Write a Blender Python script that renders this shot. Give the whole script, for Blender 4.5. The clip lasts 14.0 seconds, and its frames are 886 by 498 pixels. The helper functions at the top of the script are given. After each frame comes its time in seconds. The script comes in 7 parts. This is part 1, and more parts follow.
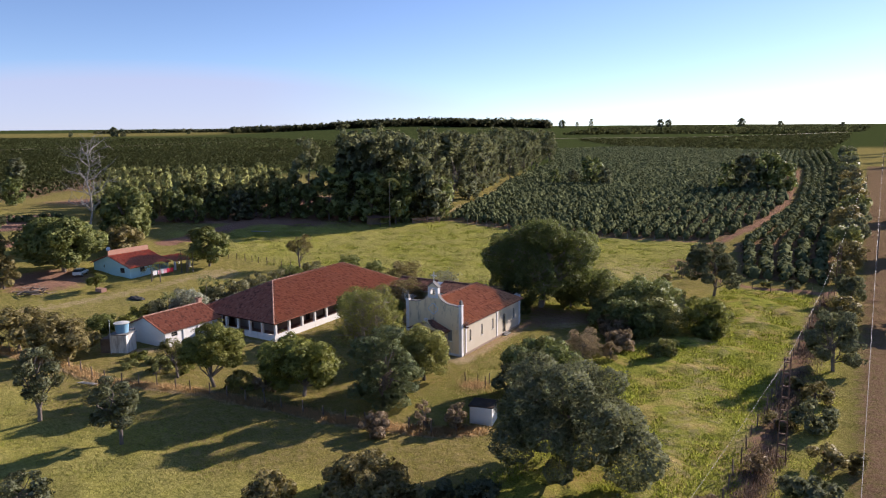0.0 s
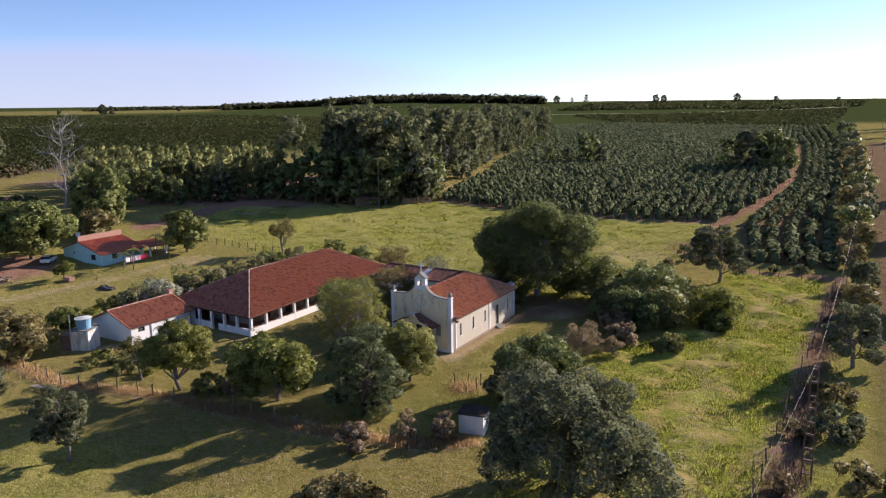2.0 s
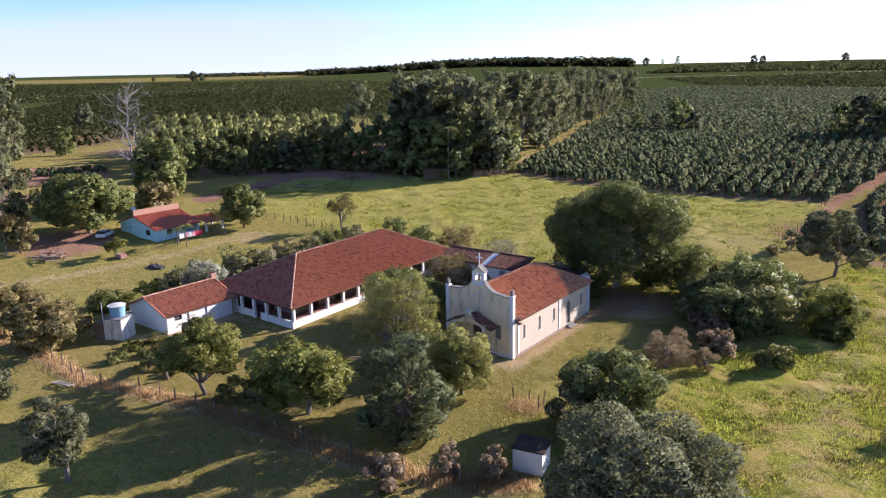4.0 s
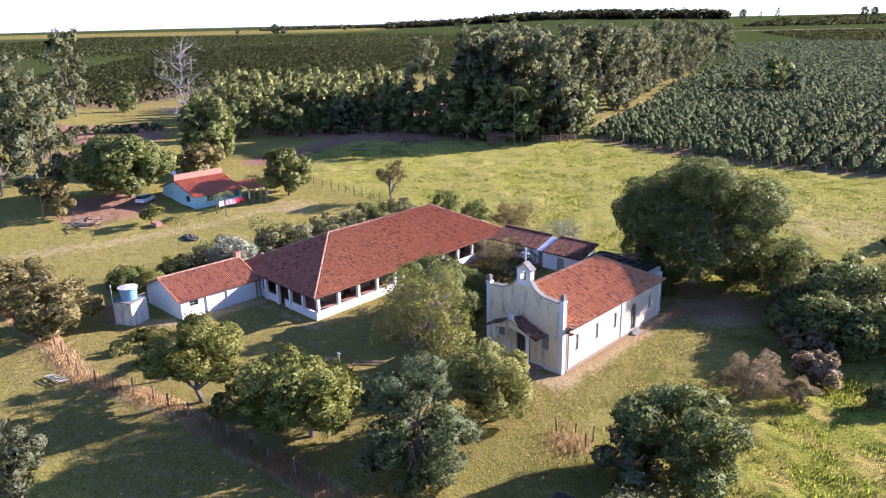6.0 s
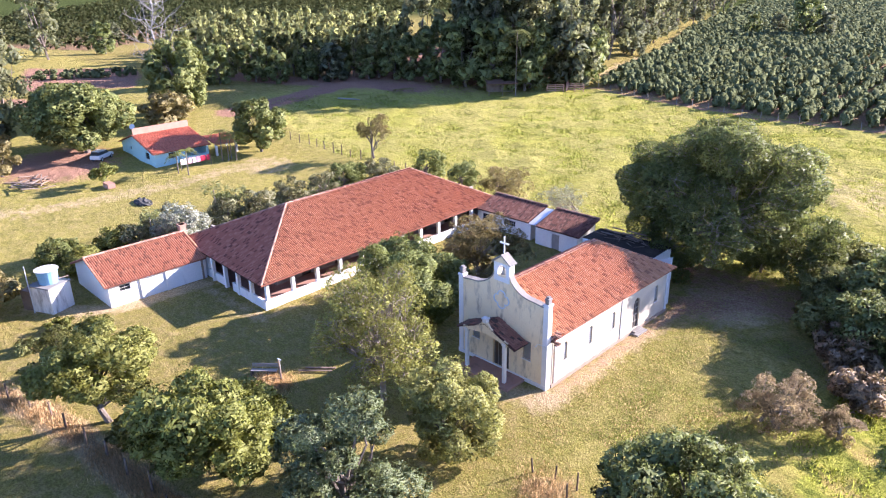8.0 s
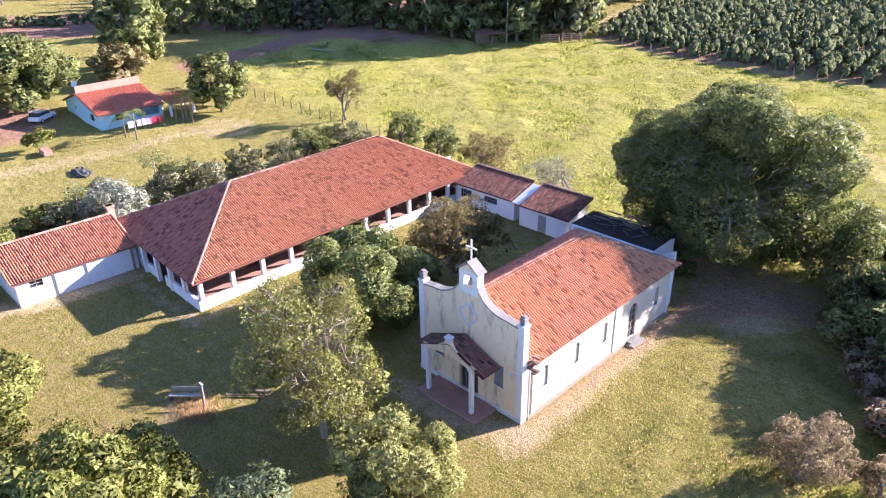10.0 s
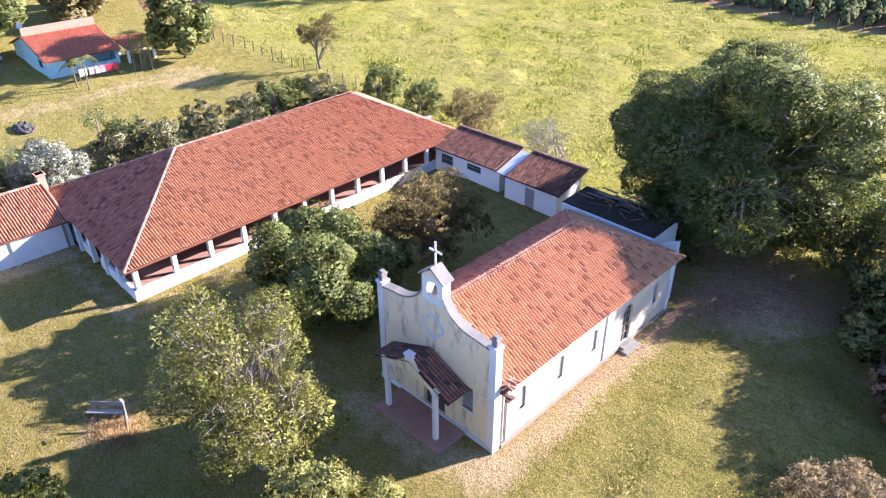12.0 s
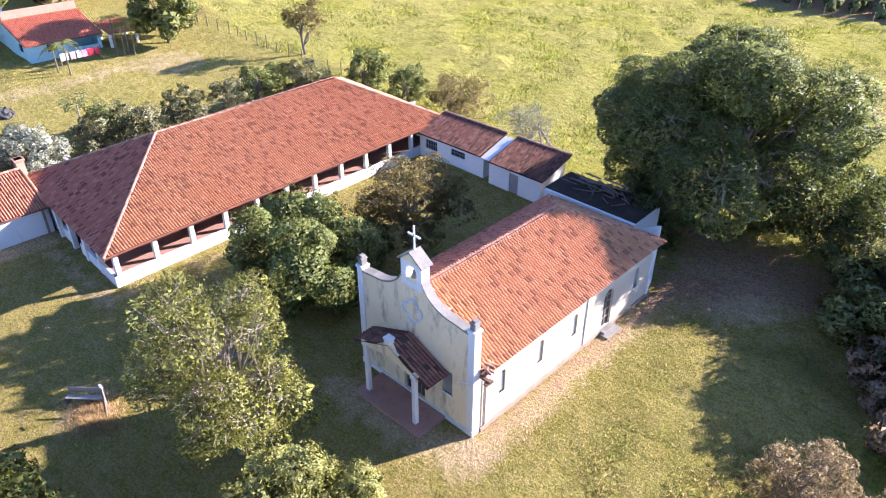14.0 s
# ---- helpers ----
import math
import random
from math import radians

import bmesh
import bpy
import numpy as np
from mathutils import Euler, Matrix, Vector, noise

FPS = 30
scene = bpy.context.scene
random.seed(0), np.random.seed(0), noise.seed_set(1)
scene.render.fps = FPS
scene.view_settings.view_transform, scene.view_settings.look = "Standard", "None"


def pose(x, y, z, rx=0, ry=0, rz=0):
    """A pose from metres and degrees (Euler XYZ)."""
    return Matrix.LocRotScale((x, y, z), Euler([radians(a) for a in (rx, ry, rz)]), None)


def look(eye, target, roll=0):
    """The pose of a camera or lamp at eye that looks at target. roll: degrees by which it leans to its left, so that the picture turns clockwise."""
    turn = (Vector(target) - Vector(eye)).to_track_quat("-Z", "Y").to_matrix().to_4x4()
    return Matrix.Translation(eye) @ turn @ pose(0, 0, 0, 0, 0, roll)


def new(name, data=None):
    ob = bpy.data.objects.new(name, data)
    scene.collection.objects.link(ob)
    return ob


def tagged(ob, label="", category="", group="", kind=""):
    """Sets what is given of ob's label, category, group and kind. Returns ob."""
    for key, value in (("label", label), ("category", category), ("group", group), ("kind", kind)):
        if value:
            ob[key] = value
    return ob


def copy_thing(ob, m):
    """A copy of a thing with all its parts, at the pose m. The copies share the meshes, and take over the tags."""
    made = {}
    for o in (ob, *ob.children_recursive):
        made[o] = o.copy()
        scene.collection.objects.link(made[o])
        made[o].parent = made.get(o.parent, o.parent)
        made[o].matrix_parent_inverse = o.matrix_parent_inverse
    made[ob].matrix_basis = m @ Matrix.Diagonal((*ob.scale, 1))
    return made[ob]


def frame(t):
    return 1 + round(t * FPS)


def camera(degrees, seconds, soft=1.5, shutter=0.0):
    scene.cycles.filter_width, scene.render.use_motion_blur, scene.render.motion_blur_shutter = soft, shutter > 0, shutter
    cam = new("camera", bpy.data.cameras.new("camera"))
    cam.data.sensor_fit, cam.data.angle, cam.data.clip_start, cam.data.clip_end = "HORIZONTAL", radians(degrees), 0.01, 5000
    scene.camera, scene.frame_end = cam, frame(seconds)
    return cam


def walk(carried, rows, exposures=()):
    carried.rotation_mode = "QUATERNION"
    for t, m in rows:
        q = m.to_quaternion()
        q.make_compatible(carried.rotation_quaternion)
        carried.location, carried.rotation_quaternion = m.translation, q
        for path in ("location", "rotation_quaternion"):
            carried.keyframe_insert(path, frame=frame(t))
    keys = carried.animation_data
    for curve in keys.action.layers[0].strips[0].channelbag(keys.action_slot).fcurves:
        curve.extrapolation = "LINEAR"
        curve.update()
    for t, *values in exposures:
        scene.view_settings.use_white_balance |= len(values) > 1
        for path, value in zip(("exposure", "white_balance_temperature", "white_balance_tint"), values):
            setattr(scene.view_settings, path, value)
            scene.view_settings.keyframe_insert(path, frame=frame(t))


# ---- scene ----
cam = camera(64.8, 14.0, soft=1.15)
PATH = [
    (0, (43.065, -76.096, 28.14), (42.047, -74.404, 27.826), -0.6),
    (0.5, (42.508, -75.036, 28.183), (41.49, -73.344, 27.871), -0.5),
    (1, (41.761, -73.552, 28.214), (40.744, -71.858, 27.904), -0.6),
    (1.5, (40.932, -71.601, 28.225), (39.919, -69.905, 27.914), -0.7),
    (2, (40.015, -69.344, 28.254), (39.015, -67.654, 27.875), -0.8),
    (2.5, (39.044, -66.822, 28.348), (38.062, -65.143, 27.881), -1.0),
    (3, (37.967, -64.12, 28.45), (36.959, -62.457, 27.982), -1.0),
    (3.5, (36.886, -61.302, 28.475), (35.776, -59.705, 28.01), -1.2),
    (3.7, (36.447, -60.147, 28.492), (35.305, -58.572, 28.029), -1.2),
    (5.8, (31.594, -48.147, 28.853), (30.271, -46.761, 28.28), -1.3),
    (6, (31.091, -47.029, 28.856), (29.765, -45.652, 28.269), -1.2),
    (6.5, (29.761, -44.156, 28.801), (28.434, -42.797, 28.177), -1.2),
    (7, (28.429, -41.259, 28.671), (27.1, -39.919, 28.009), -1.2),
    (7.5, (27.009, -38.515, 28.553), (25.685, -37.189, 27.855), -1.1),
    (8, (25.544, -35.895, 28.466), (24.23, -34.58, 27.729), -1.0),
    (8.2, (24.989, -34.923, 28.448), (23.68, -33.613, 27.694), -0.9),
    (10.3, (19.47, -25.481, 27.93), (18.205, -24.213, 27.039), -0.7),
    (10.5, (18.937, -24.625, 27.91), (17.676, -23.362, 27.009), -0.5),
    (11, (17.722, -22.625, 27.852), (16.468, -21.368, 26.932), -0.5),
    (11.5, (16.695, -20.986, 27.796), (15.459, -19.743, 26.833), -0.3),
    (12, (16.258, -19.994, 27.709), (15.05, -18.776, 26.682), -0.3),
    (12.5, (16.289, -19.582, 27.686), (15.097, -18.374, 26.628), -0.2),
    (13, (16.504, -19.518, 27.633), (15.317, -18.305, 26.575), -0.1),
    (13.5, (16.668, -19.539, 27.576), (15.485, -18.321, 26.519), -0.0),
    (14, (16.717, -19.628, 27.536), (15.54, -18.404, 26.479), 0.1),
]
walk(cam, [(t, look(eye, target, roll)) for t, eye, target, roll in PATH],
     exposures=[(0, 0.9, 6170, 23), (2, 0.93, 6120, 24), (3, 1.17, 5960, 26.5), (3.5, 1.27, 5920, 27), (6, 1.84, 5720, 30.5), (6.5, 2.02, 5720, 31), (7.5, 2.37, 5710, 31.6), (8, 2.42, 5700, 31), (10.5, 2.38, 5710, 29.6), (14, 2.38, 5730, 27)])

# ---- world and sun ----
SUN_EL, SUN_AZ = 21.0, 25.0  # elevation; degrees east of +y
world = bpy.data.worlds.new("sky")
scene.world = world
world.use_nodes = True
wn = world.node_tree
sky = wn.nodes.new("ShaderNodeTexSky")
sky.sky_type, sky.sun_disc = "NISHITA", False
sky.sun_elevation, sky.sun_rotation = radians(SUN_EL), radians(SUN_AZ)
sky.altitude, sky.air_density, sky.dust_density, sky.ozone_density = 1800, 0.85, 0.4, 2.5
back = wn.nodes["Background"]
back.inputs["Strength"].default_value = 0.085
sun_data = bpy.data.lights.new("sun", "SUN")
sun_data.energy, sun_data.angle, sun_data.color = 4.3, radians(0.5), (1.0, 0.9, 0.74)
sun = new("sun", sun_data)
sx, sy = math.sin(radians(SUN_AZ)), math.cos(radians(SUN_AZ))
sun.matrix_world = look((0, 0, 60), (-sx, -sy, 60 - math.tan(radians(SUN_EL))))


# ---- materials ----
def ramp(nt, fac, stops):
    r = nt.nodes.new("ShaderNodeValToRGB")
    el = r.color_ramp.elements
    while len(el) < len(stops):
        el.new(0.5)
    for e, (p, c) in zip(el, stops):
        e.position, e.color = p, (*c, 1)
    nt.links.new(fac, r.inputs["Fac"])
    return r.outputs["Color"]


def noise_tex(nt, scale, detail=6.0, stretch=None, rough=0.6):
    co = nt.nodes.new("ShaderNodeNewGeometry").outputs["Position"]
    if stretch:
        mp = nt.nodes.new("ShaderNodeMapping")
        mp.inputs["Scale"].default_value = stretch
        nt.links.new(co, mp.inputs["Vector"])
        co = mp.outputs["Vector"]
    n = nt.nodes.new("ShaderNodeTexNoise")
    n.inputs["Scale"].default_value, n.inputs["Detail"].default_value, n.inputs["Roughness"].default_value = scale, detail, rough
    nt.links.new(co, n.inputs["Vector"])
    return n.outputs["Fac"]


def mix(nt, fac, a, b, how="MIX"):
    m = nt.nodes.new("ShaderNodeMix")
    m.data_type, m.blend_type = "RGBA", how
    for sock, v in ((m.inputs[0], fac), (m.inputs[6], a), (m.inputs[7], b)):
        if isinstance(v, (int, float)):
            sock.default_value = v
        elif isinstance(v, tuple):
            sock.default_value = (*v, 1)
        else:
            nt.links.new(v, sock)
    return m.outputs[2]


def math_node(nt, op, a, b=0.0, clamp=False):
    m = nt.nodes.new("ShaderNodeMath")
    m.operation, m.use_clamp = op, clamp
    for sock, v in ((m.inputs[0], a), (m.inputs[1], b)):
        if isinstance(v, (int, float)):
            sock.default_value = v
        else:
            nt.links.new(v, sock)
    return m.outputs[0]


def step_node(nt, v, lo, hi):
    m = nt.nodes.new("ShaderNodeMapRange")
    m.inputs["From Min"].default_value, m.inputs["From Max"].default_value = lo, hi
    nt.links.new(v, m.inputs["Value"])
    return m.outputs["Result"]


# a low lilac bank of haze in the north-west, over the clear sky
ray = wn.nodes.new("ShaderNodeSeparateXYZ")
wn.links.new(wn.nodes.new("ShaderNodeTexCoord").outputs["Generated"], ray.inputs[0])
az = math_node(wn, "MULTIPLY", math_node(wn, "ARCTAN2", ray.outputs[0], ray.outputs[1]), 57.3)
el = math_node(wn, "MULTIPLY", math_node(wn, "ARCSINE", ray.outputs[2]), 57.3)
off = math_node(wn, "ADD", az, 52.0)
rim = math_node(wn, "SUBTRACT", 5.8, math_node(wn, "MULTIPLY", math_node(wn, "MULTIPLY", off, off), 0.004))
bank = step_node(wn, math_node(wn, "SUBTRACT", rim, el), -0.2, 1.3)
bank = math_node(wn, "MULTIPLY", bank, step_node(wn, az, -24.0, -46.0))
wn.links.new(mix(wn, math_node(wn, "MULTIPLY", bank, 0.7), sky.outputs["Color"], (3.7, 4.0, 5.0)), back.inputs["Color"])


def base_mat(name, rough=0.85, metal=0.0, spec=0.3):
    m = bpy.data.materials.new(name)
    m.use_nodes = True
    b = m.node_tree.nodes["Principled BSDF"]
    b.inputs["Roughness"].default_value, b.inputs["Metallic"].default_value = rough, metal
    b.inputs["Specular IOR Level"].default_value = spec
    return m, m.node_tree, b


def bumped(nt, b, fac, strength, dist=0.05):
    n = nt.nodes.new("ShaderNodeBump")
    n.inputs["Strength"].default_value, n.inputs["Distance"].default_value = strength, dist
    nt.links.new(fac, n.inputs["Height"])
    nt.links.new(n.outputs["Normal"], b.inputs["Normal"])


def surface(name, c1, c2, scale=1.5, fine=12.0, rough=0.85, bump=0.3, stain=None, stain_at=(0.55, 0.75), stretch=None, stain_scale=0.8, spec=0.3, metal=0.0, vary=0.0):
    """A worn surface: two colours at a broad and a fine scale, and stains of a third."""
    m, nt, b = base_mat(name, rough, metal, spec)
    broad, grain = noise_tex(nt, scale), noise_tex(nt, fine, 4)
    col = mix(nt, step_node(nt, broad, 0.3, 0.7), c1, c2)
    col = mix(nt, 0.5, col, mix(nt, grain, tuple(v * 0.75 for v in c1), tuple(min(1, v * 1.15) for v in c2)))
    if stain:
        col = mix(nt, step_node(nt, noise_tex(nt, stain_scale, 8, stretch, 0.7), *stain_at), col, stain)
    if vary:
        info = nt.nodes.new("ShaderNodeObjectInfo").outputs["Random"]
        col = mix(nt, vary, col, ramp(nt, info, [(0, tuple(v * 0.5 for v in c1)), (1, tuple(min(1, v * 1.5) for v in c2))]))
    nt.links.new(col, b.inputs["Base Color"])
    bumped(nt, b, grain, bump)
    return m


def leaf_mat(name, mid, glow=0.48, rough=0.6, spec=0.12):
    """Leaves: each leaf or clump its own green, thin enough to let some sun through."""
    m, nt, b = base_mat(name, rough, 0, spec)
    dark, light = tuple(v * 0.78 for v in mid), tuple(v * 1.25 for v in mid)
    geo = nt.nodes.new("ShaderNodeNewGeometry")
    info = nt.nodes.new("ShaderNodeObjectInfo").outputs["Random"]
    col = ramp(nt, geo.outputs["Random Per Island"], [(0, dark), (0.55, mid), (1, light)])
    broad = step_node(nt, noise_tex(nt, 0.55, 3), 0.35, 0.65)
    col = mix(nt, math_node(nt, "MULTIPLY", broad, 0.4), col, light)
    col = mix(nt, math_node(nt, "MULTIPLY", info, 0.25), col, tuple(v * 0.62 for v in mid))
    grain = noise_tex(nt, 7.0, 3, None, 0.7)
    col = mix(nt, 1.0, col, ramp(nt, grain, [(0.32, (0.6, 0.6, 0.6)), (0.5, (1, 1, 1)), (0.7, (1.2, 1.2, 1.1))]), "MULTIPLY")
    nt.links.new(mix(nt, 1.0, col, (2 - 2 * glow,) * 3, "MULTIPLY"), b.inputs["Base Color"])
    tr = nt.nodes.new("ShaderNodeBsdfTranslucent")
    nt.links.new(mix(nt, 1.0, col, (2 * glow, 2 * glow, 1.5 * glow), "MULTIPLY"), tr.inputs["Color"])
    both = nt.nodes.new("ShaderNodeAddShader")
    nt.links.new(b.outputs[0], both.inputs[0])
    nt.links.new(tr.outputs[0], both.inputs[1])
    nt.links.new(both.outputs[0], nt.nodes["Material Output"].inputs["Surface"])
    return m


def tile_mat(name, dark, mid, light, moss, moss_at=(0.55, 0.75)):
    """Clay roof tiles, each piece of its own fired colour, some darkened for course-end shade, with lichen in patches.
    """
    m, nt, b = base_mat(name, 0.85, 0, 0.25)
    geo = nt.nodes.new("ShaderNodeNewGeometry")
    info = nt.nodes.new("ShaderNodeObjectInfo").outputs["Random"]
    both = math_node(nt, "FRACT", math_node(nt, "ADD", geo.outputs["Random Per Island"], info))
    # the dark share: dark-fired tiles, raised to paint in shade at course ends
    col = ramp(nt, both, [(0, dark), (0.13, dark), (0.17, mid), (0.6, mid), (1, light)])
    col = mix(nt, math_node(nt, "MULTIPLY", step_node(nt, noise_tex(nt, 1.5, 7, None, 0.7), *moss_at), 0.22), col, moss)
    col = mix(nt, 0.3, col, mix(nt, noise_tex(nt, 25, 3), dark, light))
    nt.links.new(col, b.inputs["Base Color"])
    bumped(nt, b, noise_tex(nt, 40, 3), 0.25, 0.02)
    return m


def ground_mat():
    """Grass, pasture, straw and red earth, mixed by the ground's own cover map and by noise."""
    m, nt, b = base_mat("ground_cover", 1.0, 0, 0.0)
    at = nt.nodes.new("ShaderNodeVertexColor")
    at.layer_name = "cover"
    sep = nt.nodes.new("ShaderNodeSeparateColor")
    nt.links.new(at.outputs["Color"], sep.inputs["Color"])
    dirt, past, straw = sep.outputs
    crop = at.outputs["Alpha"]
    n1, n2, n3 = noise_tex(nt, 0.12, 6), noise_tex(nt, 0.9, 7, None, 0.7), noise_tex(nt, 5.0, 6, None, 0.75)
    grit = step_node(nt, n3, 0.36, 0.64)
    lawn = mix(nt, grit, (0.175, 0.146, 0.04), (0.35, 0.295, 0.088))
    lawn = mix(nt, math_node(nt, "MULTIPLY", step_node(nt, n2, 0.44, 0.68), 0.55), lawn, (0.42, 0.305, 0.16))
    lime = mix(nt, grit, (0.255, 0.235, 0.058), (0.47, 0.425, 0.135))
    lime = mix(nt, math_node(nt, "MULTIPLY", step_node(nt, n2, 0.48, 0.72), 0.55), lime, (0.44, 0.38, 0.11))
    lime = mix(nt, math_node(nt, "MULTIPLY", step_node(nt, n1, 0.48, 0.62), 0.5), lime, (0.37, 0.36, 0.06))
    # dark pockets: shade between tussocks put into colour, with some darker plants
    tuss_shade = math_node(nt, "MULTIPLY", step_node(nt, noise_tex(nt, 1.0, 6, (1, 1.9, 1), 0.72), 0.49, 0.62), 0.7)
    lime = mix(nt, math_node(nt, "MULTIPLY", tuss_shade, 0.85), lime, (0.125, 0.135, 0.032))
    lawn = mix(nt, math_node(nt, "MULTIPLY", tuss_shade, 0.5), lawn, (0.11, 0.125, 0.03))
    dry = mix(nt, grit, (0.33, 0.235, 0.13), (0.61, 0.475, 0.275))
    earth = mix(nt, grit, (0.22, 0.118, 0.078), (0.44, 0.26, 0.18))
    col = mix(nt, past, lawn, lime)
    # the rough pasture by the track: lusher, in soft tussocks with tawny drifts
    lush = mix(nt, grit, (0.2, 0.22, 0.033), (0.41, 0.405, 0.08))
    lush = mix(nt, math_node(nt, "MULTIPLY", step_node(nt, noise_tex(nt, 0.22, 5, None, 0.6), 0.47, 0.6), 0.85), lush, (0.46, 0.34, 0.12))
    # shadow pockets of the tussocks, painted as dark green
    lush = mix(nt, math_node(nt, "MULTIPLY", step_node(nt, noise_tex(nt, 0.5, 5, (1, 1.7, 1), 0.6), 0.53, 0.64), 0.7), lush, (0.075, 0.105, 0.022))
    col = mix(nt, math_node(nt, "MAXIMUM", math_node(nt, "SUBTRACT", past, 1.0), 0.0), col, lush)

    def edge(v):
        return step_node(nt, math_node(nt, "ADD", v, math_node(nt, "MULTIPLY", math_node(nt, "SUBTRACT", n2, 0.5), 0.9)), 0.35, 0.65)

    leafy = mix(nt, grit, (0.035, 0.048, 0.016), (0.085, 0.105, 0.034))
    col = mix(nt, edge(straw), col, dry)
    col = mix(nt, edge(dirt), col, earth)
    col = mix(nt, crop, col, leafy)
    blades = noise_tex(nt, 9.0, 5, None, 0.8)
    col = mix(nt, 0.9, col, ramp(nt, blades, [(0.36, (0.5, 0.5, 0.5)), (0.5, (1.0, 1.0, 1.0)), (0.64, (1.3, 1.3, 1.25))]), "MULTIPLY")
    nt.links.new(col, b.inputs["Base Color"])
    bumped(nt, b, math_node(nt, "ADD", math_node(nt, "ADD", n2, math_node(nt, "MULTIPLY", n3, 0.5)), math_node(nt, "MULTIPLY", blades, 0.4)), 1.0, 0.3)
    return m


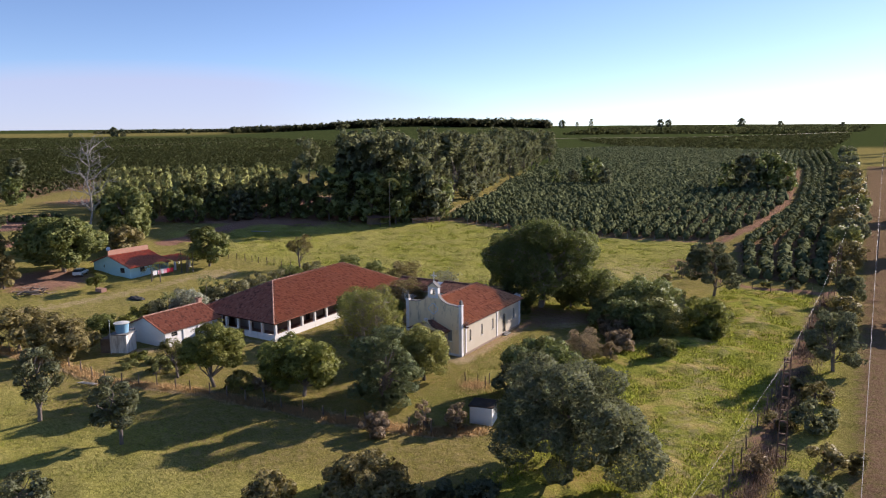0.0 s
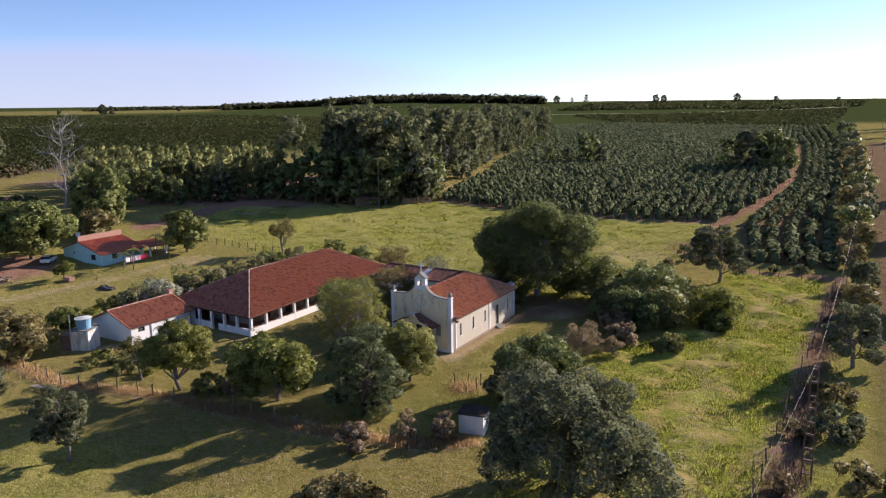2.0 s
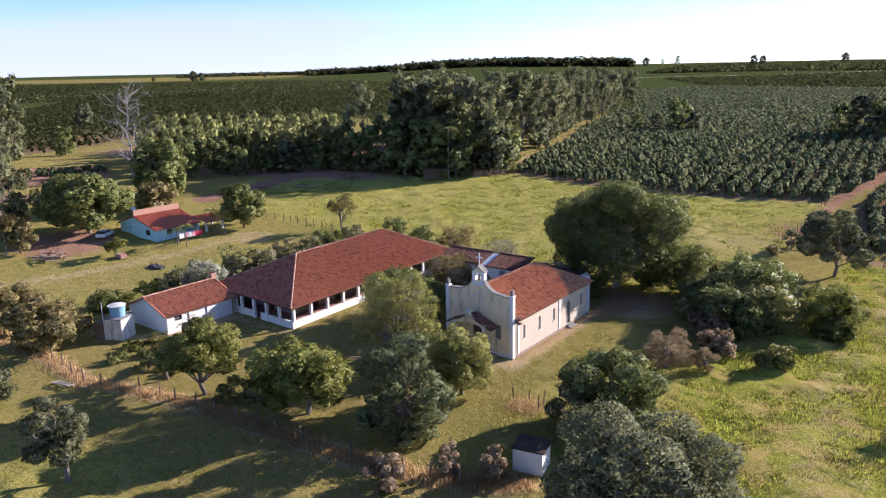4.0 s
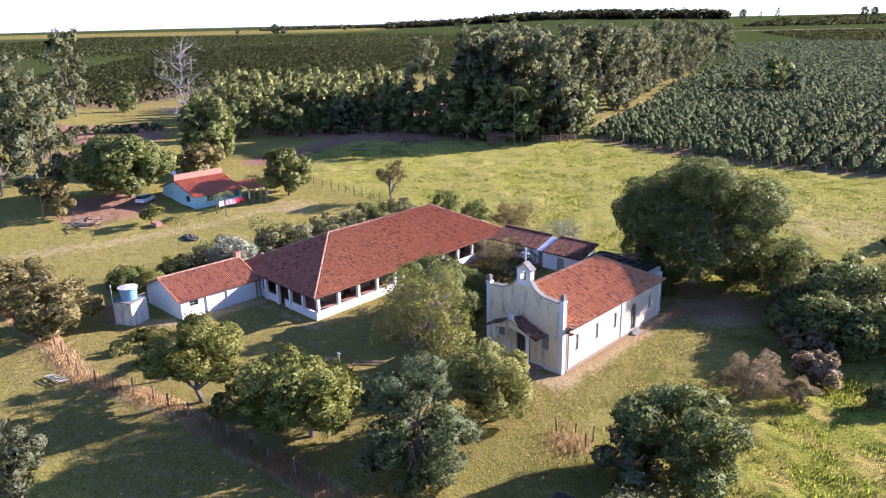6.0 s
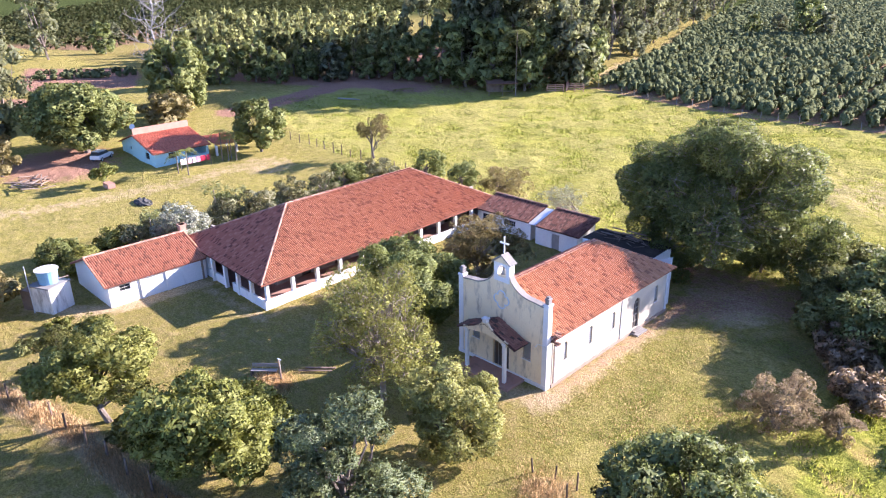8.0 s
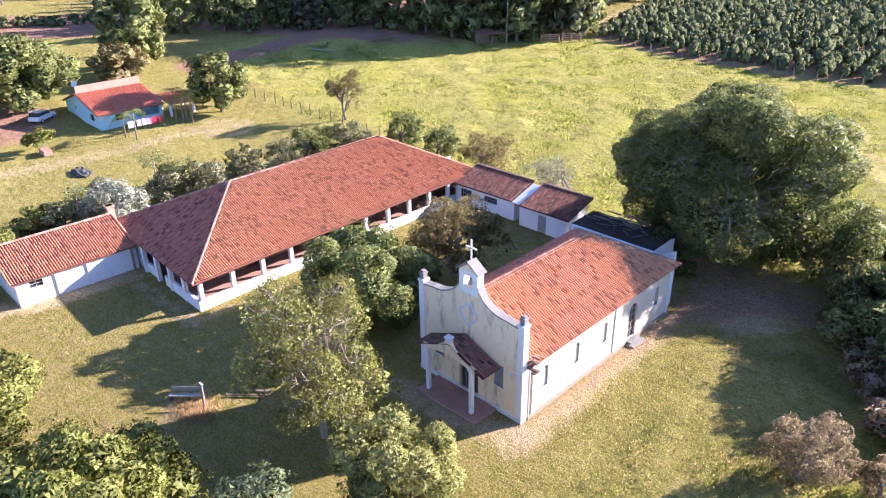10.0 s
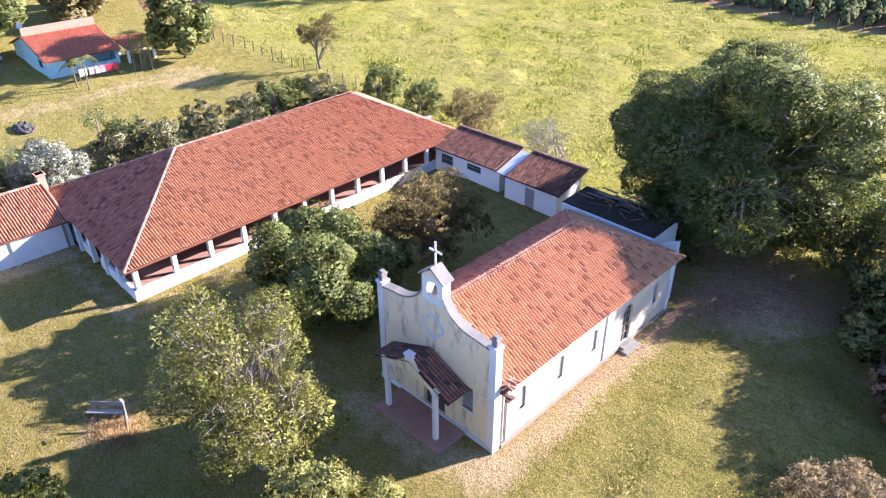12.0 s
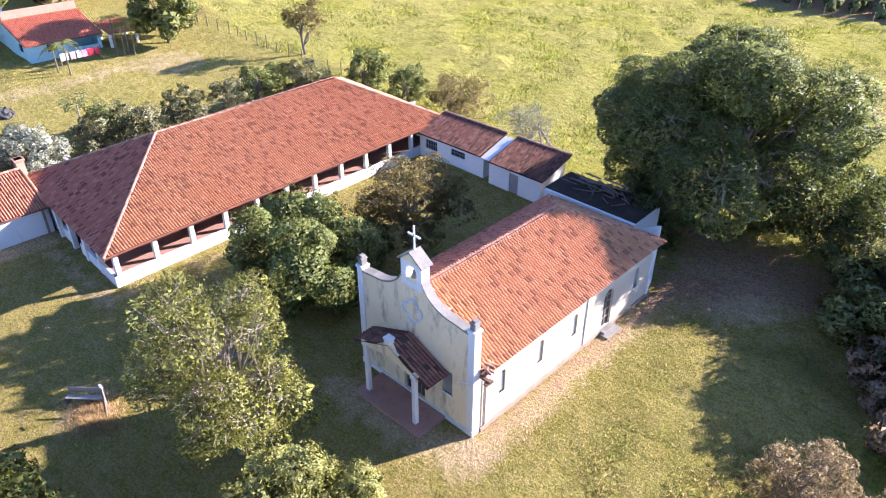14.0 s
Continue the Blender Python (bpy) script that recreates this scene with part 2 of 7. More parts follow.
M = {
    "ground": ground_mat(),
    "white": surface("lime_washed_wall", (0.72, 0.71, 0.68), (0.82, 0.81, 0.78), 0.8, 9, 0.9, 0.15, (0.42, 0.39, 0.34), (0.6, 0.85), (1, 1, 0.25)),
    "stained": surface("streaked_white_masonry", (0.62, 0.61, 0.58), (0.74, 0.73, 0.7), 1.2, 9, 0.92, 0.25, (0.3, 0.28, 0.25), (0.46, 0.62), (1, 1, 0.2), 1.6),
    "facade": surface("weathered_cream_render", (0.79, 0.63, 0.39), (0.88, 0.75, 0.52), 0.7, 9, 0.92, 0.25, (0.27, 0.22, 0.18), (0.52, 0.72), (1, 1, 0.3), 1.3),
    "cream": surface("cream_side_wall", (0.53, 0.465, 0.355), (0.61, 0.55, 0.44), 0.6, 9, 0.9, 0.15, (0.55, 0.5, 0.4), (0.62, 0.9), (1, 1, 0.25)),
    "trimwhite": surface("bluish_white_paint", (0.7, 0.69, 0.69), (0.79, 0.78, 0.77), 1.2, 12, 0.85, 0.15, (0.3, 0.29, 0.28), (0.6, 0.85), (1, 1, 0.2), 1.4),
    "bluewash": surface("faded_blue_wash", (0.5, 0.58, 0.68), (0.6, 0.67, 0.75), 1.2, 12, 0.88, 0.15),
    "plinth": surface("grey_damp_plinth", (0.25, 0.18, 0.135), (0.37, 0.29, 0.225), 1.5, 12, 0.95, 0.3, (0.2, 0.14, 0.1)),
    "tile": tile_mat("orange_clay_tile", (0.28, 0.12, 0.068), (0.58, 0.272, 0.138), (0.7, 0.37, 0.205), (0.44, 0.205, 0.12)),
    "tile2": tile_mat("weathered_clay_tile", (0.2, 0.085, 0.055), (0.5, 0.19, 0.1), (0.6, 0.28, 0.165), (0.26, 0.12, 0.08), (0.5, 0.75)),
    # for slopes turned from the sun: their shade is put into the tile colour
    "tileshade": tile_mat("shade_side_clay_tile", (0.15, 0.05, 0.034), (0.46, 0.15, 0.085), (0.64, 0.27, 0.17), (0.24, 0.09, 0.06)),
    "tiledark": tile_mat("dark_lichened_tile", (0.07, 0.035, 0.028), (0.2, 0.08, 0.055), (0.36, 0.18, 0.13), (0.14, 0.1, 0.085), (0.45, 0.7)),
    "tilegrey": tile_mat("blackened_porch_tile", (0.03, 0.026, 0.023), (0.1, 0.072, 0.06), (0.3, 0.12, 0.08), (0.13, 0.115, 0.1), (0.4, 0.6)),
    "tileporch": tile_mat("patched_porch_tile", (0.04, 0.034, 0.03), (0.36, 0.14, 0.09), (0.55, 0.27, 0.18), (0.09, 0.083, 0.078), (0.42, 0.52)),
    "tilenew": tile_mat("new_red_tile", (0.42, 0.13, 0.075), (0.6, 0.195, 0.11), (0.66, 0.25, 0.15), (0.52, 0.16, 0.09)),
    # channel colour darkened to hold the shade between the tile rows
    "deckshade": surface("shade_dark_channels", (0.055, 0.024, 0.018), (0.1, 0.042, 0.03), 1.5, 14, 0.95, 0.3),
    "deck": surface("clay_channel_tiles", (0.22, 0.08, 0.05), (0.32, 0.125, 0.078), 1.5, 14, 0.9, 0.3),
    "cap": surface("mortared_ridge_tiles", (0.32, 0.17, 0.115), (0.42, 0.25, 0.18), 2, 14, 0.9, 0.3, (0.2, 0.13, 0.1), vary=0.5),
    "wood": surface("old_grey_wood", (0.13, 0.09, 0.065), (0.24, 0.18, 0.14), 2, 20, 0.85, 0.3, (0.07, 0.05, 0.04)),
    "door": surface("dark_painted_wood", (0.05, 0.04, 0.035), (0.09, 0.075, 0.065), 2, 20, 0.6, 0.2),
    "slat": surface("weathered_grey_slats", (0.25, 0.24, 0.22), (0.38, 0.36, 0.33), 2, 20, 0.7, 0.2),
    "floor": surface("red_cement_floor", (0.30, 0.16, 0.12), (0.42, 0.25, 0.19), 1.2, 12, 0.8, 0.2, (0.2, 0.13, 0.1)),
    "bark": surface("grey_bark", (0.12, 0.095, 0.075), (0.24, 0.2, 0.17), 3, 18, 0.95, 0.6),
    "barkpale": surface("pale_bark", (0.2, 0.17, 0.14), (0.32, 0.28, 0.24), 3, 18, 0.95, 0.5),
    "barktwig": surface("grey_twigs", (0.25, 0.2, 0.16), (0.4, 0.34, 0.28), 3, 18, 0.95, 0.5),
    "barkdead": surface("bleached_dead_wood", (0.24, 0.22, 0.2), (0.36, 0.34, 0.32), 3, 18, 0.95, 0.4),
    # plaster darkened so that its colour carries the veranda's shade
    "inside": surface("shade_toned_plaster", (0.3, 0.26, 0.22), (0.4, 0.35, 0.3), 1, 9, 0.95, 0.1),
    "glass": surface("dark_window_pane", (0.03, 0.035, 0.04), (0.05, 0.055, 0.06), 2, 8, 0.2, 0.05, spec=0.6),
    "metal": surface("rusty_steel", (0.14, 0.08, 0.06), (0.24, 0.14, 0.1), 3, 20, 0.7, 0.3, metal=0.3),
    "wire": surface("pale_wire", (0.4, 0.36, 0.33), (0.5, 0.46, 0.43), 3, 20, 0.5, 0.1),
    "tank": surface("faded_blue_fibre", (0.16, 0.36, 0.52), (0.26, 0.46, 0.6), 1.5, 10, 0.6, 0.1, (0.4, 0.5, 0.55)),
    "tanklid": surface("dusty_pale_lid", (0.5, 0.5, 0.47), (0.62, 0.62, 0.58), 2, 10, 0.8, 0.1),
    "aqua": surface("aqua_painted_wall", (0.36, 0.62, 0.68), (0.46, 0.7, 0.74), 0.8, 9, 0.88, 0.1, (0.6, 0.72, 0.72)),
    "brick": surface("bare_brick", (0.36, 0.19, 0.13), (0.5, 0.31, 0.23), 1.2, 10, 0.95, 0.4),
    "concrete": surface("mossy_concrete", (0.16, 0.15, 0.135), (0.28, 0.265, 0.245), 1.2, 10, 0.95, 0.4, (0.1, 0.095, 0.085)),
    "slabdark": surface("near_black_slab", (0.035, 0.027, 0.022), (0.085, 0.066, 0.052), 1.0, 10, 1.0, 0.4, (0.13, 0.1, 0.075), spec=0.02),
    "iron": surface("galvanised_iron", (0.55, 0.57, 0.6), (0.66, 0.68, 0.7), 2, 12, 0.55, 0.1, metal=0.4),
    "bell": surface("dull_bronze", (0.2, 0.19, 0.17), (0.3, 0.29, 0.26), 3, 12, 0.5, 0.1, metal=0.6),
    "carpaint": surface("white_car_paint", (0.7, 0.7, 0.7), (0.75, 0.75, 0.75), 2, 10, 0.3, 0.02, spec=0.5),
    "tarp": surface("dusty_dark_tarpaulin", (0.04, 0.04, 0.036), (0.085, 0.082, 0.075), 1.5, 12, 0.9, 0.4),
    "tyre": surface("black_rubber", (0.02, 0.02, 0.02), (0.04, 0.04, 0.04), 3, 20, 0.9, 0.2),
    "l_dark": leaf_mat("dark_broad_leaf", (0.128, 0.148, 0.058)),
    "l_big": leaf_mat("deep_green_leaf", (0.098, 0.114, 0.04), 0.56, 0.6, 0.1),
    "l_mid": leaf_mat("mid_green_leaf", (0.147, 0.153, 0.0592)),
    "l_yellow": leaf_mat("yellow_green_leaf", (0.155, 0.16, 0.045)),
    "l_olive": leaf_mat("olive_leaf", (0.162, 0.138, 0.0633)),
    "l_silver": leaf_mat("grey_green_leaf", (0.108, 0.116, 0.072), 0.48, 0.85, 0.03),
    "l_conifer": leaf_mat("blue_green_spray", (0.108, 0.13, 0.068)),
    "l_feather": leaf_mat("feathery_olive_leaf", (0.187, 0.189, 0.0682)),
    "l_mango": leaf_mat("dense_dark_leaf", (0.1, 0.112, 0.036), 0.34),
    "l_court": leaf_mat("fresh_green_leaf", (0.118, 0.136, 0.048)),
    "l_shrub": leaf_mat("grey_green_shrub_leaf", (0.135, 0.135, 0.072), 0.42, 0.5, 0.25),
    "l_white": leaf_mat("white_flowering_leaf", (0.225, 0.235, 0.195)),
    "l_bright": leaf_mat("bright_green_leaf", (0.135, 0.145, 0.04)),
    "l_euc": leaf_mat("eucalyptus_leaf", (0.13, 0.138, 0.082), 0.56, 0.8, 0.04),
    "l_young": leaf_mat("young_eucalyptus_leaf", (0.225, 0.235, 0.12), 0.66, 0.9, 0.0),
    "l_coffee": leaf_mat("coffee_leaf", (0.078, 0.09, 0.042), 0.35, 0.9, 0.02),
    "l_sparse": leaf_mat("thin_yellow_green_leaf", (0.166, 0.17, 0.05)),
    "l_dusty": leaf_mat("dusty_olive_leaf", (0.229, 0.19, 0.0978)),
    "l_straw": leaf_mat("dry_straw", (0.42, 0.29, 0.15), 0.1, 0.95, 0.0),
    "l_brush": leaf_mat("dead_brown_brush", (0.1, 0.075, 0.0625), 0.1, 0.95, 0.0),
    "track": surface("pale_bare_track", (0.4, 0.33, 0.22), (0.52, 0.44, 0.3), 0.05, 0.6, 1.0, 0.1),
    "l_seed": leaf_mat("tan_seed_heads", (0.33, 0.26, 0.19)),
    "l_pink": leaf_mat("dry_seed_heads", (0.19, 0.145, 0.1)),
    "l_grass": leaf_mat("pasture_blades", (0.19, 0.212, 0.03), 0.08, 0.95, 0.0),
    "l_lawn": leaf_mat("lawn_blades", (0.19, 0.215, 0.046), 0.08, 0.95, 0.0),
    "red": surface("red_cloth", (0.5, 0.03, 0.06), (0.6, 0.05, 0.1), 4, 20, 0.9, 0.1),
    "pinkcloth": surface("pink_cloth", (0.65, 0.3, 0.4), (0.7, 0.38, 0.48), 4, 20, 0.9, 0.1),
    "cloth": surface("white_cloth", (0.7, 0.7, 0.72), (0.78, 0.78, 0.8), 4, 20, 0.9, 0.1),
}


# ---- mesh helpers ----
def link_mesh(name, verts, faces, material, parent=None, label="", smooth=False, normals=None):
    me = bpy.data.meshes.new(name)
    if isinstance(faces, np.ndarray):
        n, k = faces.shape
        verts = np.asarray(verts, np.float32)
        me.vertices.add(len(verts))
        me.vertices.foreach_set("co", verts.ravel())
        me.loops.add(n * k)
        me.loops.foreach_set("vertex_index", faces.astype(np.int32).ravel())
        me.polygons.add(n)
        me.polygons.foreach_set("loop_start", np.arange(0, n * k, k, dtype=np.int32))
        me.update(calc_edges=True)
    else:
        me.from_pydata([tuple(v) for v in verts], [], [tuple(f) for f in faces])
        me.update()
    if smooth:
        me.polygons.foreach_set("use_smooth", np.ones(len(me.polygons), bool))
    if normals is not None:  # leaves take the soft shading of the mass that they belong to
        me.polygons.foreach_set("use_smooth", np.ones(len(me.polygons), bool))
        me.normals_split_custom_set_from_vertices(normals)
    me.materials.append(material)
    ob = new(name, me)
    if parent:
        ob.parent = parent
    if label:
        ob["label"] = label
    return ob


def part(name, bm, material, parent=None, label="", smooth=False):
    me = bpy.data.meshes.new(name)
    bmesh.ops.recalc_face_normals(bm, faces=bm.faces)
    bm.to_mesh(me)
    bm.free()
    if smooth:
        for p in me.polygons:
            p.use_smooth = True
    me.materials.append(material)
    ob = new(name, me)
    if parent:
        ob.parent = parent
    if label:
        ob["label"] = label
    return ob


def thing(name, at, label, category, group="", kind="", turn=0):
    ob = new(name)
    ob.matrix_world = pose(*at, 0, 0, turn)
    return tagged(ob, label, category, group, kind)


def box(bm, x0, x1, y0, y1, z0, z1, bevel=0.0):
    vs = [bm.verts.new(p) for p in ((x0, y0, z0), (x1, y0, z0), (x1, y1, z0), (x0, y1, z0), (x0, y0, z1), (x1, y0, z1), (x1, y1, z1), (x0, y1, z1))]
    fs = [bm.faces.new([vs[i] for i in f]) for f in ((3, 2, 1, 0), (4, 5, 6, 7), (0, 1, 5, 4), (1, 2, 6, 5), (2, 3, 7, 6), (3, 0, 4, 7))]
    if bevel:
        bmesh.ops.bevel(bm, geom=list({e for f in fs for e in f.edges}), offset=bevel, segments=1, affect="EDGES")
    return bm


def boxes(*rows, bevel=0.0):
    bm = bmesh.new()
    for r in rows:
        box(bm, *r, bevel=bevel)
    return bm


def prism(bm, outline, axis, a, b):
    """A flat outline, in the two other axes, drawn out along axis from a to b."""
    def at(p, q):
        v = list(p)
        v.insert(axis, q)
        return v
    lo, hi = [bm.verts.new(at(p, a)) for p in outline], [bm.verts.new(at(p, b)) for p in outline]
    bm.faces.new(lo[::-1])
    bm.faces.new(hi)
    for i in range(len(lo)):
        j = (i + 1) % len(lo)
        bm.faces.new((lo[i], lo[j], hi[j], hi[i]))
    return bm


def tube(bm, a, b, r0, r1, sides=7):
    a, b = Vector(a), Vector(b)
    q = (b - a).to_track_quat("Z", "Y")
    rings = []
    for p, r in ((a, r0), (b, r1)):
        rings.append([bm.verts.new(p + q @ Vector((r * math.cos(2 * math.pi * i / sides), r * math.sin(2 * math.pi * i / sides), 0))) for i in range(sides)])
    for i in range(sides):
        j = (i + 1) % sides
        bm.faces.new((rings[0][i], rings[0][j], rings[1][j], rings[1][i]))
    bm.faces.new(rings[0][::-1])
    bm.faces.new(rings[1])
    return bm


def tubes(*rows):
    bm = bmesh.new()
    for r in rows:
        tube(bm, *r)
    return bm


def wall(bm, p, q, z0, z1, thick, openings=()):
    """A wall from p to q in plan, its outer face on that line and its thickness to the left of p to q; openings are (u0, u1, z0, z1) or with a fifth, arched."""
    p, q = Vector((*p, 0)), Vector((*q, 0))
    u = (q - p).normalized()
    n = Vector((-u.y, u.x, 0))
    us = sorted({0.0, (q - p).length, *(v for o in openings for v in o[:2])})
    zs = sorted({z0, z1, *(v for o in openings for v in o[2:4])})
    solid = {}
    for i in range(len(us) - 1):
        for j in range(len(zs) - 1):
            cu, cz = (us[i] + us[i + 1]) / 2, (zs[j] + zs[j + 1]) / 2
            solid[i, j] = not any(o[0] < cu < o[1] and o[2] < cz < o[3] for o in openings)

    def pt(a, d, z):
        return bm.verts.new(p + u * a + n * d + Vector((0, 0, z)))
    for (i, j), s in solid.items():
        if not s:
            continue
        a, b, c, d = us[i], us[i + 1], zs[j], zs[j + 1]
        bm.faces.new((pt(a, 0, c), pt(b, 0, c), pt(b, 0, d), pt(a, 0, d)))
        bm.faces.new((pt(b, thick, c), pt(a, thick, c), pt(a, thick, d), pt(b, thick, d)))
        if not solid.get((i - 1, j)):
            bm.faces.new((pt(a, thick, c), pt(a, 0, c), pt(a, 0, d), pt(a, thick, d)))
        if not solid.get((i + 1, j)):
            bm.faces.new((pt(b, 0, c), pt(b, thick, c), pt(b, thick, d), pt(b, 0, d)))
        if not solid.get((i, j - 1)):
            bm.faces.new((pt(a, thick, c), pt(b, thick, c), pt(b, 0, c), pt(a, 0, c)))
        if not solid.get((i, j + 1)):
            bm.faces.new((pt(a, 0, d), pt(b, 0, d), pt(b, thick, d), pt(a, thick, d)))
    for o in openings:
        if len(o) > 4:  # spandrels of a round head
            a, b, r = o[0], o[1], (o[1] - o[0]) / 2
            for side in (0, 1):
                arc = [(a + r - r * math.cos(k * math.pi / 10), o[3] - r + r * math.sin(k * math.pi / 10)) for k in range(6)]
                pts = arc + [(a, o[3])]
                if side:
                    pts = [(a + b - x, z) for x, z in pts]
                for d in (0.002, thick - 0.002):
                    bm.faces.new([pt(x, d, z) for x, z in pts])
                for k in range(5):
                    (x0, w0), (x1, w1) = pts[k], pts[k + 1]
                    bm.faces.new((pt(x0, 0, w0), pt(x1, 0, w1), pt(x1, thick, w1), pt(x0, thick, w0)))
    bmesh.ops.remove_doubles(bm, verts=bm.verts, dist=1e-4)
    return bm


# ---- roof tiles ----
TILE_W, TILE_E = 0.21, 0.38
TILE_V = np.array([(-.08, 0, .01), (-.055, 0, .072), (0, 0, .1), (.055, 0, .072), (.08, 0, .01), (-.07, .45, .0), (-.048, .45, .052), (0, .45, .078), (.048, .45, .052), (.07, .45, .0)])
TILE_F = [(0, 1, 6, 5), (1, 2, 7, 6), (2, 3, 8, 7), (3, 4, 9, 8)]


def slope_axes(p0, p1, q0):
    p0, p1, q0 = Vector(p0), Vector(p1), Vector(q0)
    u = (p1 - p0).normalized()
    n = u.cross(q0 - p0).normalized()
    return p0, u, n.cross(u), n


def tile_places(p0, p1, q1, q0):
    """Places of the cover tiles of a slope with the eave p0 to p1 and the ridge q0 to q1."""
    o, u, v, n = slope_axes(p0, p1, q0)
    poly = [((Vector(p) - o).dot(u), (Vector(p) - o).dot(v)) for p in (p0, p1, q1, q0)]
    top, rows = max(poly[2][1], poly[3][1]), []
    for j in range(int(top / TILE_E) + 1):
        vv = j * TILE_E
        f = min(1.0, (vv + 0.2) / top)
        a, b = poly[0][0] + (poly[3][0] - poly[0][0]) * f, poly[1][0] + (poly[2][0] - poly[1][0]) * f
        i0, i1 = math.ceil(a / TILE_W), math.floor(b / TILE_W)
        for i in range(i0, i1 + 1):
            uu = i * TILE_W
            if a + 0.03 <= uu <= b - 0.03 and vv + 0.25 < top:
                rows.append((uu, vv))
    return o, u, v, n, rows


def tile_roof(parent, slopes, material, near=None, skip=None, lift=0.0):
    """Cover tiles on all slopes: the ones within near(point) are pieces of their own, the rest one mesh."""
    rng = np.random.default_rng(7)
    shape = TILE_V + (TILE_V[:, 1:2] < 0.1) * np.array((0, 0, lift))
    V, picked = [], []
    for s in slopes:
        o, u, v, n, rows = tile_places(*s)
        R = np.array([u, v, n])
        for uu, vv in rows:
            c = o + u * uu + v * vv
            if skip and skip(c):
                continue
            if near and len(picked) < 300 and near(c):
                picked.append((o + u * (uu + rng.normal(0, .006)) + v * (vv + rng.normal(0, .012)), u, v, n, rng.normal(0, .012)))
                continue
            t = shape.copy()
            a = rng.normal(0, .014)
            t[:, 0] += t[:, 1] * a + rng.normal(0, .006)
            t[:, 1] += rng.normal(0, .014)
            t[:, 2] += abs(rng.normal(0, .006))
            V.append(t @ R + np.array(c))
    F = [tuple(10 * k + i for i in f) for k in range(len(V)) for f in TILE_F]
    ob = link_mesh("roof_tiles", np.array(V).reshape(-1, 3).tolist(), F, material, parent)
    tagged(ob, kind="stuff")
    me = None
    inv = parent.matrix_world.inverted()
    for c, u, v, n, a in picked:
        if me is None:
            me = bpy.data.meshes.new("tile")
            me.from_pydata([tuple(p) for p in shape], [], TILE_F)
            me.materials.append(material)
        t = new("tile", me)
        t.parent = parent
        m = Matrix((u, v, n)).transposed().to_4x4()
        m.translation = c
        t.matrix_basis = m @ pose(0, 0, 0, 0, 0, math.degrees(a))
    return ob


def slab(bm, pts, thick):
    """A sloping plate under the tiles."""
    pts = [Vector(p) for p in pts]
    n = (pts[1] - pts[0]).cross(pts[-1] - pts[0]).normalized()
    hi, lo = [bm.verts.new(p) for p in pts], [bm.verts.new(p - n * thick) for p in pts]
    bm.faces.new(hi)
    bm.faces.new(lo[::-1])
    for i in range(len(pts)):
        j = (i + 1) % len(pts)
        bm.faces.new((lo[i], lo[j], hi[j], hi[i]))
    return bm


def ridge_row(parent, a, b, size=0.15, step=0.4, material=None):
    """Half-round ridge tiles from a to b, each a piece of its own."""
    a, b = Vector(a), Vector(b)
    n = max(1, round((b - a).length / step))
    bm = bmesh.new()
    L = (b - a).length / n * 1.12
    prof = [(math.cos(math.pi * i / 5), math.sin(math.pi * i / 5)) for i in range(6)]
    r0 = [bm.verts.new((size * c, 0, size * 0.8 * s)) for c, s in prof]
    r1 = [bm.verts.new((size * 0.86 * c, L, size * 0.68 * s)) for c, s in prof]
    for i in range(5):
        bm.faces.new((r0[i], r0[i + 1], r1[i + 1], r1[i]))
    bm.faces.new(r0[::-1])
    bm.faces.new(r1)
    me = bpy.data.meshes.new("ridge_tile")
    bm.to_mesh(me)
    bm.free()
    me.materials.append(material or M["cap"])
    u = (b - a).normalized()
    x = u.cross(Vector((0, 0, 1))).normalized()
    z = x.cross(u)
    for i in range(n):
        t = new("ridge_tile", me)
        t.parent = parent
        m = Matrix((x, u, z)).transposed().to_4x4()
        m.translation = a + (b - a) * (i / n)
        t.matrix_basis = m


# ---- the lie of the land ----
FAR_S, FAR_Z = (130, 300, 600, 1200, 2000, 4500), (5.6, 9.0, 14.5, 28.0, 48.0, 100.0)


def land(x, y):
    """The ground's height: level round the chapel, rising to the fields behind."""
    s = -0.62 * x + 0.78 * y
    soft = 6 * np.logaddexp(0, (s - 28) / 6)
    near = 0.055 * soft + 0.04 * 5 * np.logaddexp(0, (-x - 60) / 5) * (s > -400)
    far = np.interp(s, FAR_S, FAR_Z) + 0.6 * np.sin(x / 60) * np.minimum(1, np.maximum(0, s - 150) / 200)
    w = np.clip((s - 110) / 90, 0, 1)
    far = far + 19 * np.exp(-((x + 960) / 420) ** 2 - ((y - 1560) / 380) ** 2)
    return np.minimum(near, 9 + 0.01 * np.abs(x)) * (1 - w) + far * w


def down(x, y):
    return float(land(np.float64(x), np.float64(y)))


# ---- ground ----
def spread(lo, a, b, hi, step, grow_lo, grow):
    mid = np.arange(a, b, step)
    out, d, v = [], step, a
    while v > lo:
        d *= grow_lo
        v -= d
        out.append(v)
    left = out[::-1]
    out, d, v = [], step, mid[-1]
    while v < hi:
        d *= grow
        v += d
        out.append(v)
    return np.concatenate([left, mid, out])


def seg_dist(X, Y, pts):
    """The distance of each point from a line of points."""
    best = np.full(X.shape, 1e9)
    for (ax, ay), (bx, by) in zip(pts[:-1], pts[1:]):
        dx, dy = bx - ax, by - ay
        t = np.clip(((X - ax) * dx + (Y - ay) * dy) / (dx * dx + dy * dy), 0, 1)
        best = np.minimum(best, np.hypot(X - ax - t * dx, Y - ay - t * dy))
    return best


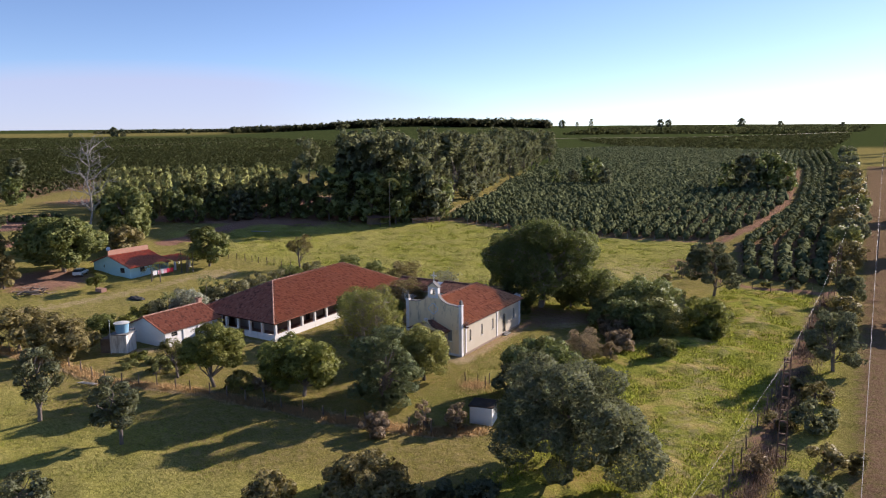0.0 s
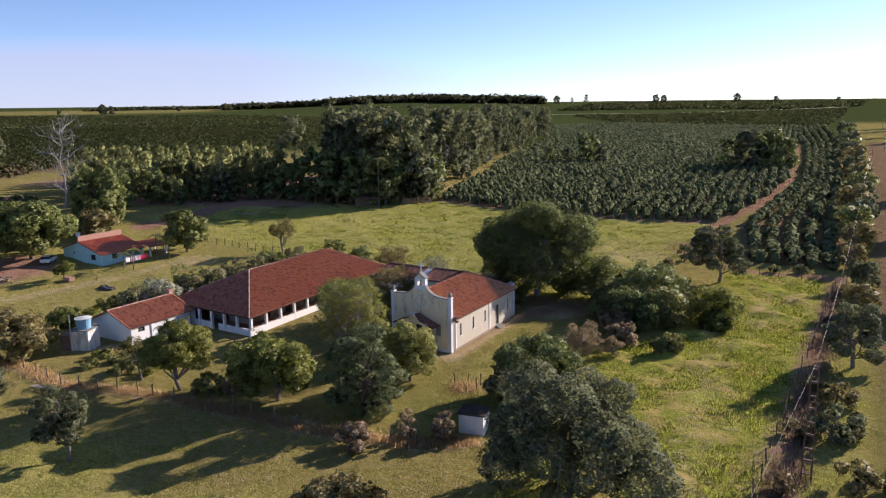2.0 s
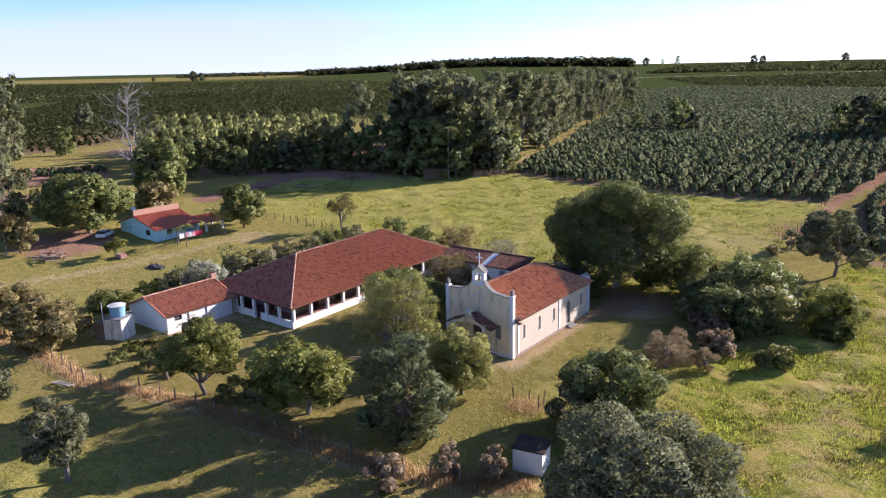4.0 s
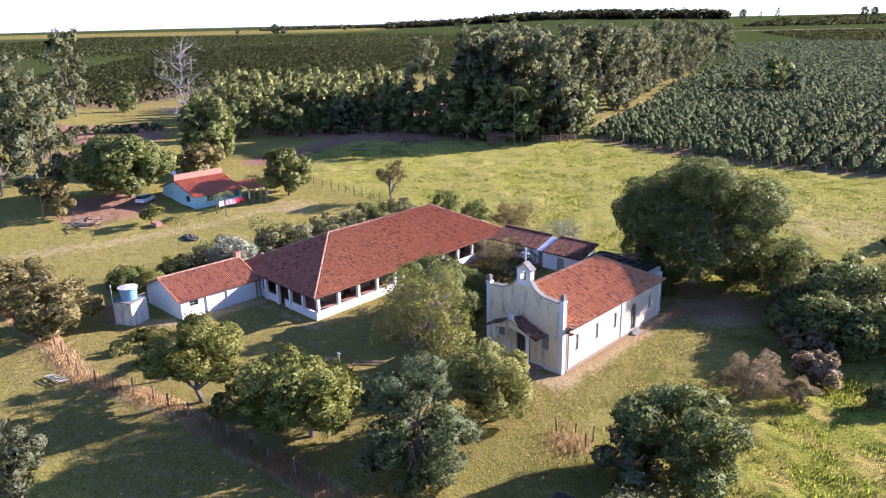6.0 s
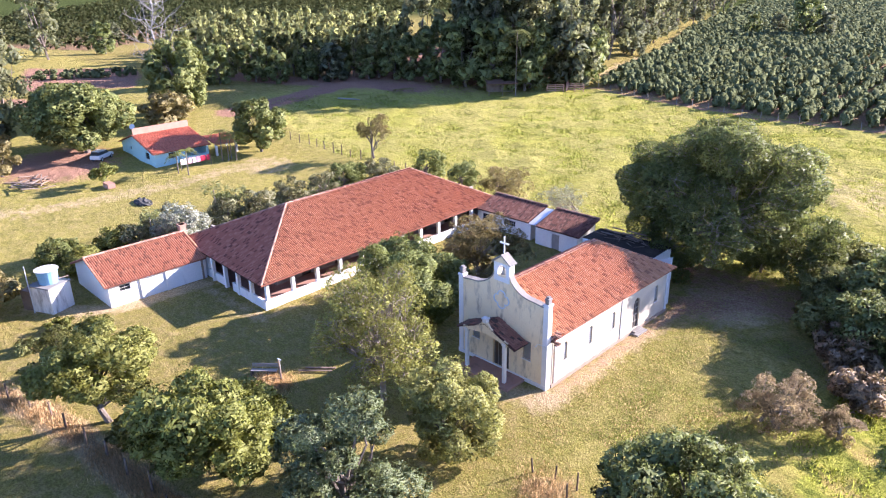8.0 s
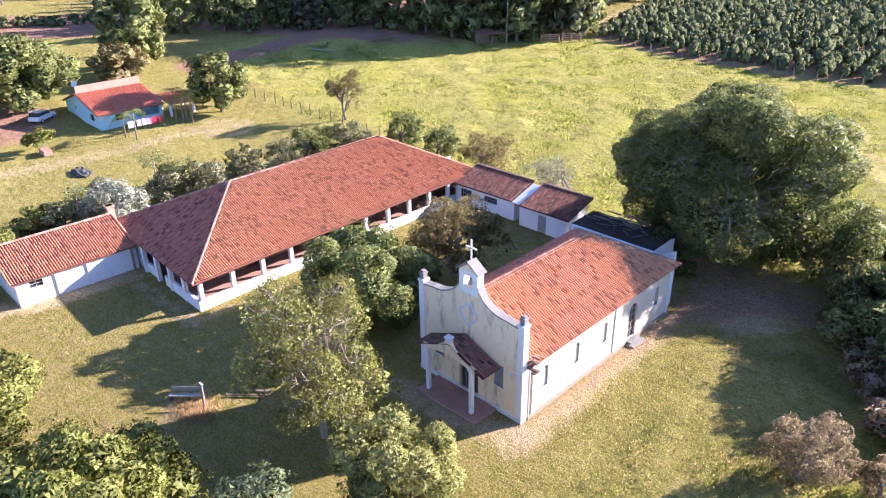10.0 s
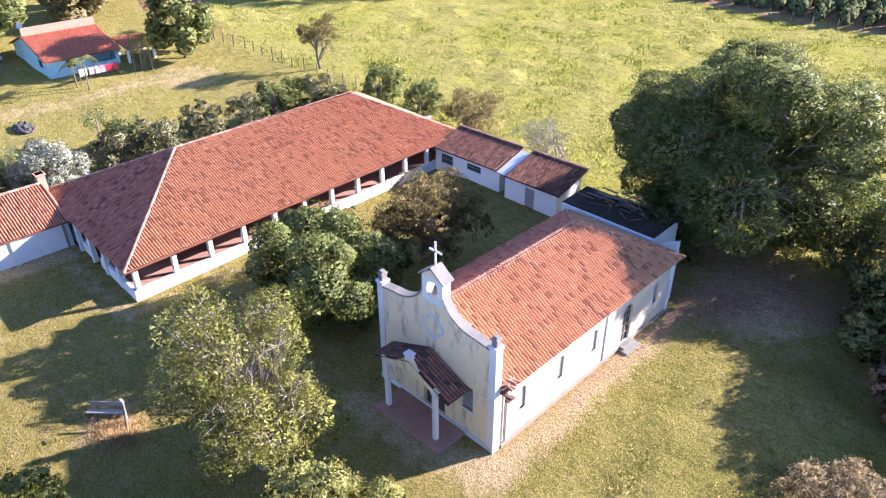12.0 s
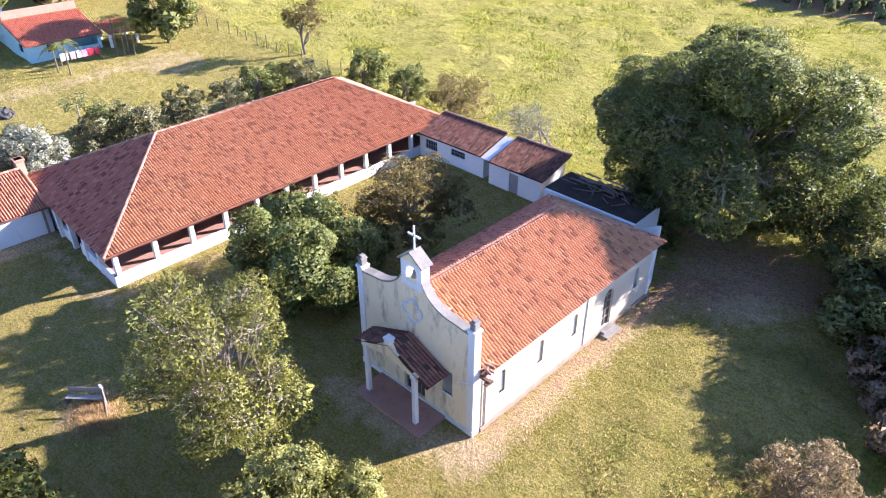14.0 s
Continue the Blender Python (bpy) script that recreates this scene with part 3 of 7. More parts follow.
def inside(X, Y, poly):
    r = np.zeros(X.shape, bool)
    for (ax, ay), (bx, by) in zip(poly, poly[1:] + poly[:1]):
        cross = (ay > Y) != (by > Y)
        r ^= cross & (X < (bx - ax) * (Y - ay) / ((by - ay) or 1e-9) + ax)
    return r


def fade(d, full, none):
    return np.clip((none - d) / (none - full), 0, 1)


MAIN_FIELD = [(-59, 98), (-42, 95), (-22, 94.5), (0, 98.5), (13, 103.5), (18, 131), (21.5, 181), (17.5, 264), (11.5, 368), (9, 640), (-180, 700), (-225, 600), (-142, 380), (-97, 215), (-73, 155)]
EAST_FIELD = [(24, 67), (40, 70), (38, 143), (36, 250), (33, 375), (14, 640), (10, 640), (14.5, 368), (20, 264), (24, 181), (20.5, 131), (17.5, 100)]
WEST_FIELD = [(-200, 42), (-240, 90), (-235, 150), (-235, 330), (-255, 560), (-900, 900), (-1150, 640), (-500, 150), (-330, 0)]
FAR_FIELD = [(-190, 700), (12, 645), (20, 1050), (16, 1500), (-80, 1400), (-215, 1060), (-330, 940)]
LEFT_TRACK = [(-100, -60), (-75, -22), (-71, -10), (-68, 5), (-68, 16)]
EAST_ROAD = [(46, -90), (45, -6), (44.8, 34), (45.6, 87), (46.4, 212), (48, 520), (50, 1300)]
FIELD_TRACK = [(40, 63), (27, 61), (16, 64), (14, 100), (19, 131), (22, 181), (18, 264), (12, 368)]
NEAR_FENCE = [(-62, -28.5), (-41, -28), (-32, -29), (-23, -26.3), (-10.5, -24.8), (0, -24), (9, -22), (13, -19)]
EAST_FENCE = [(35.5, -40), (35.7, -11), (37, 18), (38.5, 54), (40, 66)]
HEDGE_EDGE = [(-110, 60), (-78, 84), (-58, 96), (-42, 93.5), (-22, 92.5), (0, 96.5), (13, 101)]

gx, gy = spread(-4500, -108, 60, 4500, 1.0, 1.055, 1.12), spread(-900, -64, 130, 4900, 1.0, 1.2, 1.055)
X, Y = np.meshgrid(gx, gy)
rng = np.random.default_rng(3)
Z = land(X, Y)


def swell(cell, seed):
    """Smooth random relief with humps about cell metres apart."""
    r = np.random.default_rng(seed).normal(0, 1, (64, 64))
    u, v = X / cell, Y / cell
    i, j = np.floor(u).astype(int), np.floor(v).astype(int)
    a, b = u - i, v - j
    a, b = a * a * (3 - 2 * a), b * b * (3 - 2 * b)
    i, j = i % 64, j % 64
    k, l = (i + 1) % 64, (j + 1) % 64
    return (r[i, j] * (1 - a) + r[k, j] * a) * (1 - b) + (r[i, l] * (1 - a) + r[k, l] * a) * b


rough_near = 0.05 * swell(9.0, 1) + 0.055 * swell(3.7, 2) + 0.045 * swell(1.9, 4) + rng.normal(0, 0.012, X.shape)
wild = np.maximum(inside(X, Y, [(18, -70), (38, -70), (40, 62), (20, 60), (20, 18), (15, 11), (15.5, 0)]), Y < -36).astype(float)
rough_near *= 1 + 0.6 * wild
rough_near += wild * (0.09 * swell(4.6, 7) + 0.24 * np.maximum(swell(2.3, 8), -0.3))
rough_near += 0.2 * (Y > 30) * (X > -100) * np.maximum(swell(2.1, 9), 0)
foot = fade(np.maximum(np.maximum(-46 - X, X - 3), np.maximum(-18 - Y, Y - 29)), 0, 4)
Z = Z + rough_near * (1 - foot)
under_house = fade(np.maximum(np.maximum(-44.5 - X, X + 26.0), np.maximum(-8.0 - Y, Y - 27.0)), 0.6, 2.6)
Z = Z * (1 - under_house) + np.minimum(Z, 0.04) * under_house
nv, nu = X.shape
idx = np.arange(nv * nu).reshape(nv, nu)
quads = np.stack([idx[:-1, :-1], idx[:-1, 1:], idx[1:, 1:], idx[1:, :-1]], -1).reshape(-1, 4)
ground = link_mesh("ground", np.stack([X, Y, Z], -1).reshape(-1, 3), quads, M["ground"], smooth=True)
tagged(ground, "grassy farm ground with pasture, straw and red earth", "ground", kind="structure")


def blurred(a, times=3):
    for _ in range(times):
        a = (a + np.roll(a, 1, 0) + np.roll(a, -1, 0) + np.roll(a, 1, 1) + np.roll(a, -1, 1)) / 5
    return a


pasture = np.maximum.reduce([inside(X, Y, [(-105, 36), (-72, 30), (-44, 28), (-26, 27.5), (8, 30), (13, 40), (13, 100), (0, 97), (-25, 94), (-60, 97), (-80, 84), (-100, 60)]), 2.0 * inside(X, Y, [(19, -60), (35, -60), (37, 60), (22, 58), (23, 30), (20.5, 18), (17, 15), (14.5, 11), (15, 0), (18, -10)]), inside(X, Y, [(38.5, -60), (42.6, -60), (42.6, 66), (39.5, 66)])]).astype(float)
pasture = np.maximum(pasture, 0.8 * (Y < -37 + 3 * np.sin(X * 0.3)) * (X < 36))
pasture = np.maximum(pasture, 0.42 * inside(X, Y, [(3, -20), (3, 16), (14, 16), (16, -18)]))
pasture = blurred(np.maximum(pasture, 0.3 * (X < -48) * (Y < 30)), 5)
fields = np.maximum.reduce([inside(X, Y, f) for f in (MAIN_FIELD, EAST_FIELD, WEST_FIELD, FAR_FIELD)]).astype(float)
beyond = np.clip((-0.62 * X + 0.78 * Y - 270) / 60, 0, 1) * ((X < 36) | (X > 70) | (Y > 750))
beyond = beyond * (1 - 0.8 * fade(np.abs(-0.62 * X + 0.78 * Y - 2000), 300, 450) * (X < -1300))
crop = np.clip(0.25 * fields + beyond, 0, 1)
crop = np.maximum(crop, 0.4 * (X > 43.2) * (X < 64) * (Y < 420))
crop = np.maximum(crop, 0.9 * (np.hypot(X + 1000, Y + 200) < 780) * (X < -190))
dirt = np.maximum.reduce([0.62 * fade(np.abs(X - 53.5), 8.5, 11.0) * (Y < 420), 0.8 * fade(seg_dist(X, Y, FIELD_TRACK), 0.3, 2.0), 0.7 * fade(seg_dist(X, Y, HEDGE_EDGE), 0.3, 2.2),
                         0.9 * fade(seg_dist(X, Y, [(-125, 46), (-112, 52), (-99, 62), (-86, 68)]), 2, 7), 0.95 * inside(X, Y, [(-164, 15), (-147, 35), (-128, 26), (-141, 6)]), 0.75 * fade(seg_dist(X, Y, [(-132, 2), (-120, 8)]), 2, 6), 0.62 * fade(seg_dist(X, Y, [(36.5, -40), (37.5, 18), (39.5, 60)]), 0.8, 3.2),
                         0.75 * fade(np.hypot(X + 88, Y + 4), 5, 13), 0.85 * fade(seg_dist(X, Y, [(-96, 30), (-96, 37), (-98, 50), (-102, 76), (-97, 90)]), 2, 5), 0.6 * fields, 0.66 * fade(seg_dist(X, Y, [(0.5, -0.4), (0.6, 9), (0.9, 19), (3, 22)]), 0.3, 1.3), 0.55 * fade(seg_dist(X, Y, [(1.5, 20.5), (3.5, 23.0), (9, 26.5), (-2, 27)]), 1.8, 5.5), 0.75 * fade(np.hypot(X - 14, Y - 74), 2, 12),
                         0.75 * fade(seg_dist(X, Y, [(-100, 95), (-135, 90), (-170, 80)]), 20, 50)])
straw = np.maximum.reduce([0.75 * fade(seg_dist(X, Y, [(-43, -21.5), (-38.5, -18.5), (-36.6, -15), (-36.6, -7.5)]), 0.6, 2.0), 0.7 * fade(seg_dist(X, Y, [(-36, -7.9), (-25.2, -8.3)]), 0.3, 1.4), 1.0 * fade(seg_dist(X, Y, NEAR_FENCE), 0.6, 1.5), 0.5 * fade(seg_dist(X, Y, LEFT_TRACK), 0.8, 5), 0.75 * fade(seg_dist(X, Y, [(1.0, -1), (1.0, 17.5)]), 0.4, 2.0),
                          0.65 * fade(seg_dist(X, Y, [(-8, -2.5), (1, -1.5)]), 0.8, 2.6), 0.55 * fade(seg_dist(X, Y, [(-25.4, -7.5), (-25.6, 8)]), 0.3, 1.5), 0.62 * fade(np.hypot(X - 6.4, Y + 8.5), 1, 3),
                          0.6 * fade(np.hypot(X + 16.5, Y + 13.3), 1.0, 3.5), 0.5 * fade(seg_dist(X, Y, [(-39, -19), (-36, -12)]), 0.5, 2), 0.5 * fade(seg_dist(X, Y, EAST_FENCE), 0.5, 2.5), 0.66 * fade(np.hypot(X - 4, Y - 22), 2.5, 7),
                          0.45 * fade(np.hypot(X - 5, Y - 62), 5, 22), 0.5 * fade(seg_dist(X, Y, [(-64, 100), (-73, 150), (-98, 215), (-140, 380)]), 1, 5), 0.5 * fade(np.hypot(X + 66, Y - 18), 3, 8), 0.4 * fade(seg_dist(X, Y, [(31, -40), (30, -5), (27, 15), (32, 45)]), 2, 7)])
layer = ground.data.color_attributes.new("cover", "FLOAT_COLOR", "POINT")
layer.data.foreach_set("color", np.stack([blurred(dirt, 1), pasture, blurred(straw, 1), blurred(crop, 2)], -1).astype(np.float32).ravel())


# ---- chapel ----
def arch_window(parent, y, z0, z1, w, x=0.0, slats=7):
    """A narrow round-headed louvred window in the side wall."""
    r = w / 2
    ol = [(y - r, z0)] + [(y - r * math.cos(k * math.pi / 8), z1 - r + r * math.sin(k * math.pi / 8)) for k in range(9)] + [(y + r, z0)]
    win = part("window", prism(bmesh.new(), ol, 0, x - 0.22, x - 0.17), M["glass"], parent)
    bm = bmesh.new()
    for k in range(slats):
        z = z0 + 0.08 + k * (z1 - z0 - 0.25) / slats
        vs = [(x - 0.16, y - r, z + 0.1), (x - 0.16, y + r, z + 0.1), (x - 0.07, y + r, z), (x - 0.07, y - r, z)]
        slab(bm, vs, 0.02)
    part("louvre", bm, M["slat"], win)
    part("sill", boxes((x - 0.1, x + 0.06, y - r - 0.06, y + r + 0.06, z0 - 0.07, z0)), M["trimwhite"], win)
    return win


chapel = thing("chapel", (0, 0, 0), "small weathered cream chapel with an orange clay tile roof", "chapel")
W, D, EV, RZ, RY = 8.6, 17.7, 4.25, 7.15, 12.2
MX = -W / 2
WINS = (2.25, 5.55, 8.8, 15.6)
side = wall(bmesh.new(), (0, 0.4), (0, D), 0, EV, 0.35, [(y - 0.4 - 0.24, y - 0.4 + 0.24, 1.65, 3.15, 1) for y in WINS] + [(11.5, 12.5, 0.3, 3.1, 1)])
part("side_wall", side, M["cream"], chapel, "sunlit cream side wall with faded damp patches")
part("side_wall", wall(bmesh.new(), (-W, D), (-W, 0.4), 0, EV, 0.35, [(D - y - 0.24, D - y + 0.24, 1.65, 3.15) for y in WINS]), M["cream"], chapel)
part("rear_wall", wall(bmesh.new(), (-0.35, D), (-W + 0.35, D), 0, EV, 0.35), M["cream"], chapel)
for y in WINS:
    arch_window(chapel, y, 1.65, 3.15, 0.48)
sd = part("side_door", prism(bmesh.new(), [(11.9, 0.3)] + [(12.4 - 0.5 * math.cos(k * math.pi / 8), 2.6 + 0.5 * math.sin(k * math.pi / 8)) for k in range(9)] + [(12.9, 0.3)], 0, -0.2, -0.14), M["door"], chapel, "dark arched side door")
bm = bmesh.new()
for z in (0.9, 1.5, 2.1, 2.6):
    box(bm, -0.14, -0.11, 11.95, 12.85, z, z + 0.05)
box(bm, -0.14, -0.1, 12.38, 12.42, 0.3, 3.05)
part("door_bars", bm, M["slat"], sd)
part("door_step", boxes((-0.1, 0.75, 11.6, 13.2, -0.05, 0.14), (-0.1, 0.4, 11.75, 13.05, 0.14, 0.29), bevel=0.02), M["concrete"], chapel, "mossy concrete door steps")
for x in (0.003, -W - 0.1):
    part("plinth", boxes((x, x + 0.097, 0.5, D, -0.1, 0.28), bevel=0.02), M["plinth"], chapel, "grey damp-stained plinth along the wall foot")
for y in (1.05, 10.1, D - 0.3):
    part("pilaster_strip", boxes((0.002, 0.07, y - 0.16, y + 0.16, 0.1, EV - 0.1)), M["trimwhite"], chapel)
part("cornice", boxes((0.003, 0.16, 0.45, D + 0.1, EV - 0.18, EV - 0.02), bevel=0.03), M["trimwhite"], chapel)
part("floor_slab", boxes((-W + 0.3, -0.3, 0.3, D - 0.3, -0.1, 0.1)), M["floor"], chapel)


def curve_top():
    """The stepped baroque gable: shoulders, hollow sweeps and the belfry's foot."""
    half = [(3.85, 6.55), (3.4, 6.6), (2.95, 6.66), (2.5, 6.68), (2.2, 6.74), (1.9, 6.84), (1.6, 6.98), (1.32, 7.16), (1.08, 7.38), (0.9, 7.62), (0.74, 7.9)]
    return [(MX + x, z) for x, z in half] + [(MX - x, z) for x, z in half[::-1]]


fac = bmesh.new()
outer = [(-W + 0.42, 0.0), (-0.42, 0.0)] + curve_top()
DO = (MX - 0.8, MX + 0.8)
# the wall is cut into columns so that door and windows go through it
def profile_z(x):
    ct = sorted(curve_top())
    return float(np.interp(x, [p[0] for p in ct], [p[1] for p in ct]))


HOLES = [(-7.15, -6.45, 1.9, 3.4), (DO[0], DO[1], 0.2, 3.0), (-2.18, -1.48, 1.9, 3.4)]
xs = sorted({-W + 0.42, -0.42, *(p[0] for p in curve_top()), *(h[0] for h in HOLES), *(h[1] for h in HOLES)})
for a, b in zip(xs[:-1], xs[1:]):
    if b - a < 1e-4:
        continue
    hole = next((h for h in HOLES if h[0] <= (a + b) / 2 <= h[1]), None)
    za, zb = profile_z(a), profile_z(b)
    spans = [((0, 0), (za, zb))] if not hole else [((0, 0), (hole[2],) * 2), ((hole[3],) * 2, (za, zb))]
    for (l0, l1), (h0, h1) in spans:
        prism(fac, [(a, l0), (b, l1), (b, h1), (a, h0)], 1, 0.0, 0.4)
bmesh.ops.remove_doubles(fac, verts=fac.verts, dist=1e-4)
part("facade_wall", fac, M["facade"], chapel, "shaded cream facade with peeling dark stains")
ct = curve_top()
for half in (ct[:11], ct[11:]):
    cop = bmesh.new()
    for (x0, z0), (x1, z1) in zip(half[:-1], half[1:]):
        prism(cop, [(x0, z0 + 0.002), (x1, z1 + 0.002), (x1, z1 + 0.1), (x0, z0 + 0.1)], 1, -0.07, 0.47)
    bmesh.ops.remove_doubles(cop, verts=cop.verts, dist=1e-4)
    part("gable_coping", cop, M["concrete"], chapel, "dark mossy coping along the curved gable")
for x in (-W, -0.44):
    p = part("corner_pilaster", boxes((x, x + 0.44, -0.06, 0.44, 0, 6.85), (x - 0.04, x + 0.48, -0.1, 0.48, 0, 0.35), (x - 0.05, x + 0.49, -0.11, 0.49, 6.7, 6.86), bevel=0.015), M["trimwhite"], chapel, "bluish white corner pilaster")
    part("pilaster_cap", boxes((x + 0.06, x + 0.38, 0.0, 0.38, 6.86, 7.25), (x + 0.02, x + 0.42, -0.04, 0.42, 7.2, 7.32), (x + 0.1, x + 0.34, 0.04, 0.34, 7.32, 7.45), bevel=0.02), M["concrete"], p)
bel = part("belfry", wall(bmesh.new(), (MX - 0.74, -0.05), (MX + 0.74, -0.05), 7.4, 8.85, 0.55, [(0.36, 1.12, 7.75, 8.7, 1)]), M["trimwhite"], chapel, "small open belfry with a bell")
rf = bmesh.new()
prism(rf, [(MX - 0.74, 8.85), (MX + 0.74, 8.85), (MX, 9.42)], 1, -0.05, 0.5)
part("belfry_gable", rf, M["facade"], bel)
rf = bmesh.new()
for s in (-1, 1):
    slab(rf, [(MX, -0.17, 9.56), (MX + s * 0.9, -0.17, 8.9), (MX + s * 0.9, 0.62, 8.9), (MX, 0.62, 9.56)][::s], 0.09)
part("belfry_roof", rf, M["concrete"], bel, "grey mossy belfry roof")
bb = bmesh.new()
prof = [(0.22, 7.95), (0.19, 8.02), (0.14, 8.15), (0.12, 8.3), (0.07, 8.38)]
for (r0, z0), (r1, z1) in zip(prof[:-1], prof[1:]):
    tube(bb, (MX, 0.22, z0), (MX, 0.22, z1), r0, r1, 12)
tube(bb, (MX - 0.4, 0.22, 8.45), (MX + 0.4, 0.22, 8.45), 0.04, 0.04, 6)
tube(bb, (MX, 0.22, 8.36), (MX, 0.22, 8.46), 0.03, 0.03, 6)
part("bell", bb, M["bell"], bel, "dull bronze bell")
part("cross", boxes((MX - 0.045, MX + 0.045, 0.17, 0.25, 9.45, 10.87), (MX - 0.42, MX + 0.42, 0.17, 0.25, 10.28, 10.38), bevel=0.01), M["trimwhite"], chapel, "plain white-grey cross")
q = bmesh.new()
ring = [(0.42 + 0.24 * abs(math.cos(2 * a)) ** 0.6, a) for a in (2 * math.pi * i / 48 for i in range(48))]
for i in range(48):
    (r0, a0), (r1, a1) = ring[i], ring[(i + 1) % 48]
    prism(q, [(MX + r0 * math.cos(a0), 5.95 + r0 * math.sin(a0)), (MX + (r0 + 0.09) * math.cos(a0), 5.95 + (r0 + 0.09) * math.sin(a0)), (MX + (r1 + 0.09) * math.cos(a1), 5.95 + (r1 + 0.09) * math.sin(a1)), (MX + r1 * math.cos(a1), 5.95 + r1 * math.sin(a1))], 1, -0.06, 0.0)
part("quatrefoil_moulding", q, M["bluewash"], chapel, "pale four-lobed moulding on the gable")
fd = part("front_door", boxes((DO[0], DO[1], 0.2, 0.26, 0.2, 3.0)), M["door"], chapel, "dark double front door")
bm = bmesh.new()
for k in range(5):
    box(bm, DO[0] + 0.05 + k * 0.36, DO[0] + 0.08 + k * 0.36, 0.17, 0.2, 0.2, 2.95)
part("door_battens", bm, M["slat"], fd)
for h in (HOLES[0], HOLES[2]):
    w = part("front_window", boxes((h[0], h[1], 0.2, 0.24, h[2], h[3])), M["glass"], chapel)
    bm = bmesh.new()
    for k in range(9):
        z = h[2] + 0.05 + k * 0.16
        slab(bm, [(h[0], 0.03, z), (h[1], 0.03, z), (h[1], 0.13, z + 0.13), (h[0], 0.13, z + 0.13)], 0.02)
    part("louvre", bm, M["slat"], w)
    part("sill", boxes((h[0] - 0.06, h[1] + 0.06, -0.07, 0.1, h[2] - 0.08, h[2])), M["trimwhite"], w)
part("base_course", boxes((-W + 0.4, -0.4, -0.07, -0.002, -0.1, 0.3)), M["trimwhite"], chapel)

# chapel roof: two long slopes, hipped at the rear
ov = 0.38
ez = EV - ov * (RZ - EV) / -MX + 0.12
eR, eL, yF, yB = 0 + ov, -W - ov, 0.42, D + ov
A, B_, C_, D_ = (eR, yF, ez), (eR, yB, ez), (eL, yB, ez), (eL, yF, ez)
R0, R1 = (MX, yF, RZ), (MX, RY, RZ)
rb = bmesh.new()
for s in ((A, B_, R1, R0), (B_, C_, R1)):
    slab(rb, s, 0.12)
part("roof_deck", rb, M["deck"], chapel)
# west slope: shade comes from darker deck and tile colours
part("roof_deck", slab(bmesh.new(), (C_, D_, R0, R1), 0.12), M["deckshade"], chapel)
tile_roof(chapel, [(C_, D_, R0, R1)], M["tileshade"])
tile_roof(chapel, [(A, B_, R1, R0), (B_, C_, R1, R1)], M["tile"], lambda c: c.x > -4.2 and c.y < 5.2, lift=0.085)
ridge_row(chapel, Vector(R0) + Vector((0, 0, 0.02)), Vector(R1) + Vector((0, 0, 0.02)), 0.16)
ridge_row(chapel, Vector(B_) + Vector((0, 0, 0.05)), Vector(R1) + Vector((0, 0, 0.02)), 0.12, material=M["tile2"])
ridge_row(chapel, Vector(C_) + Vector((0, 0, 0.05)), Vector(R1) + Vector((0, 0, 0.02)), 0.12, material=M["tile2"])

# porch
PX0, PX1, PY = -6.4, -2.7, -1.5
part("porch_floor", boxes((-6.95, -1.9, -2.12, -0.08, -0.1, 0.2), bevel=0.02), M["floor"], chapel, "worn red cement porch floor")
for x in (PX0, PX1):
    part("porch_column", boxes((x - 0.13, x + 0.13, PY - 0.13, PY + 0.13, 0.2, 3.45), (x - 0.18, x + 0.18, PY - 0.18, PY + 0.18, 3.3, 3.5), bevel=0.02), M["trimwhite"], chapel, "square whitewashed porch column")
pg = bmesh.new()
PM = (PX0 + PX1) / 2
lowc = [(PX0 - 0.15 + (PX1 - PX0 + 0.3) * k / 12, 3.3 + 0.35 * math.sin(math.pi * k / 12)) for k in range(13)]
upc = [(PX1 + 0.3, 3.62), (PX1 - 0.6, 3.8), (PM + 0.5, 4.3), (PM + 0.2, 4.6), (PM - 0.2, 4.6), (PM - 0.5, 4.3), (PX0 + 0.6, 3.8), (PX0 - 0.3, 3.62)]
lo_x, lo_z = [p[0] for p in lowc], [p[1] for p in lowc]
up = sorted(upc)
ux, uz = [p[0] for p in up], [p[1] for p in up]
cols = sorted({*lo_x, *ux})
for a, b in zip(cols[:-1], cols[1:]):
    prism(pg, [(a, float(np.interp(a, lo_x, lo_z))), (b, float(np.interp(b, lo_x, lo_z))), (b, float(np.interp(b, ux, uz))), (a, float(np.interp(a, ux, uz)))], 1, PY - 0.1, PY + 0.1)
bmesh.ops.remove_doubles(pg, verts=pg.verts, dist=1e-4)
part("porch_gable", pg, M["facade"], chapel, "curved porch gable with peeling paint")
part("porch_turret", boxes((PM - 0.2, PM + 0.2, PY - 0.16, PY + 0.2, 4.55, 4.86), (PM - 0.25, PM + 0.25, PY - 0.2, PY + 0.24, 4.8, 4.92), bevel=0.015), M["trimwhite"], chapel)
pr = bmesh.new()
PS = []
for s in (1, -1):
    e0, e1 = (PM + s * 2.85, PY - 0.1, 3.25), (PM + s * 2.85, 0.0, 3.25)
    r0, r1 = (PM, PY - 0.1, 4.45), (PM, 0.0, 4.45)
    sl = (e0, e1, r1, r0) if s > 0 else (e1, e0, r0, r1)
    PS.append(sl)
    slab(pr, sl, 0.06)
# shade between the tile rows is put into the deck colour
part("porch_roof", pr, M["deckshade"], chapel, "dark patched porch roof")
tile_roof(chapel, PS[:1], M["tileporch"], lift=0.05)
tile_roof(chapel, PS[1:], M["tilegrey"], skip=lambda c: c.x < PM - 0.3 and c.y > -0.55 and c.x > PM - 1.9)
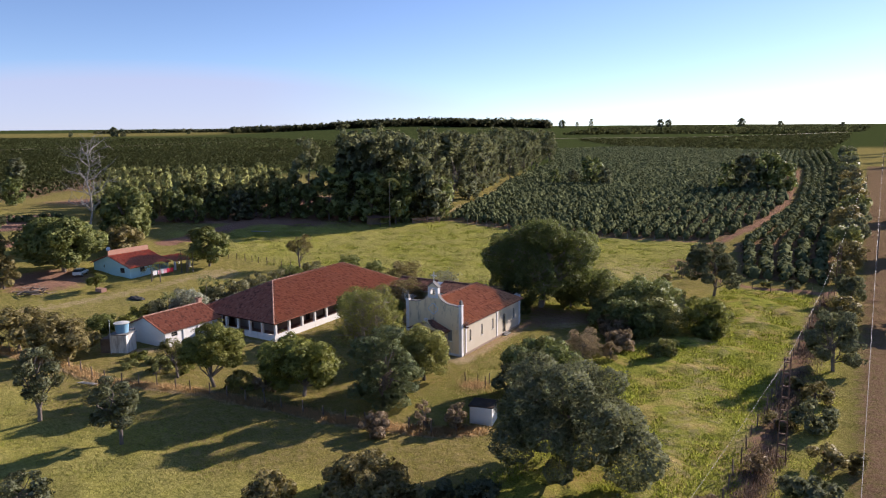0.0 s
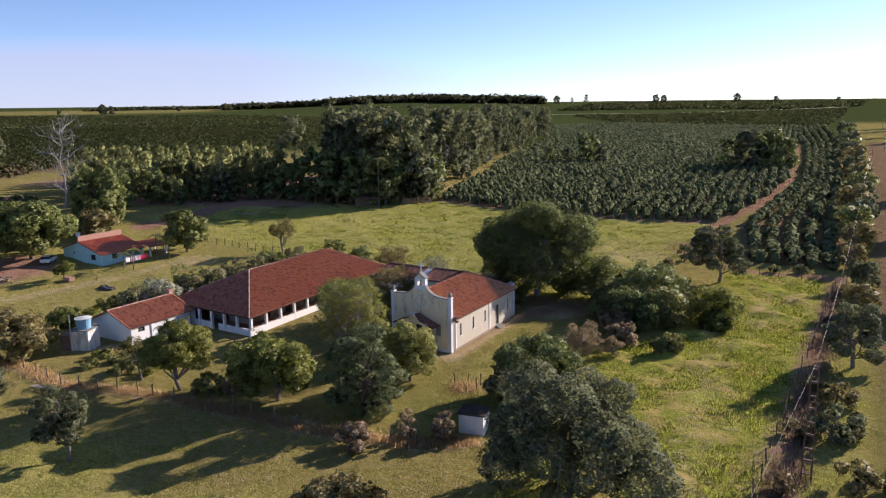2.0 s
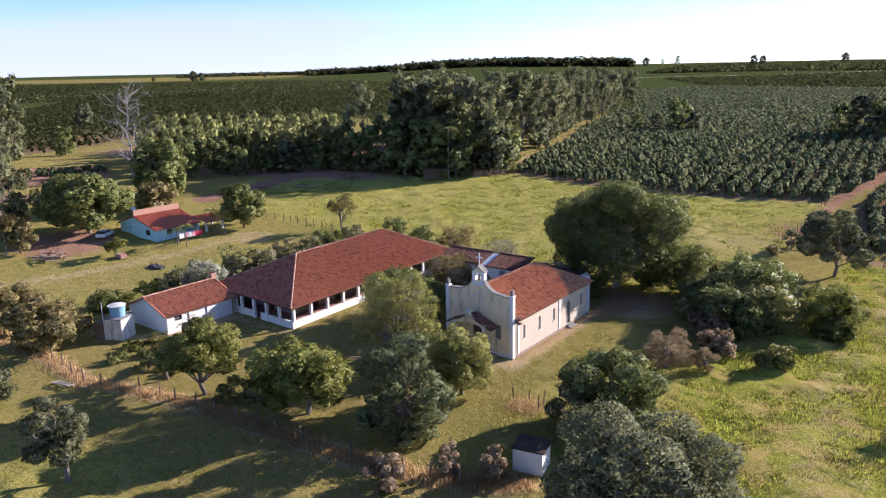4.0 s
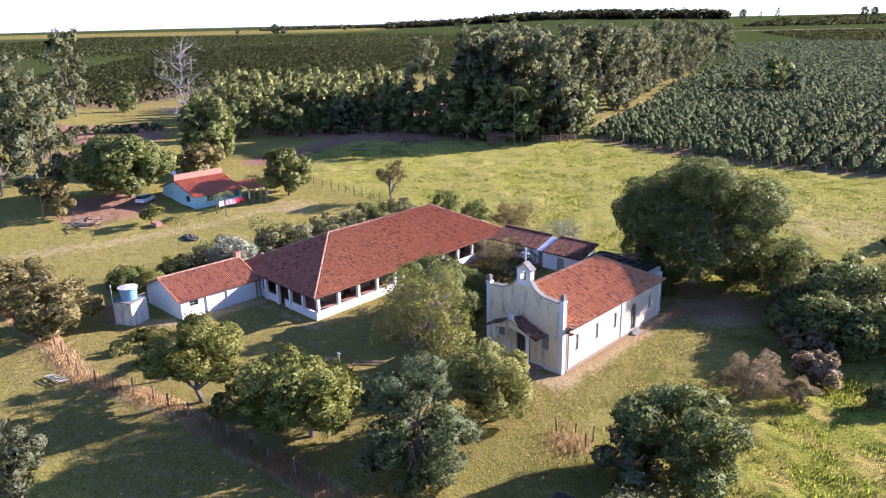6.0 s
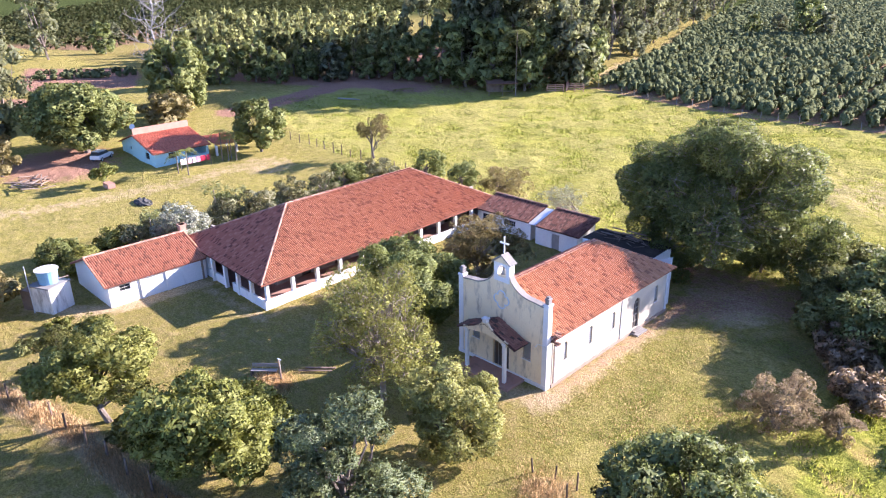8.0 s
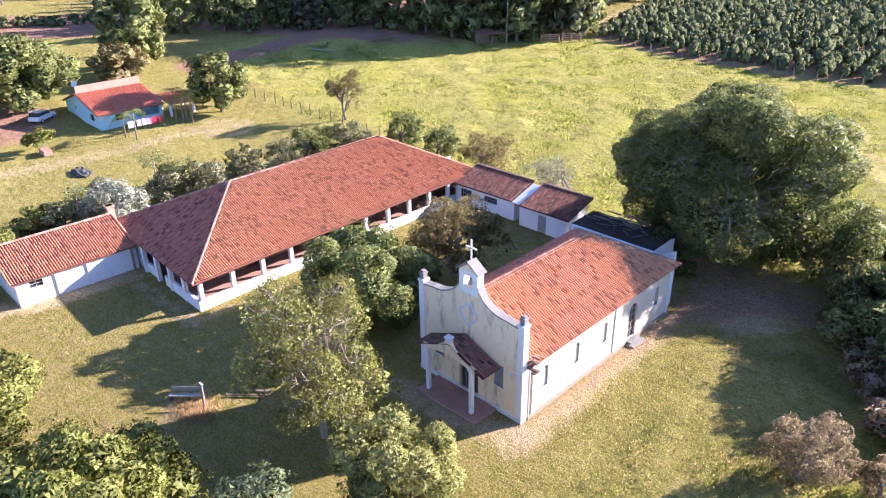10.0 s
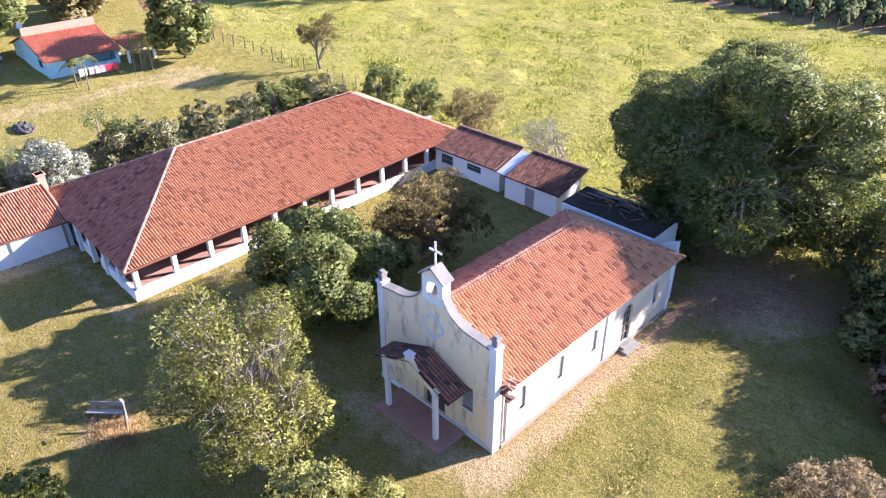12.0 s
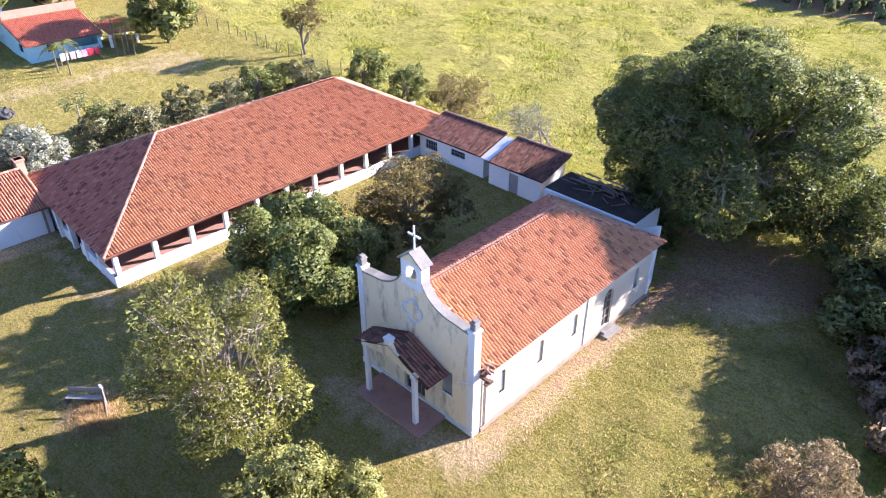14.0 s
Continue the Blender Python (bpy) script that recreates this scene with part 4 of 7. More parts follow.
part("porch_side_beam", boxes((PX1 - 0.08, PX1 + 0.08, PY, 0.0, 3.15, 3.33), (PX0 - 0.08, PX0 + 0.08, PY, 0.0, 3.15, 3.33)), M["wood"], chapel)
# slipped and broken tiles by the gable and at the front corner of the eave
rng = np.random.default_rng(11)
for k in range(34):
    near_gable = k < 22
    c = (-0.6 - 2.4 * rng.random(), 0.55 + 0.5 * rng.random()) if near_gable else (-0.1 + 0.45 * rng.random(), 0.5 + 0.6 * rng.random())
    z = RZ - (c[0] - MX) * (RZ - ez) / (eR - MX) + 0.14
    bt = link_mesh("slipped_tile", TILE_V, TILE_F, M["cap" if rng.random() < 0.5 else "tile"], chapel)
    bt.matrix_basis = pose(c[0], c[1], z, rng.normal(0, 12), 32 + rng.normal(0, 14), rng.random() * 360)
part("gutter_end", boxes((0.05, 0.75, 0.3, 0.48, 3.9, 4.02), (0.5, 0.75, 0.1, 0.6, 3.86, 3.96)), M["metal"], chapel, "bent dark gutter end")
part("lamp_arm", tubes(((0.0, -0.05, 3.6), (-0.45, -0.55, 3.9), 0.02, 0.02), ((-0.45, -0.55, 3.9), (-0.55, -0.75, 3.7), 0.02, 0.035)), M["iron"], chapel)
part("drain_pipe", tubes(((0.06, 0.72, 0.1), (0.06, 0.72, 3.9), 0.03, 0.03)), M["plinth"], chapel)

# slab yard and low wall behind the chapel
yard = thing("rear_annex", (0, 0, 0), "flat-topped white annex with a near-black roof slab", "annex")
AZ = 3.95
part("annex_wall", wall(bmesh.new(), (-10.0, 19.0), (-2.3, 18.82), 0, AZ, 0.3, [(2.6, 3.3, AZ - 0.55, AZ - 0.2), (5.4, 6.1, AZ - 0.55, AZ - 0.2)]), M["white"], yard)
part("annex_wall", wall(bmesh.new(), (-2.3, 19.14), (-2.5, 22.4), 0, AZ - 0.02, 0.3), M["white"], yard)
part("annex_wall", wall(bmesh.new(), (-2.5, 22.7), (-10.3, 22.8), 0, AZ - 0.02, 0.3), M["white"], yard)
part("annex_wall", wall(bmesh.new(), (-10.3, 22.5), (-10.0, 19.32), 0, AZ - 0.02, 0.3), M["white"], yard)
part("roof_slab", slab(bmesh.new(), [(-10.1, 19.25, AZ + 0.05), (-2.4, 19.1, AZ + 0.05), (-2.5, 22.7, AZ - 0.0), (-10.35, 22.85, AZ - 0.0)], 0.12), M["slabdark"], yard, "near-black leaf-strewn roof slab")
part("parapet_stub", prism(bmesh.new(), [(-1.6, 0.0), (-0.5, 0.0), (-0.5, AZ + 0.6), (-0.7, AZ + 0.55), (-1.6, AZ + 0.05)], 1, 18.82, 19.06), M["white"], yard)
rng = np.random.default_rng(17)
for k in range(16):
    c = Vector((rng.uniform(-8.6, -3.5), rng.uniform(20.6, 22.4), AZ + 0.12))
    part("fallen_branch", tubes((c, c + Vector((*rng.normal(0, 0.9, 2), 0.08 + 0.2 * rng.random())), 0.05, 0.03, 5)), M["wood"], yard, "fallen grey branch on the slab")
for k in range(14):
    c = Vector((rng.uniform(-9.2, -5.5), rng.uniform(21.3, 22.6), AZ + 0.1 + 0.05 * k))
    q, e = Vector((1.0, rng.normal(0.0, 0.25), rng.normal(0, 0.05))) * rng.uniform(0.5, 1.2), Vector((0, 0.1, 0))
    part("old_board", slab(bmesh.new(), [c - q - e, c + q - e, c + q + e, c - q + e], 0.04), M["wood"], yard, "old weathered board on the slab")


# ---- long house with veranda ----
house = thing("long_house", (0, 0, 0), "long whitewashed house with an open veranda and hipped clay roof", "house")
hA, hB, hC, hD = Vector((-26.35, -6.85, 0)), Vector((-27.35, 26.0, 0)), Vector((-43.2, 26.6, 0)), Vector((-42.4, -6.3, 0))
EZ = 2.72
E_A, E_B, E_C, E_D = Vector((-25.95, -7.35, EZ)), Vector((-27.0, 26.5, EZ)), Vector((-43.7, 27.1, EZ)), Vector((-42.9, -6.75, EZ))
H0, H1 = Vector((-34.8, 1.6, 6.4)), Vector((-35.4, 19.6, 6.4))
S_E, S_N, S_W, S_S = (E_A, E_B, H1, H0), (E_B, E_C, H1, H1), (E_C, E_D, H0, H1), (E_D, E_A, H0, H0)
bm = bmesh.new()
for s in ((E_A, E_B, H1, H0), (E_B, E_C, H1)):
    slab(bm, s, 0.14)
part("roof_deck", bm, M["deck"], house)
# south and west slopes, shaded by colour with darker deck and tiles
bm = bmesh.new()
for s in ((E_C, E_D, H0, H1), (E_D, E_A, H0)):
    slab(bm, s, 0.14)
part("roof_deck", bm, M["deckshade"], house)
tile_roof(house, [S_S, S_W], M["tileshade"])
tile_roof(house, [S_E, S_N], M["tile"], lambda c: c.x > -27.6 and c.y < 20, lift=0.085)
up = Vector((0, 0, 0.06))
ridge_row(house, H0 + up, H1 + up, 0.13)
for e, h in ((E_A, H0), (E_B, H1), (E_C, H1), (E_D, H0)):
    ridge_row(house, e + up, h + up, 0.12)
along = (hB - hA)
for k in range(12):
    c = hA + along * (0.011 + k * 2.84 / along.length)
    part("veranda_column", boxes((-0.17, 0.17, -0.17, 0.17, 0.0, EZ - 0.12), (-0.2, 0.2, -0.2, 0.2, EZ - 0.3, EZ - 0.14), bevel=0.015), M["white"], house).matrix_basis = pose(c.x - 0.18, c.y, 0, 0, 0, 1.7)
part("half_wall", wall(bmesh.new(), (hA.x, hA.y), (hB.x, hB.y), -0.1, 0.92, 0.22), M["white"], house, "whitewashed veranda half wall")
for k, x in enumerate((-28.9, -31.3, -33.7, -36.1)):
    part("veranda_column", boxes((x - 0.17, x + 0.17, hA.y + 0.02, hA.y + 0.36, 0.0, EZ - 0.1), bevel=0.015), M["white"], house)
part("half_wall", wall(bmesh.new(), (-37.4, -6.55), (hA.x - 0.02, hA.y), -0.1, 0.92, 0.22, [(3.75, 4.85, -0.1, 0.92)]), M["white"], house)
part("eave_beam", wall(bmesh.new(), (hA.x - 0.05, hA.y + 0.05), (hB.x - 0.05, hB.y), EZ - 0.16, EZ + 0.02, 0.2), M["wood"], house)
part("eave_beam", wall(bmesh.new(), (hD.x, hD.y + 0.05), (hA.x, hA.y + 0.05), EZ - 0.16, EZ + 0.02, 0.2), M["wood"], house)
part("veranda_floor", slab(bmesh.new(), [(hA.x - 0.2, hA.y + 0.2, 0.12), (hB.x - 0.2, hB.y - 0.2, 0.12), (hC.x, hC.y, 0.12), (hD.x, hD.y + 0.2, 0.12)], 0.25), M["floor"], house, "red cement veranda floor")
doors = [(3 + 4.2 * k, 4.1 + 4.2 * k, 0.12, 2.2) for k in range(7)]
part("inner_wall", wall(bmesh.new(), (-30.2, -3.2), (-30.9, 26.0), 0.1, 3.6, 0.25, doors), M["inside"], house, "shade-toned veranda back wall with door openings")
for o in doors:
    u = along.normalized()
    c = Vector((-30.3, -3.2, 0)) + u * (o[0] + 0.55)
    part("inner_door", boxes((-0.06, 0.0, -0.55, 0.55, 0.12, 2.2)), M["door"], house).matrix_basis = pose(c.x, c.y, 0, 0, 0, 1.7)
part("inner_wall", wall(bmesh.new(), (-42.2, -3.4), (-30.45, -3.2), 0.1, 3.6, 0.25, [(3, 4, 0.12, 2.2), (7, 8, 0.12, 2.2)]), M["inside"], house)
part("rear_wall", wall(bmesh.new(), (hC.x, hC.y), (hD.x, hD.y), 0, EZ - 0.1, 0.25), M["white"], house)
part("end_wall", wall(bmesh.new(), (hB.x, hB.y), (hC.x, hC.y), 0, EZ - 0.1, 0.25), M["white"], house)
part("end_wall", wall(bmesh.new(), (-42.3, -6.35), (-37.4, -6.55), 0, EZ - 0.12, 0.25), M["white"], house)


# ---- white store by the long house ----
store = thing("white_store", (0, 0, 0), "low whitewashed store with a worn clay tile gable roof", "outbuilding")
sx0, sx1, sy0, sy1, se, sr = -45.6, -37.4, -16.4, -6.8, 2.25, 3.95
sm = -41.5
part("front_wall", wall(bmesh.new(), (sx1, sy0), (sx1, sy1), -0.2, se, 0.25, [(1.0, 2.0, 1.35, 1.95)]), M["white"], store)
part("rear_wall", wall(bmesh.new(), (sx0, sy1), (sx0, sy0), -0.2, se, 0.25), M["white"], store)
for y0, y1 in ((sy0, sy0 + 0.25), (sy1 - 0.25, sy1)):
    part("gable_wall", prism(bmesh.new(), [(sx0, -0.2), (sx1 - 0.25, -0.2), (sx1 - 0.25, se), (sm, sr - 0.12), (sx0, se)], 1, y0 + 0.002, y1), M["white"], store)
wv = part("window", boxes((sx1 - 0.2, sx1 - 0.16, sy0 + 1.0, sy0 + 2.0, 1.35, 1.95)), M["glass"], store)
part("window_frame", boxes((sx1 - 0.15, sx1 - 0.1, sy0 + 1.48, sy0 + 1.52, 1.35, 1.95), (sx1 - 0.15, sx1 - 0.1, sy0 + 1.0, sy0 + 2.0, 1.63, 1.67)), M["slat"], wv)
for y in (sy0 + 2.9, sy0 + 5.4):
    part("buttress", boxes((sx1, sx1 + 0.12, y, y + 0.28, -0.2, se - 0.2)), M["white"], store)
part("corner_post", boxes((sx1 + 0.003, sx1 + 0.16, sy1 - 0.5, sy1 - 0.34, -0.1, se)), M["plinth"], store)
oe, ry = 0.3, (sr - se) / (sx1 - sm)
T0, T1, T2, T3 = (sx1 + oe, sy0 - 0.35, se - oe * ry + 0.1), (sx1 + oe, sy1, se - oe * ry + 0.1), (sx0 - oe, sy1, se - oe * ry + 0.1), (sx0 - oe, sy0 - 0.35, se - oe * ry + 0.1)
Q0, Q1 = (sm, sy0 - 0.35, sr), (sm, sy1, sr)
bm = bmesh.new()
slab(bm, (T0, T1, Q1, Q0), 0.1)
slab(bm, (T2, T3, Q0, Q1), 0.1)
part("roof_deck", bm, M["deck"], store)
tile_roof(store, [(T0, T1, Q1, Q0), (T2, T3, Q0, Q1)], M["tile2"])
ridge_row(store, Vector(Q0) + up, Vector(Q1) + up, 0.16)
ridge_row(store, Vector(T0) + up, Vector(Q0) + up, 0.1, material=M["tile2"])
ridge_row(store, Vector(T1) + up, Vector(Q1) + up, 0.13, material=M["tile2"])
part("chimney", boxes((sm - 0.9, sm - 0.3, sy1 - 0.1, sy1 + 0.5, 3.2, 4.6), (sm - 0.98, sm - 0.22, sy1 - 0.18, sy1 + 0.58, 4.45, 4.6)), M["cap"], store, "stubby plastered chimney")

# ---- wash house row beyond the courtyard ----
row = thing("wash_house", (0, 0, 0), "low white wash house row with dark lichened tile roofs", "outbuilding")
wx0, wx1, wx2, wx3, wy, wb = -27.2, -19.3, -18.4, -12.9, 22.9, 25.9
part("front_wall", wall(bmesh.new(), (wx0, wy), (wx1, wy), -0.2, 2.35, 0.25, [(0.75, 2.25, 1.0, 1.95), (4.0, 5.7, 1.3, 1.95)]), M["white"], row)
part("front_wall", wall(bmesh.new(), (wx2, wy - 0.3), (wx3, wy - 0.3), -0.2, 2.3, 0.25, [(2.2, 3.2, -0.1, 1.95)]), M["white"], row)
part("passage_wall", boxes((wx1 - 0.002, wx2 + 0.002, wy + 1.6, wy + 1.85, -0.2, 2.9)), M["white"], row)
part("rear_wall", wall(bmesh.new(), (wx3, wb), (wx0, wb), -0.2, 3.2, 0.25), M["white"], row)
for x, yf in ((wx3 - 0.25, wy - 0.05), (wx1 - 0.25, wy + 0.25), (wx2, wy - 0.05)):
    part("gable_wall", prism(bmesh.new(), [(yf, -0.2), (wb - 0.25, -0.2), (wb - 0.25, 3.25), (yf, 2.28)], 0, x, x + 0.25), M["white"], row)
for a, b, z in ((0.75, 2.25, (1.0, 1.95)), (4.0, 5.7, (1.3, 1.95))):
    w = part("window", boxes((wx0 + a, wx0 + b, wy + 0.14, wy + 0.18, *z)), M["glass"], row)
    fr = [(wx0 + a + (b - a) * k / 5 - 0.015, wx0 + a + (b - a) * k / 5 + 0.015, wy + 0.09, wy + 0.12, *z) for k in range(6)]
    part("window_bars", boxes(*fr, (wx0 + a, wx0 + b, wy + 0.09, wy + 0.12, sum(z) / 2 - 0.02, sum(z) / 2 + 0.02)), M["slat"], w)
part("door", boxes((wx2 + 2.2, wx2 + 3.2, wy - 0.2, wy - 0.15, -0.1, 1.95)), M["slat"], row, "weathered grey plank door")
part("passage_slab", slab(bmesh.new(), [(wx1 - 0.1, wy - 0.3, 2.35), (wx2 + 0.1, wy - 0.3, 2.35), (wx2 + 0.1, wb, 3.35), (wx1 - 0.1, wb, 3.35)], 0.12), M["trimwhite"], row, "pale sloping concrete slab")
for a, b, yf, mt in ((wx0, wx1 - 0.12, wy - 0.3, "tiledark"), (wx2 + 0.12, wx3 + 0.35, wy - 0.6, "tiledark")):
    s = ((a, yf, 2.4), (b, yf, 2.4), (b, wb + 0.3, 3.5), (a, wb + 0.3, 3.5))
    # deck colour holds the shade in the channels
    part("roof_deck", slab(bmesh.new(), s, 0.1), M["deckshade"], row)
    tile_roof(row, [s], M[mt])
    ridge_row(row, Vector(s[3]) + up, Vector(s[2]) + up, 0.12, material=M["cap"])

# ---- water tower ----
tower = thing("water_tower", (-41.5, -20.0, 0), "square white masonry base carrying a blue water tank", "water tank", turn=24)
part("base", boxes((-1.2, 1.2, -1.2, 1.2, -0.2, 2.5), bevel=0.06), M["stained"], tower, "stained white masonry base")
part("base_slab", boxes((-1.3, 1.3, -1.3, 1.3, 2.5, 2.62), bevel=0.03), M["concrete"], tower)
bm = bmesh.new()
prof = [(0.78, 2.62), (0.82, 3.0), (0.87, 3.4), (0.91, 3.75), (0.96, 3.9)]
for (r0, z0), (r1, z1) in zip(prof[:-1], prof[1:]):
    tube(bm, (0, 0, z0), (0, 0, z1), r0, r1, 20)
part("tank", bm, M["tank"], tower, "faded blue fibre tank")
part("tank_lid", tubes(((0, 0, 3.9), (0, 0, 3.96), 1.02, 1.02, 20), ((0, 0, 3.96), (0, 0, 4.1), 0.95, 0.25, 20)), M["tanklid"], tower, "dusty pale lid")
part("pipe", tubes(((1.0, 1.3, -0.1), (1.0, 1.3, 2.9), 0.04, 0.04), ((1.0, 1.3, 2.9), (0.6, 0.3, 2.9), 0.04, 0.04)), M["plinth"], tower)
part("pipe", tubes(((-1.3, -0.6, -0.1), (-1.3, -0.6, 2.7), 0.05, 0.05)), M["plinth"], tower)
part("mast", tubes(((-0.9, -1.4, -0.1), (-0.9, -1.4, 4.6), 0.05, 0.04)), M["iron"], tower)
part("lean_to", boxes((-2.6, -1.3, -1.1, 1.1, -0.1, 1.9)), M["wood"], tower, "dark plank lean-to")


# ---- plants ----
def leaf_blades(rng, pts, out, size, slim=0.55, up=0.35, wild=0.5, droop=0.0):
    """One small three-cornered leaf or spray at each point, turned mostly outwards."""
    n = len(pts)
    out = out / (np.linalg.norm(out, axis=1)[:, None] + 1e-9)
    nor = out * 0.7 + rng.normal(0, wild, (n, 3)) + np.array((0, 0, up))
    nor *= np.where((nor * out).sum(1) < 0, -1.0, 1.0)[:, None]
    nor /= np.linalg.norm(nor, axis=1)[:, None] + 1e-9
    t = np.cross(nor, rng.normal(0, 1, (n, 3)) + np.array((0, 0, -droop * 3)))
    t /= np.linalg.norm(t, axis=1)[:, None] + 1e-9
    b = np.cross(nor, t)
    L = size * rng.uniform(0.6, 1.35, n)[:, None]
    V = np.stack([pts - t * L * 0.5, pts + t * L * 0.5 + b * L * slim * 0.5, pts + t * L * 0.5 - b * L * slim * 0.5 - nor * L * 0.1], 1)
    return V.reshape(-1, 3)


def soft_normals(rng, out, spread=0.55, up=0.8):
    """For the corners of each leaf, the way outwards from its mass, a little unsteady."""
    n = out / (np.linalg.norm(out, axis=1)[:, None] + 1e-9) + rng.normal(0, spread, out.shape) + np.array((0, 0, up))
    n /= np.linalg.norm(n, axis=1)[:, None] + 1e-9
    return np.repeat(n, 3, axis=0)


def lobes_of(rng, w, h0, h1, n, flat=0.8, rim=0.72):
    """Uneven rounded masses that make up a domed crown between the heights h0 and h1, w wide: rows of centre and radii."""
    out = []
    skew = rng.normal(0, 0.05 * w, 2)
    for k in range(n):
        a = k * 2.4 + rng.uniform(-0.6, 0.6)
        t = (k + 0.5) / n
        edge = math.sqrt(max(0.0, 1 - (max(0.0, t - 0.45) / 0.6) ** 2)) * (0.8 + 0.2 * min(1, t / 0.3))
        f = math.sqrt(rng.uniform(0.3, 1.1)) * rim * edge
        r = w * rng.uniform(0.1, 0.2) * (1 - 0.15 * f)
        lo, hi = h0 + r * flat * 0.7, h1 - r * flat
        out.append((math.cos(a) * f * w / 2 + skew[0] * t, math.sin(a) * f * w / 2 + skew[1] * t, lo + (hi - lo) * t * rng.uniform(0.9, 1.03), r, r, r * flat))
    return np.array(out)


def crown_points(rng, lobes, n, clump=0.35, per=28, inner=0.2):
    """Points of leaves in puffs over the lobes, and the way outwards at each."""
    area = lobes[:, 3] * lobes[:, 5]
    pick = rng.choice(len(lobes), max(1, n // per), p=area / area.sum())
    m = len(pick)
    d = rng.normal(0, 1, (m, 3))
    d[:, 2] = np.where(rng.random(m) < 0.75, np.abs(d[:, 2]), d[:, 2])
    d /= np.linalg.norm(d, axis=1)[:, None]
    rad = np.where(rng.random(m) < inner, rng.uniform(0.4, 0.8, m), 0.92 + rng.normal(0, 0.1, m))
    c = lobes[pick, :3] + d * lobes[pick, 3:] * rad[:, None]
    e = rng.normal(0, 1, (m, per, 3)) + 0.8 * d[:, None] + np.array((0, 0, 0.35))
    e /= np.linalg.norm(e, axis=2)[..., None]
    size = clump * 1.5 * rng.uniform(0.6, 1.3, (m, 1, 1))
    pts = c[:, None] + e * size * rng.uniform(0.55, 1.05, (m, per, 1)) * np.array((1, 1, 0.75))
    return pts.reshape(-1, 3), (0.45 * e + d[:, None]).reshape(-1, 3)


def limb(bm, rng, a, b, r0, r1, steps=3, bend=0.12, sides=6):
    a, b = Vector(a), Vector(b)
    pts = [a]
    L = (b - a).length
    for k in range(1, steps):
        f = k / steps
        pts.append(a.lerp(b, f) + Vector(rng.normal(0, bend * L / steps, 3)) + Vector((0, 0, L * 0.06 * math.sin(math.pi * f))))
    pts.append(b)
    for k in range(steps):
        ra, rb_ = r0 + (r1 - r0) * k / steps, r0 + (r1 - r0) * (k + 1) / steps
        tube(bm, pts[k], pts[k + 1], ra, rb_, sides)
    return pts


def ball(level):
    bm = bmesh.new()
    bmesh.ops.create_icosphere(bm, subdivisions=level, radius=1)
    v, f = np.array([tuple(q.co) for q in bm.verts]), np.array([[q.index for q in p.verts] for p in bm.faces])
    bm.free()
    return v, f


BALLS = {k: ball(k) for k in (1, 2, 3, 4, 5)}


def inner_sprays(rng, lobes, level, size, gaps=0.25, grain=1.0):
    """The close leafage of a crown: leaf by leaf over its knotted masses, each leaf tilted its own way, with its outward way."""
    v, f = BALLS[level]
    V, N = [], []
    edge = 1.05 / 2 ** (level - 1)
    for i, lb in enumerate(lobes):
        bump = 1 + rng.normal(0, 0.04, len(v))
        for a, q in ((0.09, 2.6), (0.09, 3.4), (0.07, 5.0), (0.06, 6.5), (0.05, 8.0)):
            bump += a * np.sin(v @ rng.normal(0, q, 3) + rng.uniform(0, 6.28))
        p = lb[:3] + v * lb[3:] * (size * bump)[:, None]
        c = p[f].mean(1)
        d = np.linalg.norm((c[:, None] - lobes[None, :, :3]) / lobes[None, :, 3:], axis=2)
        d[:, i] = 9
        seen = (d.min(1) > 0.62 * size) & (c[:, 2] > 0.05) & (rng.random(len(f)) > gaps)
        f2, c = f[seen], c[seen]
        n = len(f2)
        t = c[:, None] + (p[f2] - c[:, None]) * grain * rng.uniform(0.8, 1.55, (n, 1, 1)) + rng.normal(0, 0.3 * edge * lb[3], (n, 3, 3)) * np.array((1, 1, 0.8))
        V.append(t)
        g = v[f2] * np.array((1, 1, 1.0)) + rng.normal(0, 0.55, (n, 1, 3)) + np.array((0, 0, 0.4))
        N.append(g)
    V, N = np.concatenate(V).reshape(-1, 3), np.concatenate(N).reshape(-1, 3)
    V[:, 2] = np.maximum(V[:, 2], 0.02)
    return V, N / np.linalg.norm(N, axis=1)[:, None]


